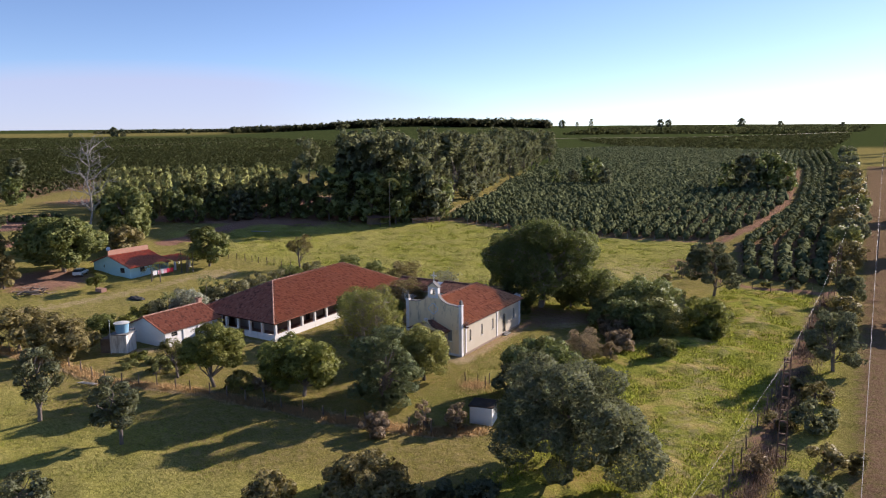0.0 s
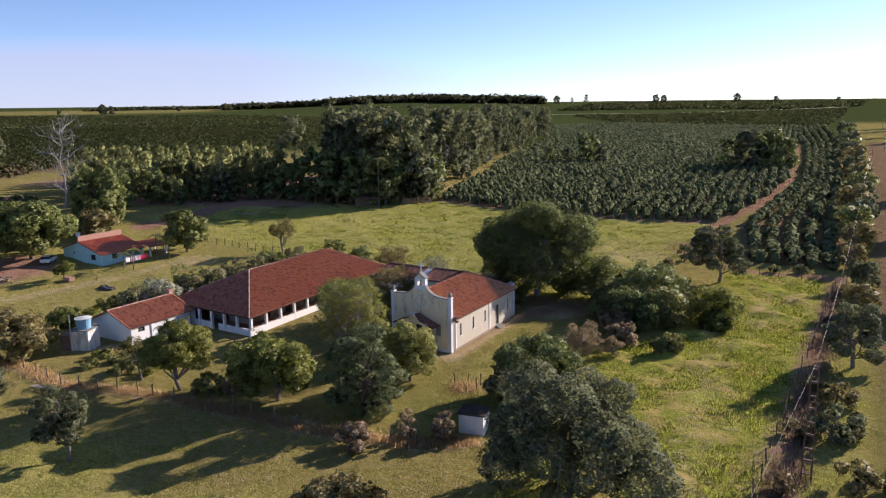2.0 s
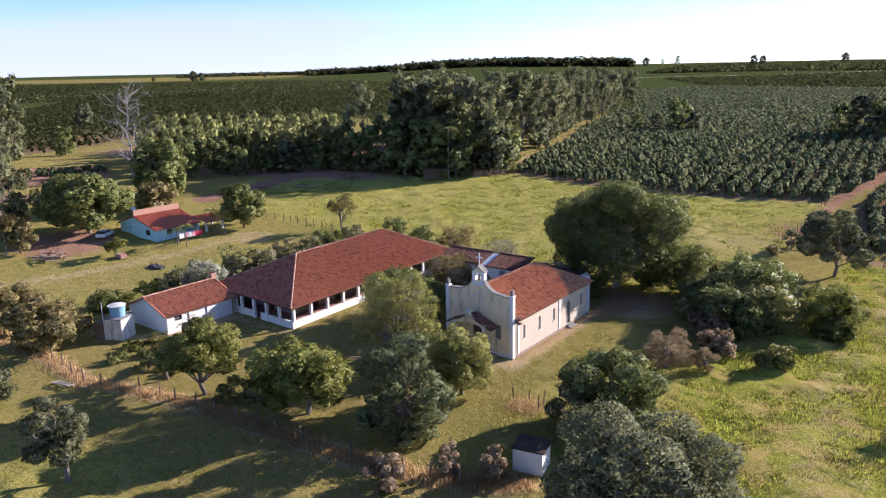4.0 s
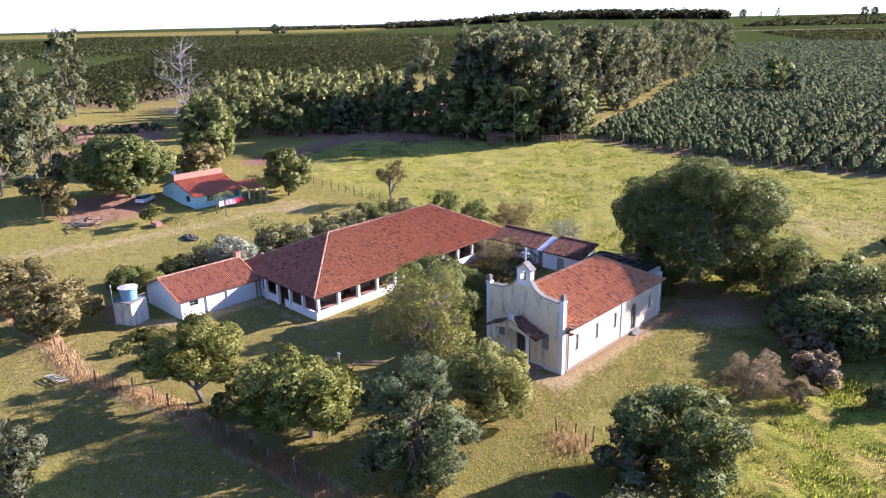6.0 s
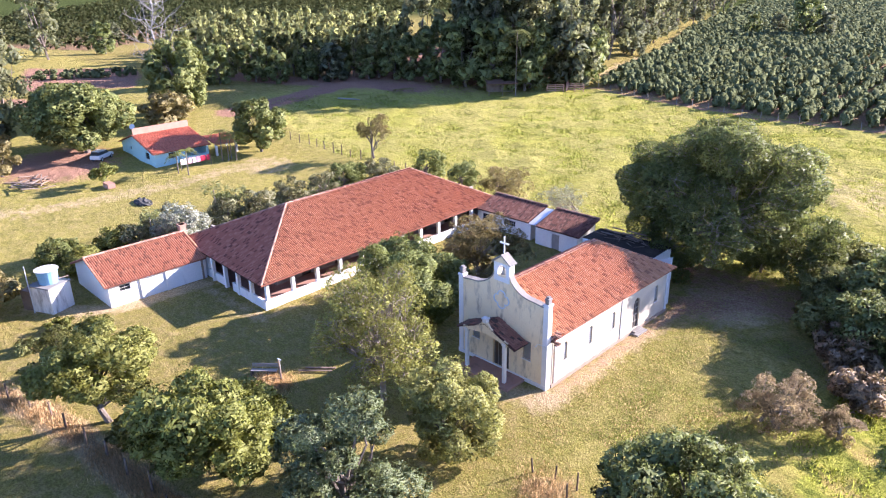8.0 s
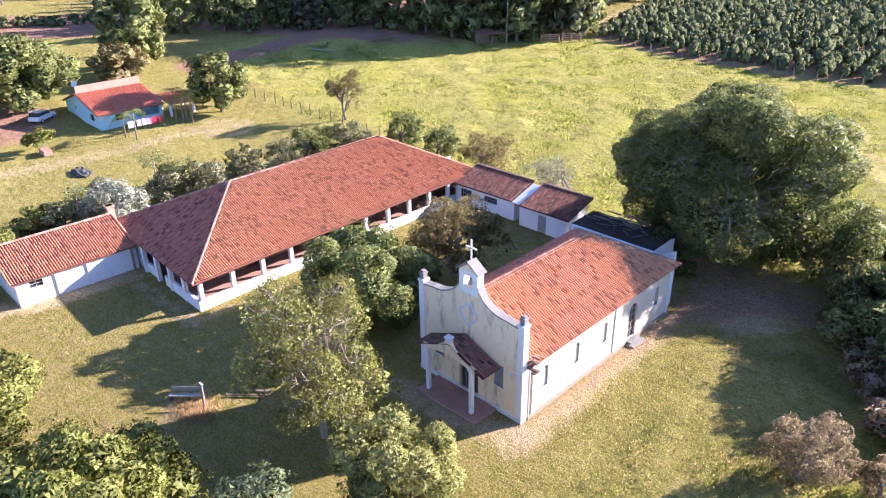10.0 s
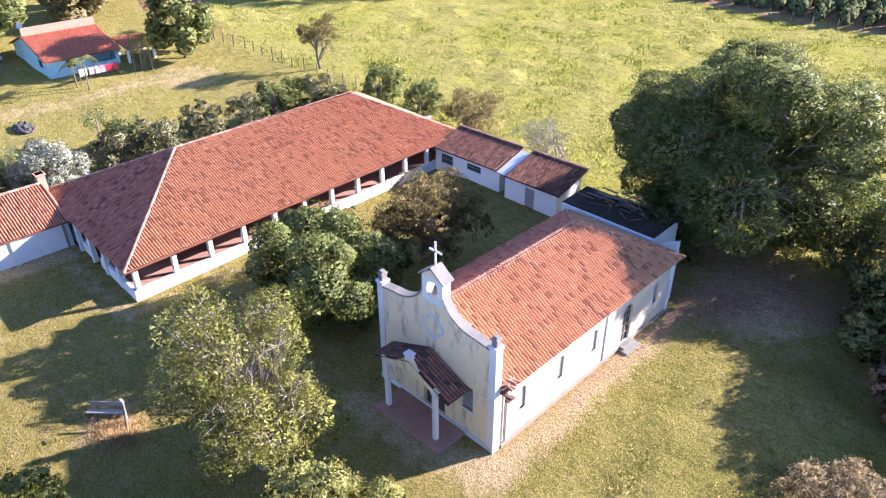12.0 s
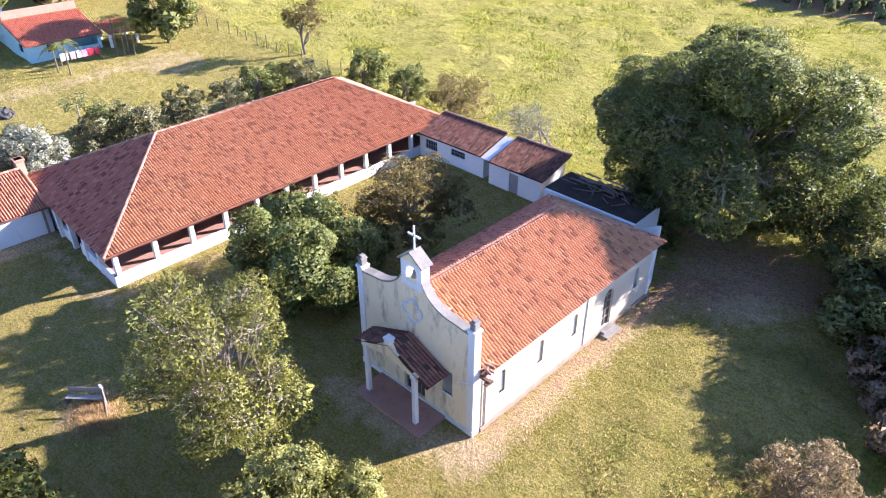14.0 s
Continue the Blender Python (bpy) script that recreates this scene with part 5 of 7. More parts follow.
def tree(name, at, label, category, w, h, leaf, bark="bark", base=0.2, leaves=4000, size=0.32, lobes=14, flat=0.8, trunk=None, seed=1, clump=None, stems=1, twigs=0, group="", slim=0.7, inner=0.2, rim=0.72, droop=0.0, kind="", plain=False, core=None, fill=0.86, gaps=0.25, thin=None, grain=1.0):
    """A tree or shrub w wide and h high: a tapered trunk, limbs to each mass of the crown, and a crown of many leaves; core 0 leaves it open to the branches."""
    rng = np.random.default_rng(seed)
    ob = thing(name, at, label, category, group, kind)
    LB = lobes_of(rng, w, h * base, h, lobes, flat, rim)
    bm = bmesh.new()
    r = trunk or 0.022 * h + 0.05
    for s in range(stems):
        foot = Vector((rng.normal(0, 0.12 * w), rng.normal(0, 0.12 * w), -0.15)) if stems > 1 else Vector((0, 0, -0.15))
        lean = Vector((rng.normal(0, 0.05 * w), rng.normal(0, 0.05 * w), h * (base + (1 - base) * 0.45)))
        spine = limb(bm, rng, foot, lean, r, r * 0.5, 4, 0.1, 5 if plain else 8)
        for k, lb in enumerate(LB):
            if k % stems != s or (plain and k % 3):
                continue
            st = spine[1 + k % 3]
            pts = limb(bm, rng, st, Vector(lb[:3]), r * 0.42, r * 0.12, 3, 0.16, 3 if plain else 5)
            for t in range(twigs):
                d = rng.normal(0, 1, 3)
                d[2] = abs(d[2]) * 0.8
                d /= np.linalg.norm(d)
                limb(bm, rng, pts[1 + t % 3], Vector(lb[:3] + d * lb[3:] * 1.1), r * 0.12, r * 0.03, 2, 0.15, 3)
    part("trunk", bm, M[bark], ob)
    if not plain:
        leaves, size = int(leaves * (2.0 if core == 0 else 0.75)), size * 0.62
    pts, out = crown_points(rng, LB, leaves, clump or 0.05 * w, 28 if plain else 44, inner)
    keep = pts[:, 2] > 0.05
    V = leaf_blades(rng, pts[keep], out[keep], size * 1.15, slim, wild=0.5, droop=droop)
    N = soft_normals(rng, out[keep], 0.3 if plain else 0.6)
    level = core if core is not None else 4 if w > 7.5 else 3
    if level:
        cv, cn = inner_sprays(rng, LB, level, fill, gaps, grain)
        V, N = np.concatenate([V, cv]), np.concatenate([N, cn])
    if thin:
        away = np.clip((V.reshape(-1, 3, 3).mean(1)[:, :2] @ np.array(thin)) / (0.32 * w), 0, 1)
        away *= np.clip(1.6 - np.abs(V[::3, 2] - 0.38 * h) / (0.11 * h), 0, 1)
        keep = np.repeat(rng.random(len(away)) > 0.6 * away, 3)
        V, N = V[keep], N[keep]
    link_mesh("crown", V, np.arange(len(V)).reshape(-1, 3), M[leaf], ob, normals=N)
    return ob


def scaled(x, y, s=1.0, turn=0.0, z=None, sz=None):
    return pose(x, y, down(x, y) - 0.05 if z is None else z, 0, 0, turn) @ Matrix.Diagonal((s, s, sz or s, 1))


def on(x, y):
    return (x, y, down(x, y))


# trees round the chapel and the courtyard
tree("broadleaf_tree", on(-7.7, -8.9), "sparse yellow-green tree with bare grey branches showing", "tree", 8.8, 11.0, "l_sparse", "barktwig", 0.15, 40000, 0.115, 30, 0.85, trunk=0.23, seed=2, twigs=24, clump=0.36, inner=0.1, rim=0.84, core=5, gaps=0.88, fill=0.95)
tree("feathery_tree", on(0.4, -9.8), "feathery olive-green tree before the chapel porch", "tree", 7.4, 7.3, "l_feather", "bark", 0.1, 16500, 0.18, 24, 0.8, seed=3, twigs=2, clump=0.26, core=5, gaps=0.55)
tree("spreading_conifer", on(1.5, -19.3), "dense blue-green conifer-like tree with layered sprays", "tree", 8.6, 9.2, "l_conifer", "bark", 0.02, 23000, 0.2, 30, 0.5, seed=4, clump=0.22, core=5, gaps=0.6)
tree("broadleaf_tree", on(-15.8, 2.2), "dense green rounded tree in the courtyard", "tree", 11.2, 7.2, "l_court", "bark", 0.04, 21000, 0.22, 24, 0.85, seed=5, clump=0.34, rim=0.82, core=5, gaps=0.4)
tree("half_bare_tree", on(-16.0, 10.6), "half-bare dusty olive tree in the courtyard", "tree", 9.4, 7.0, "l_dusty", "barktwig", 0.1, 11500, 0.19, 16, 0.8, seed=6, twigs=7, clump=0.32, inner=0.1, core=0)
tree("broadleaf_tree", on(-1.6, 29.6), "huge dark spreading tree behind the chapel", "tree", 19.2, 15.4, "l_big", "barktwig", 0.1, 64000, 0.165, 50, 0.75, trunk=0.55, seed=7, twigs=9, clump=0.5, inner=0.1, rim=0.8, core=5, gaps=0.15, thin=(0.8, -0.6), grain=0.66)
tree("broadleaf_tree", on(6.8, 31.5), "smaller dark tree beside the huge one", "tree", 8.8, 7.2, "l_big", "barktwig", 0.1, 13000, 0.17, 22, 0.8, trunk=0.2, seed=27, twigs=4, clump=0.4, rim=0.84, core=4, gaps=0.3, grain=0.75)
for k, (x, y, w, h) in enumerate(((-3.3, 24.4, 6.4, 7.2), (2.6, 32.0, 5.0, 3.6))):
    tree("understorey_shrub", on(x, y), "leafy dark shrub in the shade of the huge tree", "shrub", w, h, "l_big", "bark", 0.0, 5200, 0.2, 18, 0.85, seed=240 + k, clump=0.3, stems=2, group="shrubs under the huge tree", gaps=0.5, core=4)
tree("broadleaf_tree", on(22.0, 51.0), "grey-green rounded tree in the pasture", "tree", 10.5, 10.0, "l_silver", "bark", 0.2, 8250, 0.29, 18, 0.8, seed=8, clump=0.45)
tree("silver_leaf_tree", on(24.0, -24.5), "large grey-silver leaved tree in rough pasture", "tree", 14.0, 10.5, "l_silver", "bark", 0.06, 27000, 0.2, 24, 0.85, seed=9, twigs=4, clump=0.42, rim=0.84, inner=0.08, core=5, gaps=0.5)
tree("silver_leaf_tree", on(14.8, -7.0), "dark grey-green bushy tree on the lawn's edge", "tree", 9.5, 6.8, "l_dark", "bark", 0.05, 19800, 0.18, 20, 0.85, seed=10, twigs=2, clump=0.35, core=4, gaps=0.3)
tree("dry_shrub", on(13.8, 6.8), "dry pinkish shrub with feathery seed heads", "shrub", 5.4, 4.4, "l_seed", "barkpale", 0.0, 12000, 0.11, 14, 0.9, seed=11, twigs=4, clump=0.2, stems=3, core=0)
tree("dry_shrub", on(17.2, 8.0), "small dry pinkish shrub", "shrub", 2.8, 2.6, "l_seed", "barkpale", 0.0, 4500, 0.11, 8, 0.9, seed=12, twigs=4, clump=0.2, stems=2, core=0)
tree("broadleaf_tree", on(-8.4, -20.8), "bushy yellow-tinged tree on the shaded lawn", "tree", 9.8, 7.6, "l_bright", "bark", 0.16, 17500, 0.2, 24, 0.8, seed=13, clump=0.35, twigs=1, core=4, gaps=0.3)
tree("broadleaf_tree", on(-19.5, -23.6), "open yellow-green tree by the brush fence", "tree", 8.6, 8.0, "l_yellow", "bark", 0.34, 10500, 0.2, 20, 0.7, seed=14, clump=0.32, twigs=2)
tree("broadleaf_tree", on(-25.5, -23.8), "small thin-stemmed green tree", "tree", 5.5, 4.8, "l_mid", "bark", 0.35, 5280, 0.18, 10, 0.6, seed=15, clump=0.3, twigs=2, core=0)
tree("broadleaf_tree", on(-44.5, -26.5), "pale olive bushy tree beside the water tower", "tree", 9.6, 6.2, "l_olive", "bark", 0.1, 13200, 0.2, 18, 0.8, seed=16, clump=0.38, core=3)
tree("broadleaf_tree", on(-54.0, -27.0), "pale olive bushy tree", "tree", 9.0, 6.5, "l_olive", "bark", 0.1, 11000, 0.2, 16, 0.8, seed=17, clump=0.38, core=3)
tree("broadleaf_tree", on(-15.2, -38.5), "slender grey-green tree in the rough grass", "tree", 5.2, 7.0, "l_silver", "bark", 0.25, 4800, 0.21, 13, 0.85, seed=18, clump=0.3, twigs=2)
tree("broadleaf_tree", on(-26.5, -39.8), "slender grey-green tree in the rough grass", "tree", 5.6, 8.4, "l_silver", "bark", 0.3, 5120, 0.21, 14, 0.85, seed=19, clump=0.3, twigs=2)
tree("broadleaf_tree", on(-36.5, -42.0), "bright green bushy tree in the rough grass", "tree", 6.0, 6.5, "l_bright", "bark", 0.1, 4800, 0.22, 12, 0.85, seed=20, clump=0.3)
for k, (x, y, w, h, lf) in enumerate(((10.5, -35, 8.0, 3.4, "l_olive"), (14.0, -36, 6.0, 3.0, "l_olive"), (5.0, -40, 5.0, 2.6, "l_olive"), (-11.0, -49.5, 4.5, 3.2, "l_silver"), (19.0, -33.5, 7.0, 2.6, "l_silver"), (10.5, -20.0, 3.0, 2.6, "l_pink"), (7.8, -21.5, 2.0, 3.0, "l_pink"), (4.5, -25.0, 4.0, 2.2, "l_pink"), (12.2, -10.4, 5.6, 4.6, "l_silver"))):
    tree("shrub", on(x, y), "low tangled shrub in rough grass", "shrub", w, h, lf, "bark", 0.0, int(100 * w * w), 0.2, 12, 0.8, seed=30 + k, clump=0.25, stems=3, group="front shrubs")
# thicket right of the chapel
for k, (x, y, w, h, lf) in enumerate(((10.8, 27.6, 8.4, 4.5, "l_mid"), (16.0, 21.5, 10.5, 5.2, "l_dark"), (18.8, 23.5, 10.0, 5.4, "l_mid"), (25.0, 27.5, 8.0, 5.2, "l_bright"), (17.0, 29.0, 12.0, 7.0, "l_dark"), (10.5, 35.0, 7.0, 4.4, "l_mid"), (26.0, 24.5, 5.0, 1.8, "l_bright"), (22.5, 12.5, 4.0, 2.2, "l_mid"), (11.5, 22.5, 5.5, 3.0, "l_mid"), (14.6, 17.6, 5.6, 3.2, "l_pink"), (16.8, 13.6, 4.6, 2.5, "l_pink"), (13.0, 32.0, 6.0, 4.0, "l_mid"))):
    tree("thicket_shrub", on(x, y), "dense dark shrub of the thicket beside the chapel", "shrub", w, h * 1.06, lf, "bark", 0.0, int(120 * w * w), 0.26, 24, 0.8, seed=50 + k, clump=0.34, stems=3, group="thicket by the chapel", core=4 if w > 7 else 3, gaps=0.36, grain=0.76 if w > 7 else 1.0)
# shrubs behind the long house
tree("flowering_shrub", on(-47.5, -4.5), "white-flowering silvery shrub behind the house", "shrub", 7.2, 5.0, "l_white", "barkpale", 0.0, 11000, 0.15, 20, 0.85, seed=70, clump=0.3, stems=2, core=4, gaps=0.5)
for k, (x, y, w, h, lf) in enumerate(((-51, -10.5, 5.5, 3.2, "l_yellow"), (-48.5, -15, 5, 3.0, "l_yellow"), (-53, -16, 5.5, 3, "l_court"), (-49, -9, 4.5, 3.6, "l_shrub"), (-47.5, 1.5, 5.5, 4.4, "l_shrub"), (-46.5, 5.5, 5.5, 4.8, "l_shrub"), (-47, 10, 6, 4.8, "l_shrub"), (-46.5, 14.5, 5, 4.8, "l_shrub"), (-47.5, 19, 5.5, 4.6, "l_court"), (-46, 24, 6, 4.4, "l_shrub"), (-42.5, 29.5, 6, 5, "l_court"), (-37, 30.5, 5, 4.2, "l_court"), (-52, 4, 4.5, 3.2, "l_court"), (-51.5, 24, 5.0, 2.5, "l_court"), (-55.5, -4, 3.5, 2.2, "l_shrub"))):
    tree("garden_shrub", on(x, y), "leafy garden shrub behind the long house", "shrub", w, h, lf, "bark", 0.0, int(100 * w * w), 0.24, 14, 0.85, seed=80 + k, clump=0.28, stems=2, group="shrubs behind the house", core=4, gaps=0.58)
for k, (x, y, w, h, lf) in enumerate(((-36.5, -21.5, 3.2, 1.0, "l_bright"), (-33.0, -21.0, 3.4, 0.9, "l_mid"), (-30.2, -20.4, 3.0, 1.1, "l_bright"), (-34.5, -24.3, 2.6, 1.2, "l_mid"), (-29.2, -23.6, 3.4, 1.7, "l_mid"), (-26.4, -22.0, 2.8, 1.3, "l_yellow"), (-16.2, -23.0, 4.4, 2.4, "l_mid"), (-13.6, -21.6, 3.2, 2.0, "l_pink"))):
    tree("garden_plant", on(x, y), "low leafy plants between fence and store", "shrub", w, h, lf, "bark", 0.0, int(150 * w * w), 0.2, 9, 0.8, seed=170 + k, clump=0.16, stems=3, group="plants by the fence")
tree("grey_shrub", on(-29.5, 30.5), "pale grey-green thin shrub at the pasture's edge", "shrub", 8.0, 4.8, "l_dusty", "barkpale", 0.05, 6720, 0.19, 14, 0.8, seed=100, twigs=3, clump=0.35, stems=3, core=0)
tree("grey_shrub", on(-20.0, 30.8), "pale grey thin shrub at the pasture's edge", "shrub", 6.4, 4.6, "l_white", "barkpale", 0.05, 3040, 0.16, 12, 0.8, seed=101, twigs=6, clump=0.35, stems=3, core=0)
tree("lone_tree", on(-56.5, 31.5), "small lone tree with a thin trunk in the pasture", "tree", 5.6, 6.8, "l_dusty", "bark", 0.36, 4160, 0.21, 12, 0.8, seed=102, twigs=3, clump=0.3, core=0)
# trees by the blue house
tree("mango_tree", on(-91.0, 1.5), "large dense rounded mango-like tree", "tree", 16.5, 11.6, "l_mango", "bark", 0.15, 17000, 0.3, 46, 0.8, trunk=0.45, seed=103, clump=0.42, core=4, gaps=0.4)
tree("broadleaf_tree", on(-72.5, 21.5), "dark green rounded tree beside the blue house", "tree", 10.0, 8.8, "l_mango", "bark", 0.08, 7500, 0.3, 16, 0.8, seed=104, clump=0.4, core=3)
tree("broadleaf_tree", on(-100.0, 22.0), "tall dark oval tree behind the blue house", "tree", 12.5, 14.5, "l_mango", "bark", 0.08, 9000, 0.36, 30, 1.1, seed=105, clump=0.5, core=3)
tree("broadleaf_tree", on(-95.5, 17.0), "olive bushy tree behind the blue house", "tree", 10.0, 6.4, "l_olive", "bark", 0.08, 4500, 0.42, 14, 0.8, seed=106, clump=0.5, core=3)
tree("bushy_tree", on(-88.0, -11.5), "pale bushy tree beside the track", "tree", 6.6, 6.8, "l_olive", "bark", 0.1, 4500, 0.36, 14, 0.9, seed=107, clump=0.4)
tree("garden_bush", on(-74.5, -2.5), "bright green bush beside the blue house", "shrub", 4.6, 3.2, "l_bright", "bark", 0.3, 1800, 0.28, 10, 0.8, seed=108, clump=0.25)
# east side, along the power line
for k, (x, y, w, h, lf) in enumerate(((41.6, 17, 7.5, 8.0, "l_silver"), (42.0, 40, 6, 5, "l_olive"), (42.8, 57, 6, 5, "l_silver"), (41.0, 71, 6, 5, "l_olive"), (42, 86, 7, 6.5, "l_olive"), (41.5, 97, 9, 8, "l_mid"), (42, 110, 9, 8, "l_silver"), (41.0, 124, 10, 9, "l_olive"), (42, 141, 9, 7, "l_silver"), (41, 158, 10, 8, "l_mid"), (40.5, 178, 10, 8, "l_olive"), (40, 200, 10, 8, "l_silver"), (39.5, 228, 11, 9, "l_olive"), (38, 262, 12, 9, "l_silver"), (37, 300, 12, 9, "l_mid"), (36, 345, 13, 10, "l_silver"), (35, 400, 14, 10, "l_mid"), (33, 470, 15, 11, "l_silver"), (52, 48, 9, 8, "l_olive"), (53, 105, 10, 9, "l_silver"), (54, 160, 10, 9, "l_olive"))):
    tree("roadside_tree", on(x, y), "dusty bushy tree along the power line track", "tree", w, h, lf, "bark", 0.12, int(min(1800, 30 * w * w)), 0.38, 14, 0.85, seed=120 + k, clump=0.4, group="trees along the track", core=4 if y < 30 else 3 if y < 130 else 2)
for k, (x, y, w, h, lf) in enumerate(((40.5, -3, 6, 3.0, "l_silver"), (43, -12, 5, 2.6, "l_olive"), (41.5, -19, 5, 2.4, "l_silver"), (40.5, 5, 4, 2.2, "l_olive"), (42, -26, 5, 2.6, "l_mid"), (39.8, 27, 4, 2.2, "l_mid"), (37.5, -4.5, 3, 1.6, "l_olive"), (37.2, -15, 3, 1.5, "l_pink"), (38, 8, 3, 1.5, "l_olive"), (35, -24, 3, 1.4, "l_pink"), (33.5, 64.5, 3, 1.6, "l_silver"), (29, 63.0, 2.5, 1.4, "l_mid"), (14, 63, 4, 3.4, "l_silver"), (12.5, 57, 3, 2, "l_olive"))):
    tree("scrub_bush", on(x, y), "low dusty scrub bush along the fence", "shrub", w, h, lf, "bark", 0.0, int(100 * w * w), 0.22, 8, 0.8, seed=150 + k, clump=0.2, stems=3, group="scrub along the fence")


def papaya(at, h, seed):
    rng = np.random.default_rng(seed)
    ob = thing("papaya_tree", at, "thin papaya tree with a tuft of broad leaves", "tree", "papaya trees")
    part("trunk", tubes(((0, 0, -0.1), (0.1, 0.05, h * 0.85), 0.09, 0.06)), M["barkpale"], ob)
    V = []
    for k in range(16):
        a, e = rng.uniform(0, 6.28), rng.uniform(-0.2, 0.7)
        c = np.array((math.cos(a) * rng.uniform(0.6, 1.3), math.sin(a) * rng.uniform(0.6, 1.3), h * 0.85 + e))
        pts = c + rng.normal(0, 0.16, (14, 3))
        V.append(leaf_blades(rng, pts, np.tile((0, 0, 1.0), (14, 1)), 0.42, 0.4, 0.5, 0.4))
    V = np.concatenate(V)
    link_mesh("crown", V, np.arange(len(V)).reshape(-1, 3), M["l_mid"], ob)


def palm(at, h, seed):
    rng = np.random.default_rng(seed)
    ob = thing("palm", at, "small garden palm with arching fronds", "palm", "garden palms")
    part("trunk", tubes(((0, 0, -0.1), (0.08, 0, h * 0.5), 0.1, 0.08), ((0.08, 0, h * 0.5), (0.0, 0.05, h), 0.08, 0.07)), M["bark"], ob)
    V = []
    for k in range(15):
        a, up_ = k * 2.4, rng.uniform(0.3, 1.2)
        d = np.array((math.cos(a), math.sin(a), 0))
        s = np.array((-math.sin(a), math.cos(a), 0))
        for i in range(12):
            f = (i + 1) / 12
            c = np.array((0, 0.05, h)) + d * 1.7 * f + np.array((0, 0, up_ * f - 1.5 * f * f))
            for q in (-1, 1):
                tip = c + s * q * 0.42 * (1.1 - f * 0.6) + np.array((0, 0, -0.16)) + d * 0.15
                V += [c, c + d * 0.06, tip, tip - d * 0.03]
    V = np.array(V)
    link_mesh("fronds", V, np.arange(len(V)).reshape(-1, 4), M["l_bright"], ob)


papaya(on(-48.0, -7.5), 4.8, 1)
papaya(on(-49.5, 1.0), 5.6, 2)
papaya(on(-48.5, 3.2), 4.6, 3)
palm(on(-70.5, 8.0), 3.6, 4)
palm(on(-72.0, 7.2), 2.8, 5)
for k, (x, y) in enumerate(((-72.0, 15.4), (-72.6, 16.2), (-71.4, 16.4), (-72.8, 14.8))):
    palm(on(x, y), 3.6 + 0.3 * k, 6 + k)

# dead tree
rng = np.random.default_rng(21)
dead = thing("dead_tree", on(-128.0, 31.0), "bare bleached dead tree with forked limbs", "tree")
bm = bmesh.new()
sp = limb(bm, rng, (0, 0, -0.2), (0.6, 0.3, 13.0), 0.2, 0.06, 5, 0.1, 8)
for k in range(24):
    st = sp[1 + k % 5]
    a = k * 2.3
    L = rng.uniform(3.0, 6.0)
    en = st + Vector((math.cos(a) * L * 0.8, math.sin(a) * L * 0.8, L * rng.uniform(0.3, 0.9)))
    q = limb(bm, rng, st, en, 0.08, 0.03, 3, 0.2, 5)
    for j in range(7):
        limb(bm, rng, q[1 + j % 3], q[1 + j % 3] + Vector(rng.normal(0, 1.3, 3)) + Vector((0, 0, 0.7)), 0.04, 0.015, 2, 0.2, 4)
part("bare_trunk", bm, M["barkdead"], dead).matrix_basis = Matrix.Scale(1.35, 4)

# woods: a tall eucalyptus grove and a younger plantation, from a few grown trees
grove = []
for k in range(4):
    grove.append(tree("eucalyptus_tree", on(-84 + 7 * k, 84 + 3 * k), "tall dark eucalyptus with a ragged crown", "tree", 11.0, 25.0, "l_euc", "bark", 0.04, 1600, 0.5, 22, 1.25, trunk=0.3, seed=200 + k, clump=0.8, group="eucalyptus grove", rim=0.85, droop=0.3, plain=True, inner=0.1, core=2, fill=0.76))
young = []
for k in range(4):
    young.append(tree("young_eucalyptus_tree", on(-118 + 6 * k, 52 + 6 * k), "slim pale green young eucalyptus of the plantation", "tree", 5.6, 11.5, "l_young", "bark", 0.02, 1250, 0.42, 16, 1.5, seed=210 + k, clump=0.42, group="young plantation", rim=0.66, plain=True, inner=0.1, core=1, fill=0.7))
broad = []
for k in range(3):
    broad.append(tree("woodland_tree", on(-64 - 5 * k, 93 - 7 * k), "broad dark tree at the wood's edge", "tree", 12.0, 15.0, "l_dark" if k else "l_silver", "bark", 0.0, 1800, 0.46, 22, 0.9, seed=220 + k, clump=0.6, plain=True, inner=0.1, core=2, group="trees at the wood's edge"))
rng = np.random.default_rng(5)
edge = np.array([(-64, 88), (-70, 114), (-80, 155), (-97, 205), (-115, 270), (-138, 350), (-158, 435)], float)
for k in range(66):
    f = (k / 66) * (len(edge) - 1)
    i = min(int(f), len(edge) - 2)
    p = edge[i] + (edge[i + 1] - edge[i]) * (f - i) + rng.normal(0, 2.0, 2)
    q = rng.choice([2, 9, 17, 26, 36]) + rng.normal(0, 2)
    x, y = p[0] - q * 0.95, p[1] - q * 0.25
    copy_thing(grove[k % 4], scaled(x, y, rng.uniform(0.78, 1.08), rng.uniform(0, 360)))
for x, y, s in ((-88, 94, 1.0), (-95, 104, 1.0), (-82, 90, 0.95), (-76, 98, 1.02), (-100, -9, 0.85), (-107, -14, 0.95), (-112, -4, 0.8), (-165, 8, 0.8), (-176, 24, 1.0), (-158, 2, 0.7), (-130, -16, 0.9), (-120, -24, 0.85)):
    copy_thing(grove[int(abs(x * 7 + y)) % 4], scaled(x, y, s, x * 37))
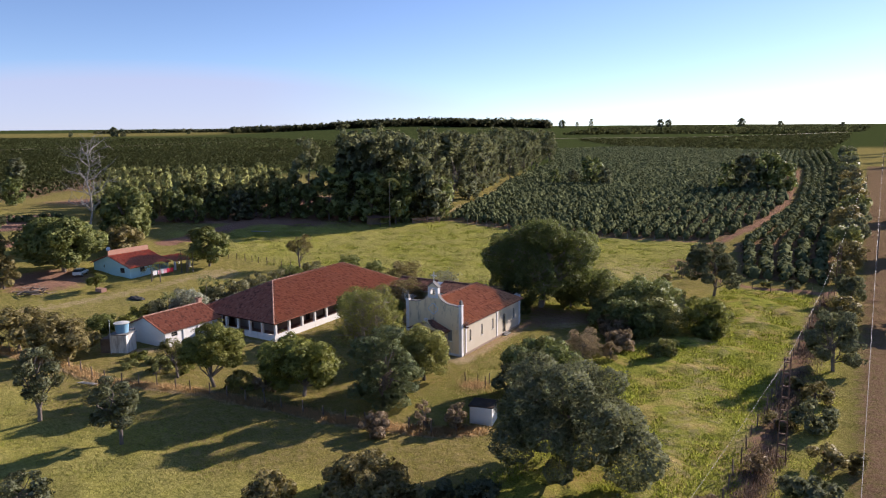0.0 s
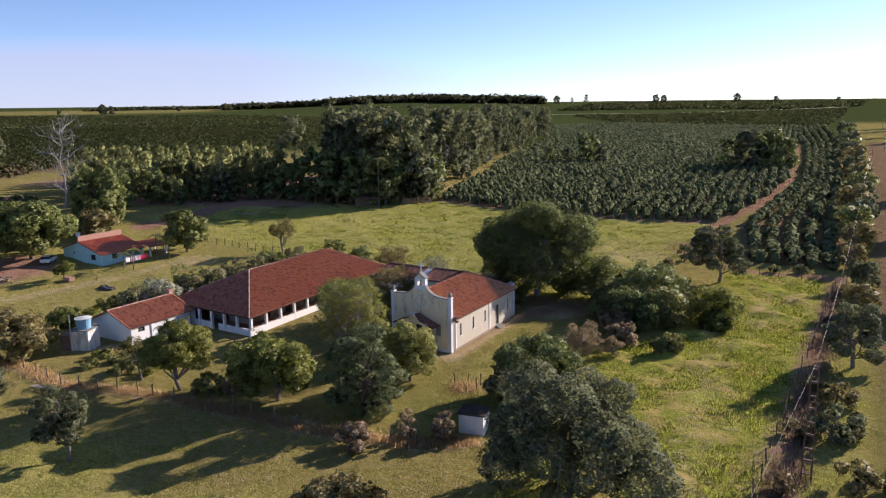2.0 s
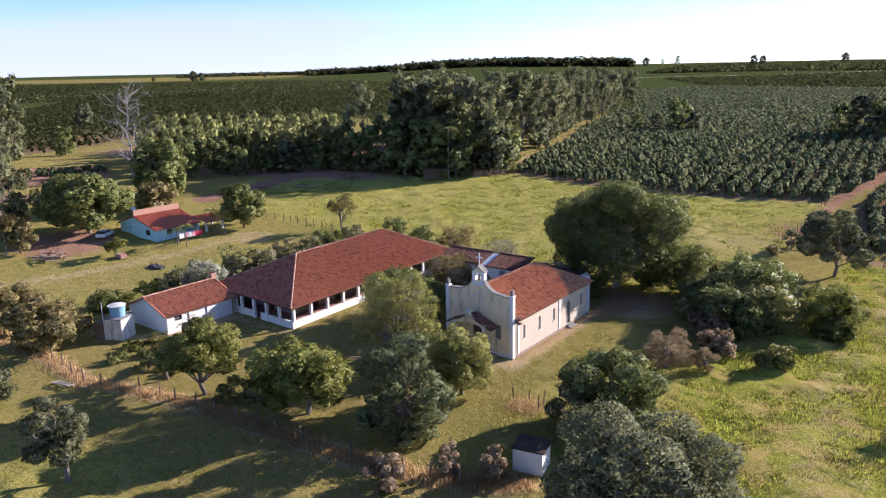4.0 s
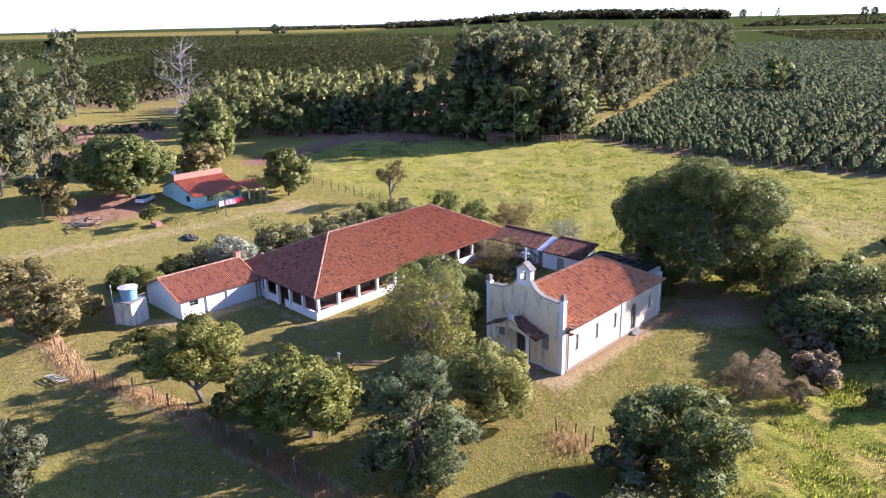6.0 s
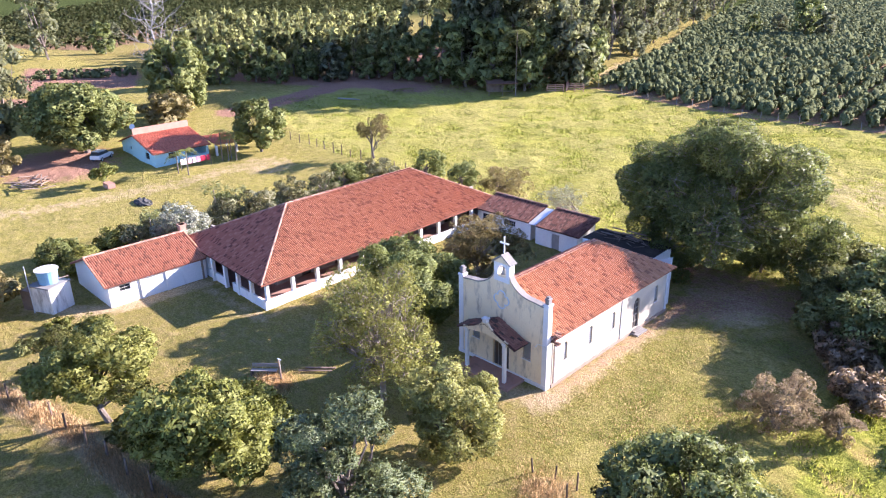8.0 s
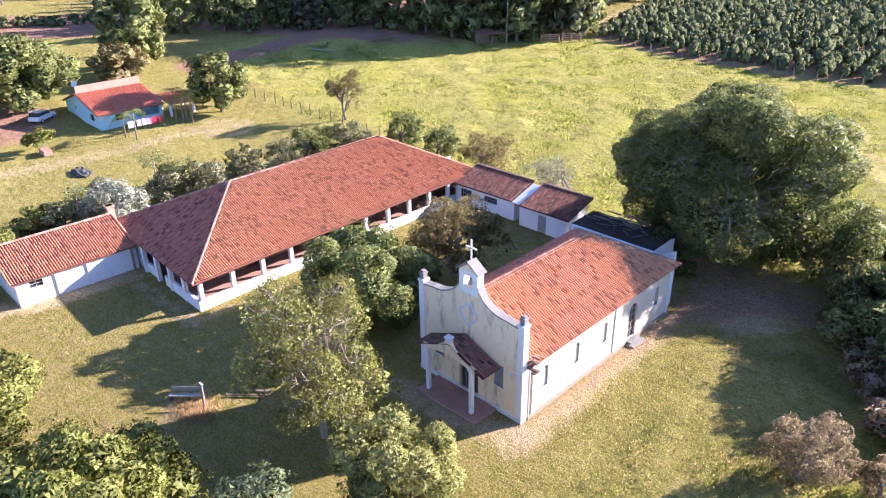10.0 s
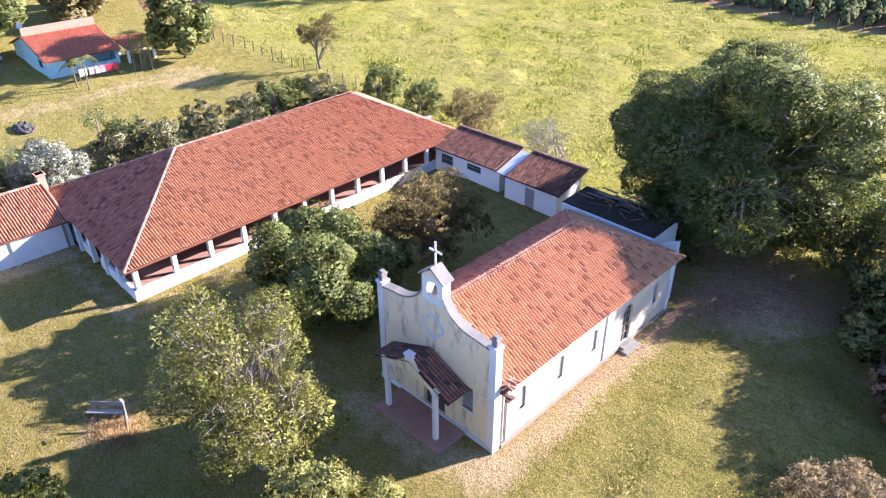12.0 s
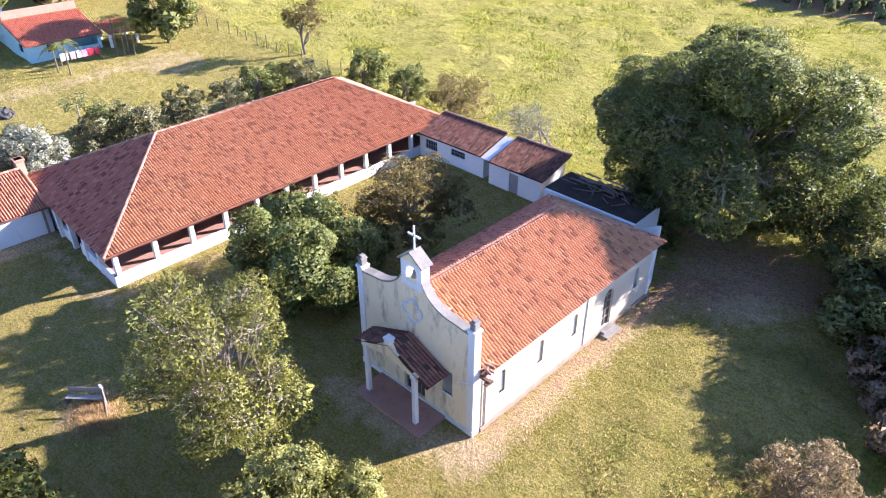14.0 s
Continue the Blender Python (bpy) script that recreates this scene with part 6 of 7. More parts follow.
for x, y, s in ((-86, 76, 0.95), (-79, 76.5, 1.0), (-73, 80, 0.95), (-68, 83, 0.9), (-63, 97, 0.8), (-92, 73, 0.7), (-66, 106, 0.75), (-106, 64, 0.6), (-112, 60, 0.55), (-75, 138, 0.7), (-80, 150, 0.6), (-118, 40, 0.6), (-126, 38, 0.5), (-110, 50, 0.5), (-104, 60, 0.6), (-108, 56, 0.5), (-100, 67, 0.5), (-96, 71, 0.6), (-115, 47, 0.62)):
    copy_thing(broad[int(abs(x * 3 + y)) % 3], scaled(x, y, s, x * 53))
for i in range(13):
    for j in range(12):
        a = np.array((-132, 36)) + (np.array((-98, 74)) - np.array((-132, 36))) * i / 12
        x, y = a + np.array((-0.76, 0.65)) * j * 5.6 + rng.normal(0, 1.1, 2)
        if j < 2 and rng.random() < 0.25:
            continue
        copy_thing(young[(i * 5 + j * 3) % 4], scaled(x, y, rng.uniform(0.62, 0.9), rng.uniform(0, 360), None, rng.uniform(0.78, 1.12)))
# trees out in the fields and on the skyline
for x, y, s in ((-57, 214, 0.9), (-50, 212, 0.6), (-66, 216, 0.5), (-73, 212, 0.5), (12, 214, 1.05), (5, 211, 1.05), (18, 218, 0.8), (-2, 214, 0.8), (-330, 120, 0.8), (-180, 40, 0.6), (-250, 70, 0.45)):
    copy_thing(broad[int(abs(x + y)) % 3], scaled(x, y, s, x * 29))
for az, d, s, pr in ((-21.4, 2500, 2.3, 0), (-20.2, 2500, 1.1, 1), (-19.1, 2500, 1.5, 1), (-13.9, 2600, 2.3, 0), (-13.3, 2600, 2.2, 0), (-8.1, 2600, 2.4, 0), (-5.5, 2600, 1.7, 0), (-1.5, 2600, 1.4, 0), (-55.9, 1700, 1.6, 0), (-55.3, 1700, 1.3, 0), (-58.7, 1900, 0.9, 0), (-50.7, 1900, 0.9, 0), (1.9, 640, 1.1, 1), (2.6, 560, 1.0, 1), (2.2, 700, 1.2, 1), (2.9, 500, 0.9, 1)):
    x, y = 43 + d * math.sin(radians(az)), -76 + d * math.cos(radians(az))
    copy_thing(grove[0] if pr else broad[0], scaled(x, y, s, az * 40))


# ---- coffee fields, far woods and grasses ----
def bushes(name, pts, w, h, per, size, leaf, label, category, seed, solid=0, foot=0.45):
    """Leafy bushes standing at many points, too many to count."""
    rng = np.random.default_rng(seed)
    n = len(pts)
    z = land(pts[:, 0], pts[:, 1])
    d = rng.normal(0, 1, (n, per, 3))
    d[..., 2] = np.abs(d[..., 2]) * 1.1 - 0.25
    d /= np.linalg.norm(d, axis=2)[..., None]
    sc = np.clip(rng.normal(1.0, 0.24, (n, 1, 1)), 0.45, 1.6)
    c = np.stack([pts[:, 0], pts[:, 1], z + h * foot], -1)[:, None]
    P = c + d * np.array((w / 2, w / 2, h * 0.55)) * sc * rng.uniform(0.75, 1.08, (n, per, 1))
    P[..., 2] = np.maximum(P[..., 2], z[:, None] + 0.1)
    V = leaf_blades(rng, P.reshape(-1, 3), d.reshape(-1, 3), size, 0.75, 0.3, 0.25)
    N = soft_normals(rng, d.reshape(-1, 3), 0.3)
    if solid:  # the bush's own mass under its sprays
        v, f = BALLS[solid]
        q = c + v * np.array((w * 0.44, w * 0.44, h * 0.5)) * sc * rng.uniform(0.55, 1.2, (n, len(v), 1))
        V = np.concatenate([V, q[:, f].reshape(-1, 3)])
        nn = (v[f][None] + rng.normal(0, 0.35, (n, len(f), 1, 3)) + np.array((0, 0, 0.45))).reshape(-1, 3)
        N = np.concatenate([N, nn / np.linalg.norm(nn, axis=1)[:, None]])
    ob = link_mesh(name, V, np.arange(len(V)).reshape(-1, 3), M[leaf], normals=N)
    return tagged(ob, label, category, kind="stuff")


def row_points(poly, along, gap, step, seed, bend=0.0, jit=0.18, lo=None):
    """Points in rows inside a field; along is the way of the rows, in degrees from +y to the left."""
    rng = np.random.default_rng(seed)
    P = np.array(poly, float)
    a = radians(along)
    u, v = np.array((-math.sin(a), math.cos(a))), np.array((math.cos(a), math.sin(a)))
    su, sv = P @ u, P @ v
    out = []
    for r in np.arange(sv.min() - 60, sv.max() + 60, gap):
        q = np.arange(su.min(), su.max(), step)
        rr = r + bend * ((q - su.min()) / 100) ** 2
        out.append(q[:, None] * u + rr[:, None] * v)
    out = np.concatenate(out) + rng.normal(0, jit, (sum(len(o) for o in out), 2))
    ok = inside(out[:, 0], out[:, 1], poly) & (rng.random(len(out)) > 0.03)
    return out[ok]


pts = row_points(MAIN_FIELD, 4, 3.2, 1.3, 1, 0.0, 0.42)
nearp = pts[pts[:, 1] < 255]
bushes("coffee_field", nearp[nearp[:, 1] < 140], 1.9, 2.5, 22, 0.4, "l_coffee", "rows of dark green coffee bushes", "coffee field", 2, 2)
bushes("coffee_field", nearp[nearp[:, 1] >= 140], 2.1, 2.4, 8, 0.5, "l_coffee", "rows of dark green coffee bushes", "coffee field", 3, 1)
farp = row_points(MAIN_FIELD, 4, 3.6, 2.4, 3, 0.0, 0.3)
bushes("coffee_field", farp[farp[:, 1] >= 255], 2.7, 2.3, 3, 0.9, "l_coffee", "far rows of dark green coffee bushes", "coffee field", 4, 1)
rows = []
for k in range(5):
    f = (k + 0.5) / 5
    yy = np.arange(69, 640, 1.1)
    xl, xr = np.interp(yy, [69, 100, 131, 181, 264, 368, 420, 640], [24, 19, 21, 25, 21, 14, 8, -14]), np.interp(yy, [69, 143, 250, 375, 420, 640], [39, 37.5, 34.5, 31, 29, 16])
    rows.append(np.stack([xl + (xr - xl) * f, yy], -1))
er = np.concatenate(rows) + np.random.default_rng(6).normal(0, 0.2, (len(yy) * 5, 2))
bushes("coffee_field", er, 2.5, 2.3, 12, 0.6, "l_coffee", "long rows of coffee bushes beside the track", "coffee field", 5, 1)
garden = np.concatenate([np.array(a) + (np.array(b) - np.array(a)) * np.linspace(0, 1, 13)[:, None] for a, b in (((-153.5, 15.0), (-143.0, 32.0)), ((-149.0, 13.0), (-139.0, 30.0)))])
bushes("garden_row", garden + np.random.default_rng(66).normal(0, 0.3, garden.shape), 2.0, 1.5, 26, 0.42, "l_coffee", "short rows of small bushes on red earth", "garden", 67, 2)
wp = row_points(WEST_FIELD, -52, 6.5, 3.6, 7, 0.0, 0.35)
wp = wp[np.hypot(wp[:, 0], wp[:, 1]) < 760]
bushes("coffee_field", wp, 3.0, 2.4, 10, 1.3, "l_coffee", "distant coffee rows on the rising land", "coffee field", 8)
west2 = [(-255, 560), (-235, 330), (-500, 150), (-650, 60), (-1400, 250), (-1750, 650), (-900, 900)]
wq = row_points(west2, -52, 13, 7.5, 17, 0.0, 0.7)
wq = wq[np.hypot(wq[:, 0], wq[:, 1]) >= 700]
bushes("coffee_field", wq, 7.0, 2.6, 7, 2.0, "l_coffee", "distant coffee rows on the rising land", "coffee field", 18)
fp = row_points(FAR_FIELD, 4, 7, 5.0, 9, 0.0, 0.5)
bushes("coffee_field", fp, 5.0, 2.6, 6, 2.6, "l_coffee", "distant coffee field", "coffee field", 10)

rng = np.random.default_rng(12)


def scatter(poly, n, seed, keep=None):
    rng = np.random.default_rng(seed)
    P = np.array(poly)
    p = rng.uniform(P.min(0), P.max(0), (n, 2))
    ok = inside(p[:, 0], p[:, 1], poly)
    patch = np.sin(p[:, 0] * 0.45 + 1.7 * np.sin(p[:, 1] * 0.21)) * np.sin(p[:, 1] * 0.5 + 1.3 * np.sin(p[:, 0] * 0.27)) + rng.normal(0, 0.6, n)
    ok &= patch > -0.9
    ok &= ~((p[:, 0] > -46.5) & (p[:, 0] < -26) & (p[:, 1] > -8) & (p[:, 1] < 27)) & ~((p[:, 0] > -10) & (p[:, 0] < 1.5) & (p[:, 1] > -2.6) & (p[:, 1] < 25)) & ~((p[:, 0] > -46) & (p[:, 0] < -37) & (p[:, 1] > -17) & (p[:, 1] < 0))
    return p[ok]


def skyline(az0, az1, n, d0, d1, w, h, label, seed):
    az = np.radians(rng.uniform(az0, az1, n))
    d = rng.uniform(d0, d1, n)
    # grey-green leaf puts the haze of distance into the woods' colour
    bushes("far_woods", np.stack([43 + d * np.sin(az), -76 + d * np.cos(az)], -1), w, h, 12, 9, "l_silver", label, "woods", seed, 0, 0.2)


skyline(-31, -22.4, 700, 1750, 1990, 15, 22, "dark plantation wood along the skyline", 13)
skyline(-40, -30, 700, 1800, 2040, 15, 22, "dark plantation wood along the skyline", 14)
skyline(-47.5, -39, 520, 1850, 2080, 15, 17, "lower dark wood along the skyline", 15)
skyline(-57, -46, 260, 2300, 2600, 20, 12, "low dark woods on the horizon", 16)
fp = scatter([(-470, 1250), (-90, 1520), (30, 1760), (60, 3300), (-900, 3300)], 14000, 41)
bushes("coffee_field", fp, 17.0, 3.0, 6, 7.0, "l_coffee", "far dark coffee field on the skyline", "coffee field", 42)


def stalks(name, pts, h, w, blades, leaf, label, category, seed):
    """Tall thin upright stalks that lean each their own way."""
    rng = np.random.default_rng(seed)
    n = len(pts)
    a = rng.uniform(0, 6.283, (n, blades))
    side = np.stack([np.cos(a), np.sin(a), 0 * a], -1) * w
    c = np.stack([pts[:, 0], pts[:, 1], land(pts[:, 0], pts[:, 1]) - 0.05], -1)[:, None] + rng.normal(0, 0.38, (n, blades, 3)) * np.array((1, 1, 0))
    top = rng.normal(0, 0.3 * h, (n, blades, 3)) * np.array((1, 1, 0)) + np.array((0, 0, h)) * rng.uniform(0.5, 1.25, (n, blades, 1))
    V = np.stack([c - side, c + side, c + top], 2).reshape(-1, 3)
    N = np.repeat(rng.normal(0, 0.3, (n * blades, 3)) + np.array((0.1, 0.3, 1.0)), 3, axis=0)
    ob = link_mesh(name, V, np.arange(len(V)).reshape(-1, 3), M[leaf], normals=N / np.linalg.norm(N, axis=1)[:, None])
    return tagged(ob, label, category, kind="stuff")


PASTURE_N = [(-100, 40), (-72, 30), (-46, 29), (-26, 28), (8, 30), (13, 40), (13, 97), (0, 95), (-25, 92), (-60, 94), (-80, 82)]
PASTURE_E = [(18, -42), (36, -42), (37, 60), (22, 58), (23, 32), (20.5, 18), (17, 15), (14.5, 11), (15, 0), (18, -10)]
stalks("pasture_grass", scatter(PASTURE_E, 12000, 22), 0.28, 0.04, 7, "l_grass", "lush knee-high grass in the rough pasture", "grass", 23)
stalks("pasture_grass", scatter([(38.6, -45), (42.4, -45), (42.4, 62), (39.6, 62)], 1800, 24), 0.24, 0.022, 6, "l_grass", "lush knee-high grass by the power line", "grass", 25)
stalks("rough_grass", scatter([(-40, -62), (18, -62), (20, -26), (-40, -31)], 8000, 26), 0.18, 0.02, 5, "l_grass", "rough grass in the foreground", "grass", 27)
stalks("lawn_grass", scatter([(-36, -24), (10, -22), (14, 16), (2, 24), (2, -2), (-26, -8)], 15000, 3), 0.12, 0.014, 5, "l_lawn", "patchy mown grass round the chapel", "grass", 17)
stalks("lawn_grass", scatter([(1.2, -17), (13, -17), (14, 17), (2, 24), (1.2, 10)], 15000, 51), 0.11, 0.018, 7, "l_lawn", "tufted green grass along the chapel", "grass", 52)
stalks("pasture_grass", scatter(PASTURE_N, 20000, 53), 0.24, 0.04, 6, "l_grass", "tussocks in the sunny pasture", "grass", 54)
rng = np.random.default_rng(55)
clumps = scatter(PASTURE_N, 2600, 56)
stalks("pasture_tussocks", np.repeat(clumps, 3, axis=0) + rng.normal(0, 0.22, (3 * len(clumps), 2)), 0.36, 0.03, 9, "l_lawn", "coarse darker tussocks in the sunny pasture", "grass", 57)
rng = np.random.default_rng(19)
ln = []
for (ax, ay), (bx, by) in zip(NEAR_FENCE[:-1], NEAR_FENCE[1:]):
    n = int(math.hypot(bx - ax, by - ay) * 100)
    f = rng.random(n)
    gapn = np.sin((ax + (bx - ax) * f) * 0.8) > -0.93
    q = np.stack([ax + (bx - ax) * f, ay + (by - ay) * f], -1) + rng.normal(0, 0.36, (n, 2))
    ln.append(q[gapn])
stalks("dry_grass", np.concatenate(ln), 0.42, 0.016, 10, "l_straw", "tall dry straw along the old fence", "dry grass", 20)
stalks("dry_grass", np.concatenate([rng.normal(0, 0.8, (160, 2)) + (6.4, -8.5), rng.normal(0, (0.65, 0.45), (230, 2)) + (-15.4, -13.0)]), 0.42, 0.009, 22, "l_straw", "fine golden straw tufts on the lawn", "dry grass", 47)
bf = rng.random(1500)
stalks("dead_brush", np.stack([36.9 + 2.6 * bf, -42 + 100 * bf], -1) + rng.normal(0, 0.75, (1500, 2)), 0.65, 0.025, 8, "l_brush", "tangled dead brown brush along the fence", "brush", 28)


def strip(label, pts, width):
    """A bare track laid over the land."""
    V = []
    for (ax, ay), (bx, by) in zip(pts[:-1], pts[1:]):
        for f in np.arange(0, 1.0, 0.05):
            x, y = ax + (bx - ax) * f, ay + (by - ay) * f
            L = math.hypot(bx - ax, by - ay)
            nx, ny = -(by - ay) / L * width / 2, (bx - ax) / L * width / 2
            V += [(x - nx, y - ny, down(x - nx, y - ny) + 1.6), (x + nx, y + ny, down(x + nx, y + ny) + 1.6)]
    F = [(2 * i, 2 * i + 2, 2 * i + 3, 2 * i + 1) for i in range(len(V) // 2 - 1)]
    return tagged(link_mesh("field_track", V, F, M["track"]), label, "track", kind="structure")


strip("pale bare track across the far coffee field", [(-830, 250), (-801, 455), (-790, 600), (-782, 760)], 8)
strip("pale bare track beyond the coffee field", [(-425, 960), (-216, 1081), (-84, 1438), (14, 1667)], 9)
stalks("dry_tufts", scatter([(1.5, -10), (8, -16), (13, -6), (13.5, 10), (4, 15), (1.8, 3)], 900, 33), 0.16, 0.014, 26, "l_straw", "small dry tufts dotted over the lawn", "grass", 34)


# ---- blue house and its yard ----
BZ = 1.95
blue = thing("blue_house", (0, 0, 0), "small aqua-painted house with a bright red tile roof", "house")
bx0, bx1, bm_x, by0, by1 = -88.0, -76.5, -82.8, 5.9, 14.6
part("front_wall", wall(bmesh.new(), (bx1, by0), (bx1, by1), BZ - 0.3, BZ + 2.25, 0.2, [(5.0, 8.3, BZ + 0.9, BZ + 2.1), (2.2, 3.3, BZ + 1.0, BZ + 1.9)]), M["aqua"], blue)
part("rear_wall", wall(bmesh.new(), (bx0, by1), (bx0, by0), BZ - 0.3, BZ + 2.4, 0.2), M["aqua"], blue)
for y, hole in ((by0, True), (by1 - 0.2, False)):
    bm = bmesh.new()
    cuts = [bx0, -84.9, -84.4, bm_x, -79.6, -78.2, bx1 - 0.2] if hole else [bx0, bm_x, bx1 - 0.2]
    zt = lambda x: float(np.interp(x, [bx0, bm_x, bx1], [BZ + 2.4, BZ + 4.0, BZ + 2.25]))
    for a, b in zip(cuts[:-1], cuts[1:]):
        opening = hole and (a, b) in ((-84.9, -84.4), (-79.6, -78.2))
        z0, z1 = (BZ + 1.6, BZ + 2.1) if a < -83 else (BZ + 0.95, BZ + 1.95)
        if opening:
            prism(bm, [(a, BZ - 0.3), (b, BZ - 0.3), (b, z0), (a, z0)], 1, y, y + 0.2)
            prism(bm, [(a, z1), (b, z1), (b, zt(b)), (a, zt(a))], 1, y, y + 0.2)
        else:
            prism(bm, [(a, BZ - 0.3), (b, BZ - 0.3), (b, zt(b)), (a, zt(a))], 1, y + 0.002, y + 0.198)
    bmesh.ops.remove_doubles(bm, verts=bm.verts, dist=0.003)
    part("gable_wall", bm, M["aqua"], blue)
part("window", boxes((-79.6, -78.2, by0 + 0.1, by0 + 0.14, BZ + 0.95, BZ + 1.95), (-78.93, -78.87, by0 + 0.06, by0 + 0.1, BZ + 0.95, BZ + 1.95)), M["glass"], blue)
part("window", boxes((-84.9, -84.4, by0 + 0.1, by0 + 0.14, BZ + 1.6, BZ + 2.1)), M["glass"], blue)
part("window", boxes((bx1 - 0.14, bx1 - 0.1, by0 + 2.2, by0 + 3.3, BZ + 1.0, BZ + 1.9)), M["glass"], blue)
part("porch_back", boxes((bx1 - 2.2, bx1 - 2.1, by0 + 4.5, by1 - 0.3, BZ - 0.2, BZ + 2.3)), M["aqua"], blue)
slE = ((bx1 + 0.5, by0 - 0.4, BZ + 2.15), (bx1 + 0.5, by1 + 0.3, BZ + 2.15), (bm_x, by1 + 0.3, BZ + 4.1), (bm_x, by0 - 0.4, BZ + 4.1))
slW = ((bx0 - 0.4, by1 + 0.3, BZ + 2.35), (bx0 - 0.4, by0 - 0.4, BZ + 2.35), (bm_x - 0.25, by0 - 0.4, BZ + 4.1), (bm_x - 0.25, by1 + 0.3, BZ + 4.1))
bm = bmesh.new()
slab(bm, slE, 0.1)
slab(bm, slW, 0.1)
part("roof_deck", bm, M["deck"], blue)
tile_roof(blue, [slE, slW], M["tilenew"])
part("brick_parapet", boxes((bm_x - 0.25, bm_x - 0.02, by0 - 0.1, by1 + 0.2, BZ + 3.9, BZ + 5.05)), M["brick"], blue, "bare pinkish brick parapet above the ridge")
part("satellite_dish", tubes(((bm_x - 0.3, by0 + 0.3, BZ + 4.9), (bm_x - 0.1, by0 + 0.1, BZ + 5.3), 0.04, 0.03), ((bm_x - 0.1, by0 + 0.1, BZ + 5.3), (bm_x + 0.05, by0 - 0.05, BZ + 5.42), 0.08, 0.42, 14)), M["iron"], blue)
can = thing("carport", (0, 0, 0), "small open shelter with whitewashed posts and tile roof", "shelter")
for x, y in ((-75.5, 15.4), (-75.0, 18.6), (-79.0, 15.6), (-78.6, 18.8)):
    part("post", boxes((x - 0.15, x + 0.15, y - 0.15, y + 0.15, BZ - 0.1, BZ + 2.2)), M["white"], can)
sc_ = ((-74.6, 15.0, BZ + 2.2), (-74.2, 19.1, BZ + 2.2), (-79.2, 19.3, BZ + 2.8), (-79.4, 15.2, BZ + 2.8))
part("roof_deck", slab(bmesh.new(), sc_, 0.1), M["deck"], can)
tile_roof(can, [sc_], M["tilenew"])

line = thing("clothes_line", on(-72.6, 10.2), "clothes line with white, pink and red washing", "washing line")
part("line_post", tubes(((0, -2.2, -0.1), (0, -2.2, 1.7), 0.05, 0.05)), M["wood"], line)
part("line_post", tubes(((0, 2.6, -0.1), (0, 2.6, 1.7), 0.05, 0.05)), M["wood"], line)
part("line", tubes(((0, -2.2, 1.6), (0, 2.6, 1.6), 0.012, 0.012)), M["wire"], line)
rng = np.random.default_rng(31)
for k, (y, w, mt) in enumerate(((-1.7, 0.9, "cloth"), (-0.7, 0.6, "pinkcloth"), (0.0, 0.5, "cloth"), (0.6, 0.7, "pinkcloth"), (1.4, 0.8, "red"), (2.2, 0.5, "red"))):
    bm = bmesh.new()
    n = 6
    rowsv = [[bm.verts.new((0.04 * math.sin(i * 1.9 + k) * (1 - z / 1.6) + 0.01, y + w * (i / n - 0.5), z)) for i in range(n + 1)] for z in (1.6, 1.2, 0.75)]
    for a, b in zip(rowsv[:-1], rowsv[1:]):
        for i in range(n):
            bm.faces.new((a[i], a[i + 1], b[i + 1], b[i]))
    part("garment", bm, M[mt], line)


def car(at, turn):
    ob = thing("car", at, "white parked hatchback in the tree's shade", "car", turn=turn)
    bm = bmesh.new()
    prof = [(-1.9, 0.35), (1.95, 0.35), (2.0, 0.65), (1.85, 0.85), (0.95, 0.95), (-1.85, 0.98), (-1.98, 0.7)]
    prism(bm, prof, 1, -0.8, 0.8)
    bmesh.ops.bevel(bm, geom=bm.edges[:], offset=0.06, segments=2, affect="EDGES")
    part("body", bm, M["carpaint"], ob)
    bm = bmesh.new()
    prism(bm, [(0.9, 0.94), (0.35, 1.42), (-1.45, 1.45), (-1.8, 0.97)], 1, -0.7, 0.7)
    part("cabin", bm, M["glass"], ob)
    bm = bmesh.new()
    prism(bm, [(0.35, 1.42), (-1.45, 1.45), (-1.4, 1.49), (0.3, 1.47)], 1, -0.68, 0.68)
    part("roof_panel", bm, M["carpaint"], ob)
    for x in (-1.25, 1.25):
        for y in (-0.82, 0.62):
            w = part("wheel", tubes(((x, y, 0.3), (x, y + 0.2, 0.3), 0.3, 0.3, 14)), M["tyre"], ob)
            part("hub", tubes(((x, y - 0.01, 0.3), (x, y + 0.21, 0.3), 0.17, 0.17, 10)), M["iron"], w)


car(on(-86.0, 1.8), 128)


# ---- fences, gate and poles ----
def fence(label, pts, gap, h, material, wires=3, seed=0, r=0.06, group=""):
    rng = np.random.default_rng(seed)
    f = thing("wire_fence", (0, 0, 0), label, "fence")
    tops = []
    for (ax, ay), (bx, by) in zip(pts[:-1], pts[1:]):
        n = max(1, round(math.hypot(bx - ax, by - ay) / gap))
        for k in range(n):
            x, y = ax + (bx - ax) * k / n + rng.normal(0, 0.1), ay + (by - ay) * k / n + rng.normal(0, 0.1)
            z, hh, lx, ly = down(x, y), h * rng.uniform(0.85, 1.15), rng.normal(0, 0.06), rng.normal(0, 0.06)
            part("post", tubes(((x, y, z - 0.3), (x + lx, y + ly, z + hh), r * rng.uniform(0.8, 1.3), r * 0.85, 6)), M[material], f)
            tops.append((x, y, z))
    for w in range(wires):
        bm = bmesh.new()
        zz = h * (0.3 + 0.25 * w)
        for a, b in zip(tops[:-1], tops[1:]):
            tube(bm, (a[0], a[1], a[2] + zz), (b[0], b[1], b[2] + zz), 0.0045, 0.0045, 3)
        part("wire", bm, M["metal"], f)
    return f


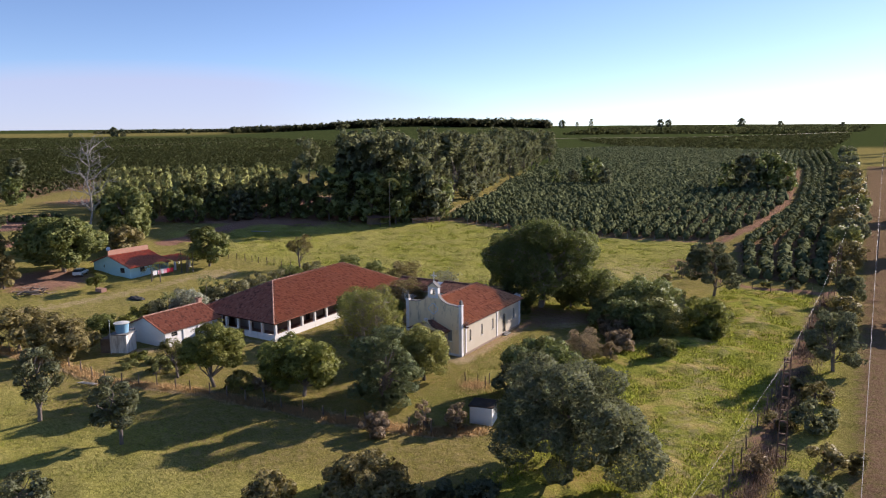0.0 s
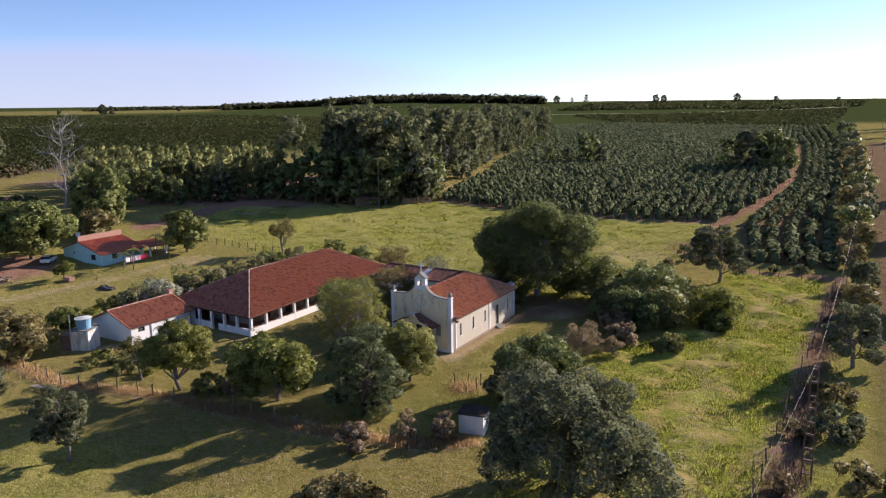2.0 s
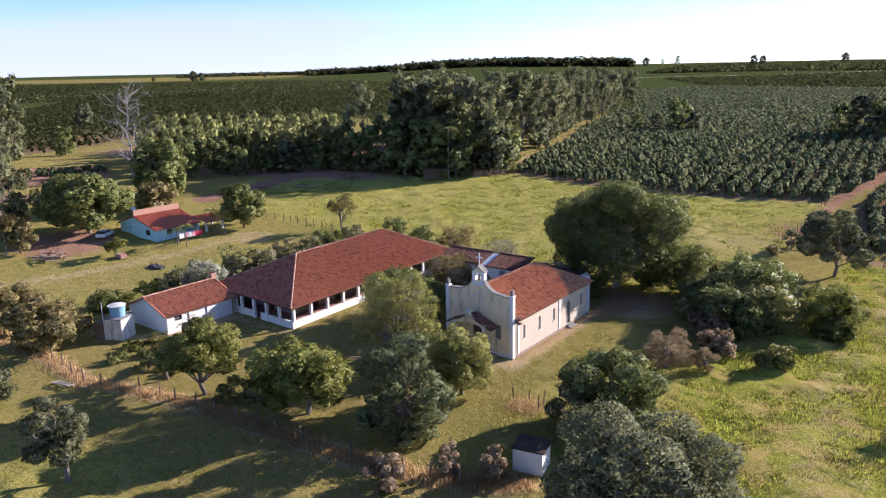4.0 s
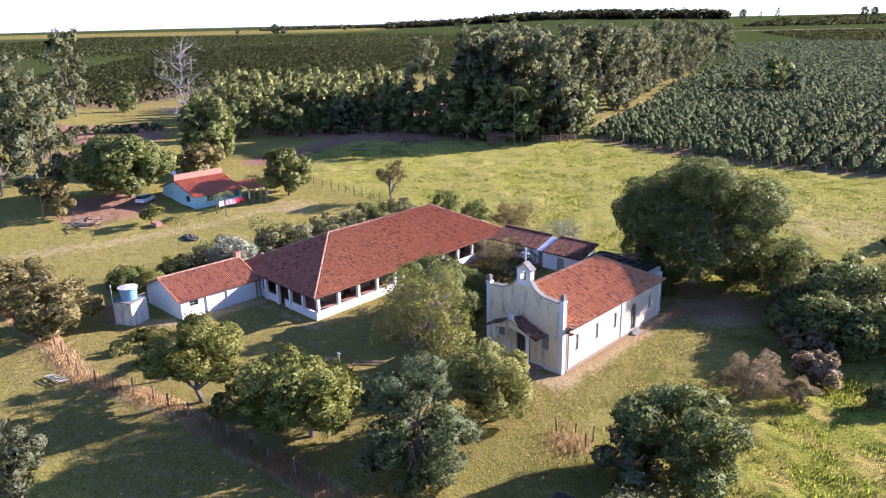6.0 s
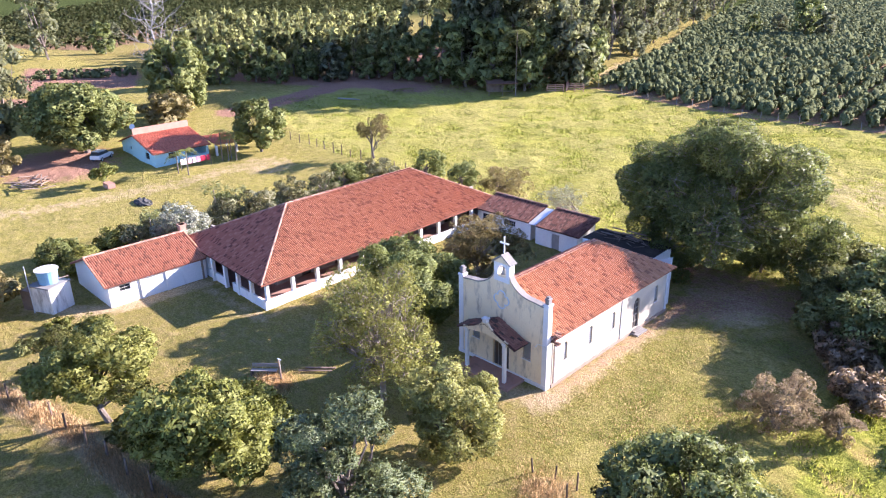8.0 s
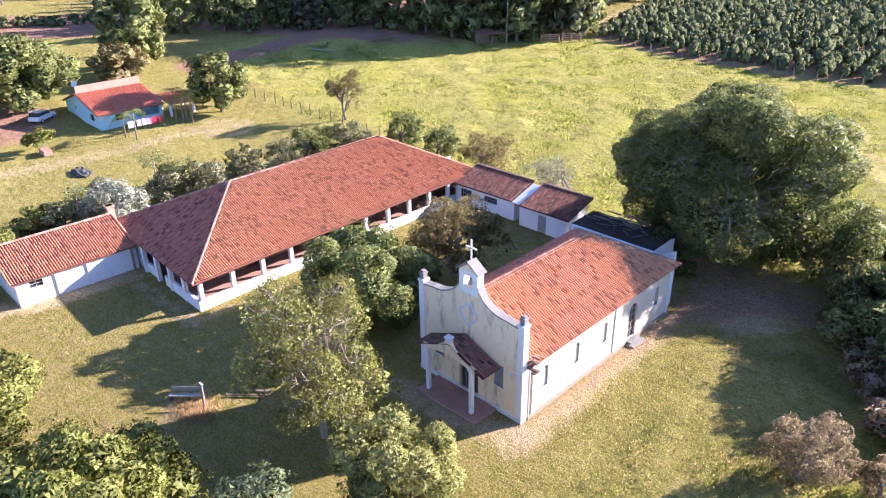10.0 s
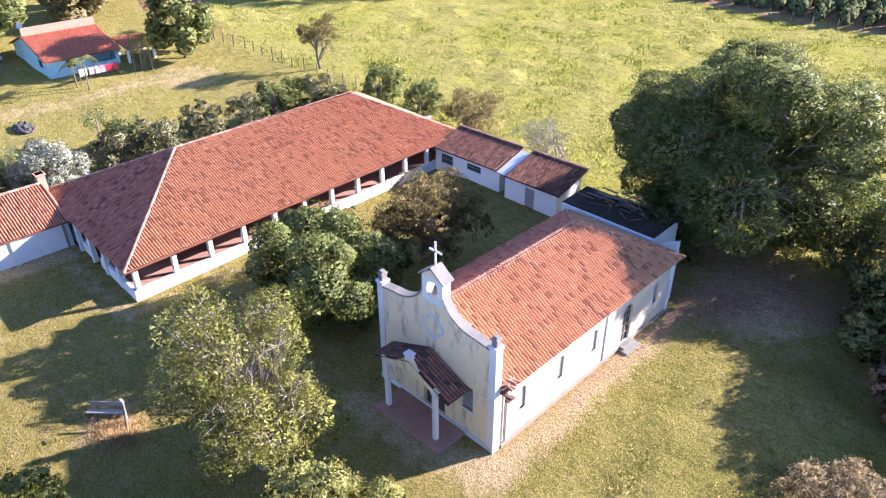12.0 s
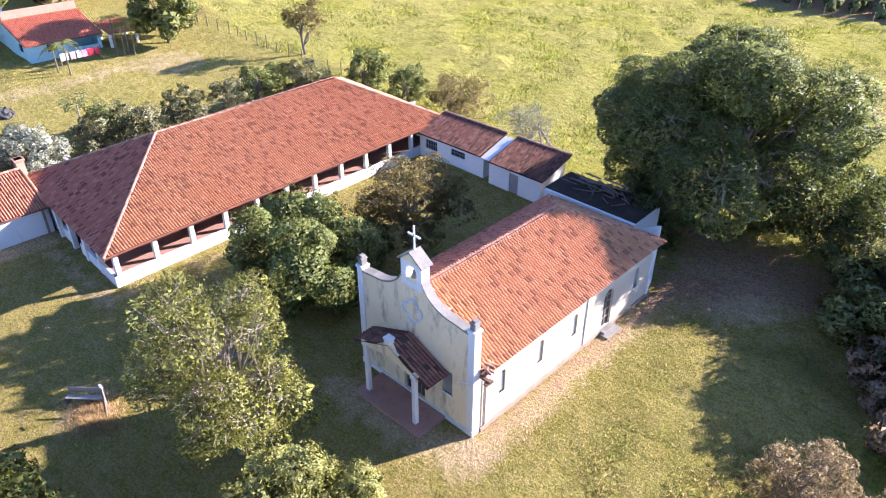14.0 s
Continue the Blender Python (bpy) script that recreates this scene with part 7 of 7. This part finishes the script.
fence("leaning wooden fence posts with wire in dry straw", NEAR_FENCE, 2.6, 1.35, "wood", 2, 1, 0.08)
fence("grey wooden fence posts with wire along the pasture", EAST_FENCE, 2.8, 1.3, "wood", 3, 2, 0.07)
fence("thin fence posts along the coffee field", HEDGE_EDGE[1:], 3.2, 1.3, "barkpale", 3, 3, 0.06)
fence("wooden fence posts behind the garden", [(-80, 27.0), (-70, 29), (-60, 29.5), (-48, 30.5), (-44, 32)], 2.2, 1.4, "wood", 3, 4, 0.07)
fence("grey fence posts at the pasture corner", [(13, 101), (13, 80), (12, 66), (16, 62), (27, 59), (40, 61)], 3.0, 1.3, "wood", 3, 5, 0.07)
gate = thing("field_gate", on(-33.2, -29.6), "weathered grey wooden gate lying askew", "gate", turn=8)
part("stile", boxes((-1.1, -1.0, -0.05, 0.05, 0.1, 1.15)), M["slat"], gate)
part("stile", boxes((1.0, 1.1, -0.05, 0.05, 0.1, 1.15)), M["slat"], gate)
for z in (0.2, 0.5, 0.8, 1.05):
    part("rail", boxes((-1.1, 1.1, -0.03, 0.03, z, z + 0.09)), M["slat"], gate)
part("brace", tubes(((-1.0, 0, 0.2), (1.0, 0, 1.1), 0.04, 0.04)), M["slat"], gate)
gate.matrix_world = pose(-33.2, -29.9, 0.12, 78, 0, 14)


def lattice_pole(x, y, h, turn=0):
    p = thing("power_pole", (x, y, down(x, y)), "slim rusty lattice power pole with insulators", "power pole", "power poles", turn=turn)
    for s in (-1, 1):
        part("leg", tubes(((s * 0.36, 0, -0.3), (s * 0.22, 0, h), 0.06, 0.05, 6)), M["metal"], p)
    for k in range(9):
        z = 0.6 + k * (h - 0.9) / 8
        wd = 0.36 - 0.14 * z / h
        part("rung", boxes((-wd, wd, -0.05, 0.05, z, z + (0.16 if k % 2 else 0.07))), M["metal"], p)
    part("cross_arm", boxes((-0.3, 0.3, -0.05, 0.05, h - 0.1, h)), M["metal"], p)
    for s in (-0.22, 0.0, 0.22):
        part("insulator", tubes(((s, 0, h), (s, 0, h + 0.18), 0.05, 0.03, 8)), M["metal"], p)


def wire_run(name, label, pts, sag, r):
    bm = bmesh.new()
    for a, b in zip(pts[:-1], pts[1:]):
        a, b = Vector(a), Vector(b)
        prev = a
        for k in range(1, 13):
            f = k / 12
            c = a.lerp(b, f) - Vector((0, 0, sag * 4 * f * (1 - f)))
            tube(bm, prev, c, r, r, 4)
            prev = c
    return tagged(part(name, bm, M["wire"]), label, "cable")


PH = 9.4
PL = [(32.4, -84.0), (38.7, -12.6), (40.6, 58.0), (42.2, 128.0), (44.0, 200.0)]
for x, y in PL[1:]:
    lattice_pole(x, y, PH, 2)
wire_run("overhead_wire", "pale overhead wire between lattice poles", [(x, y, down(x, y) + PH + 0.2) for x, y in PL], 0.8, 0.006)
WL = [(42.0, -160), (46.4, 90), (50.7, 330), (55.9, 620)]
for dx in (0.0,):
    wire_run("overhead_wire", "long pale power cable above the dirt road", [(x + dx, y, max(down(x, y), 0) + 9.0) for x, y in WL], 0.6, 0.012)
for x, y in WL[1:]:
    q = thing("power_pole", (x + 0.25, y, down(x, y)), "round wooden power pole beside the dirt road", "power pole", "power poles")
    part("shaft", tubes(((0, 0, -0.3), (0, 0, 9.4), 0.16, 0.11, 8)), M["wood"], q)
    part("cross_arm", boxes((-0.8, 0.8, -0.06, 0.06, 8.9, 9.05)), M["wood"], q)
yp = thing("power_pole", on(-88.5, -13.5), "leaning wooden pole with service wires", "power pole")
part("shaft", tubes(((0, 0, -0.3), (-0.5, 0.3, 7.5), 0.14, 0.1, 8)), M["barkpale"], yp)
for k in range(3):
    wire_run("overhead_wire", "service wires to the blue house", [(-89.0, -13.2, down(-88.5, -13.5) + 7.3 - 0.25 * k), (-118, -38, down(-118, -38) + 7 - 0.25 * k)], 0.5, 0.02)


# ---- small things in the grass ----
hut = thing("pump_hut", on(12.0, -16.9), "tiny white-walled hut with a dark flat roof", "hut", turn=12)
part("hut_wall", boxes((-1.15, 1.15, -1.0, -0.85, -0.1, 1.75)), M["white"], hut)
part("hut_wall", boxes((-1.15, 1.15, 0.85, 1.0, -0.1, 1.75)), M["white"], hut)
part("hut_wall", boxes((-1.15, -1.0, -0.848, 0.848, -0.1, 1.75)), M["white"], hut)
part("hut_wall", boxes((1.0, 1.15, -0.848, 0.848, -0.1, 1.75)), M["white"], hut)
part("hut_roof", boxes((-1.3, 1.3, -1.1, 1.2, 1.75, 1.87), bevel=0.02), M["slabdark"], hut, "near-black flat roof")
pen = fence("old leaning stakes round a straw patch", [(5.0, -7.6), (7.6, -7.4), (8.2, -9.4)], 1.2, 1.2, "wood", 1, 8, 0.06)

pile = thing("scrap_pile", on(-17.0, -13.0), "old plank bench with weathered boards and straw", "bench", turn=42)
part("bench_top", boxes((-0.9, 1.1, -0.2, 0.15, 0.42, 0.48), bevel=0.01), M["slat"], pile)
part("backboard", boxes((-0.9, 1.1, 0.3, 0.36, 0.55, 0.85), bevel=0.01), M["slat"], pile)
for x in (-0.9, 0.4):
    part("bench_leg", boxes((x - 0.06, x + 0.06, -0.15, 0.34, 0, 0.42)), M["wood"], pile)
part("leaning_post", tubes(((1.7, -1.0, 0), (1.25, 0.0, 1.35), 0.08, 0.06)), M["wood"], pile)
part("plank", boxes((2.6, 5.2, 0.4, 0.55, 0.1, 0.17)), M["wood"], pile)
part("plank", boxes((3.0, 5.4, 0.9, 1.1, 0.05, 0.11)), M["wood"], pile)
bird = thing("tap_stand", on(-15.6, -12.3), "thin grey stand with a small metal plate", "stand")
part("stem", tubes(((0, 0, -0.1), (0, 0, 1.6), 0.025, 0.025)), M["iron"], bird)
part("plate", boxes((-0.25, 0.15, -0.06, 0.06, 1.6, 1.63)), M["iron"], bird)

heap = thing("tarp_heap", on(-64.5, -1.5), "low dusky grey-brown tarpaulin-covered heap", "heap")
bm = bmesh.new()
bmesh.ops.create_icosphere(bm, subdivisions=3, radius=1)
for v in bm.verts:
    v.co = Vector((v.co.x * 1.9, v.co.y * 1.0, max(-0.1, v.co.z * 0.34 + 0.3 * noise.noise(v.co * 2.8))))
part("tarpaulin", bm, M["tarp"], heap)
rng = np.random.default_rng(41)
logs = thing("wood_pile", on(-81.0, -9.5), "pile of cut branches and old planks", "wood pile")
for k in range(26):
    a, c = rng.uniform(0, 3.14), rng.normal(0, (1.6, 1.0, 0.0), 3)
    d = np.array((math.cos(a), math.sin(a), rng.normal(0, 0.15))) * rng.uniform(0.8, 2.0)
    z = 0.15 + 0.5 * rng.random()
    part("branch", tubes((tuple(c - d + (0, 0, z)), tuple(c + d + (0, 0, z)), 0.09, 0.06, 6)), M["bark" if k % 2 else "wood"], logs)
planter = thing("brick_planter", on(-73.6, -2.2), "low red brick planter", "planter")
part("wall_ring", boxes((-0.9, 0.9, -0.5, 0.5, -0.1, 0.55)), M["floor"], planter)

shed = thing("cattle_shed", on(-69.8, 77.5), "dark open timber shed at the wood's edge", "shed", turn=50)
for x in (-2.8, 0, 2.8):
    for y in (-1.6, 1.6):
        part("post", tubes(((x, y, -0.2), (x, y, 2.4 if y < 0 else 2.8), 0.1, 0.09)), M["wood"], shed)
part("shed_roof", slab(bmesh.new(), [(-3.2, -2.0, 2.4), (3.2, -2.0, 2.4), (3.2, 2.0, 2.9), (-3.2, 2.0, 2.9)], 0.08), M["metal"], shed, "rusting sheet roof")
part("back_boards", boxes((-2.8, 2.8, 1.62, 1.68, 0, 2.0)), M["wood"], shed)
for k, (x, y, t) in enumerate(((-62.5, 86.5, 52), (-60.0, 90.0, 40), (-62.6, 91.0, 120))):
    cor = thing("corral_panel", on(x, y), "reddish timber corral panel", "fence", "corral panels", turn=t)
    for xx in (-1.8, 0, 1.8):
        part("post", tubes(((xx, 0, -0.2), (xx, 0, 1.7), 0.1, 0.09)), M["brick"], cor)
    for z in (0.4, 0.8, 1.2, 1.55):
        part("board", boxes((-1.9, 1.9, -0.03, 0.03, z, z + 0.13)), M["brick"], cor)
tp = thing("tall_palm", on(-66.8, 78.5), "tall thin palm before the dark wood", "palm")
part("trunk", tubes(((0, 0, -0.2), (0.2, 0, 13.0), 0.12, 0.08)), M["bark"], tp)
rng = np.random.default_rng(43)
V = []
for k in range(14):
    a, u_ = k * 2.4, rng.uniform(0.2, 1.4)
    d, s = np.array((math.cos(a), math.sin(a), 0)), np.array((-math.sin(a), math.cos(a), 0))
    for i in range(9):
        f = (i + 1) / 9
        c = np.array((0.2, 0, 13.0)) + d * 3.0 * f + np.array((0, 0, u_ * f - 2.4 * f * f))
        for q in (-1, 1):
            tip = c + s * q * 0.7 + np.array((0, 0, -0.3))
            V += [c, c + d * 0.14, tip, tip - d * 0.05]
V = np.array(V)
link_mesh("fronds", V, np.arange(len(V)).reshape(-1, 4), M["l_mid"], tp)
log = thing("fallen_log", on(-88.0, 51.5), "pale fallen log in the pasture", "log")
part("log_trunk", tubes(((-2.6, -0.6, 0.2), (2.6, 0.8, 0.3), 0.16, 0.1)), M["barkdead"], log)
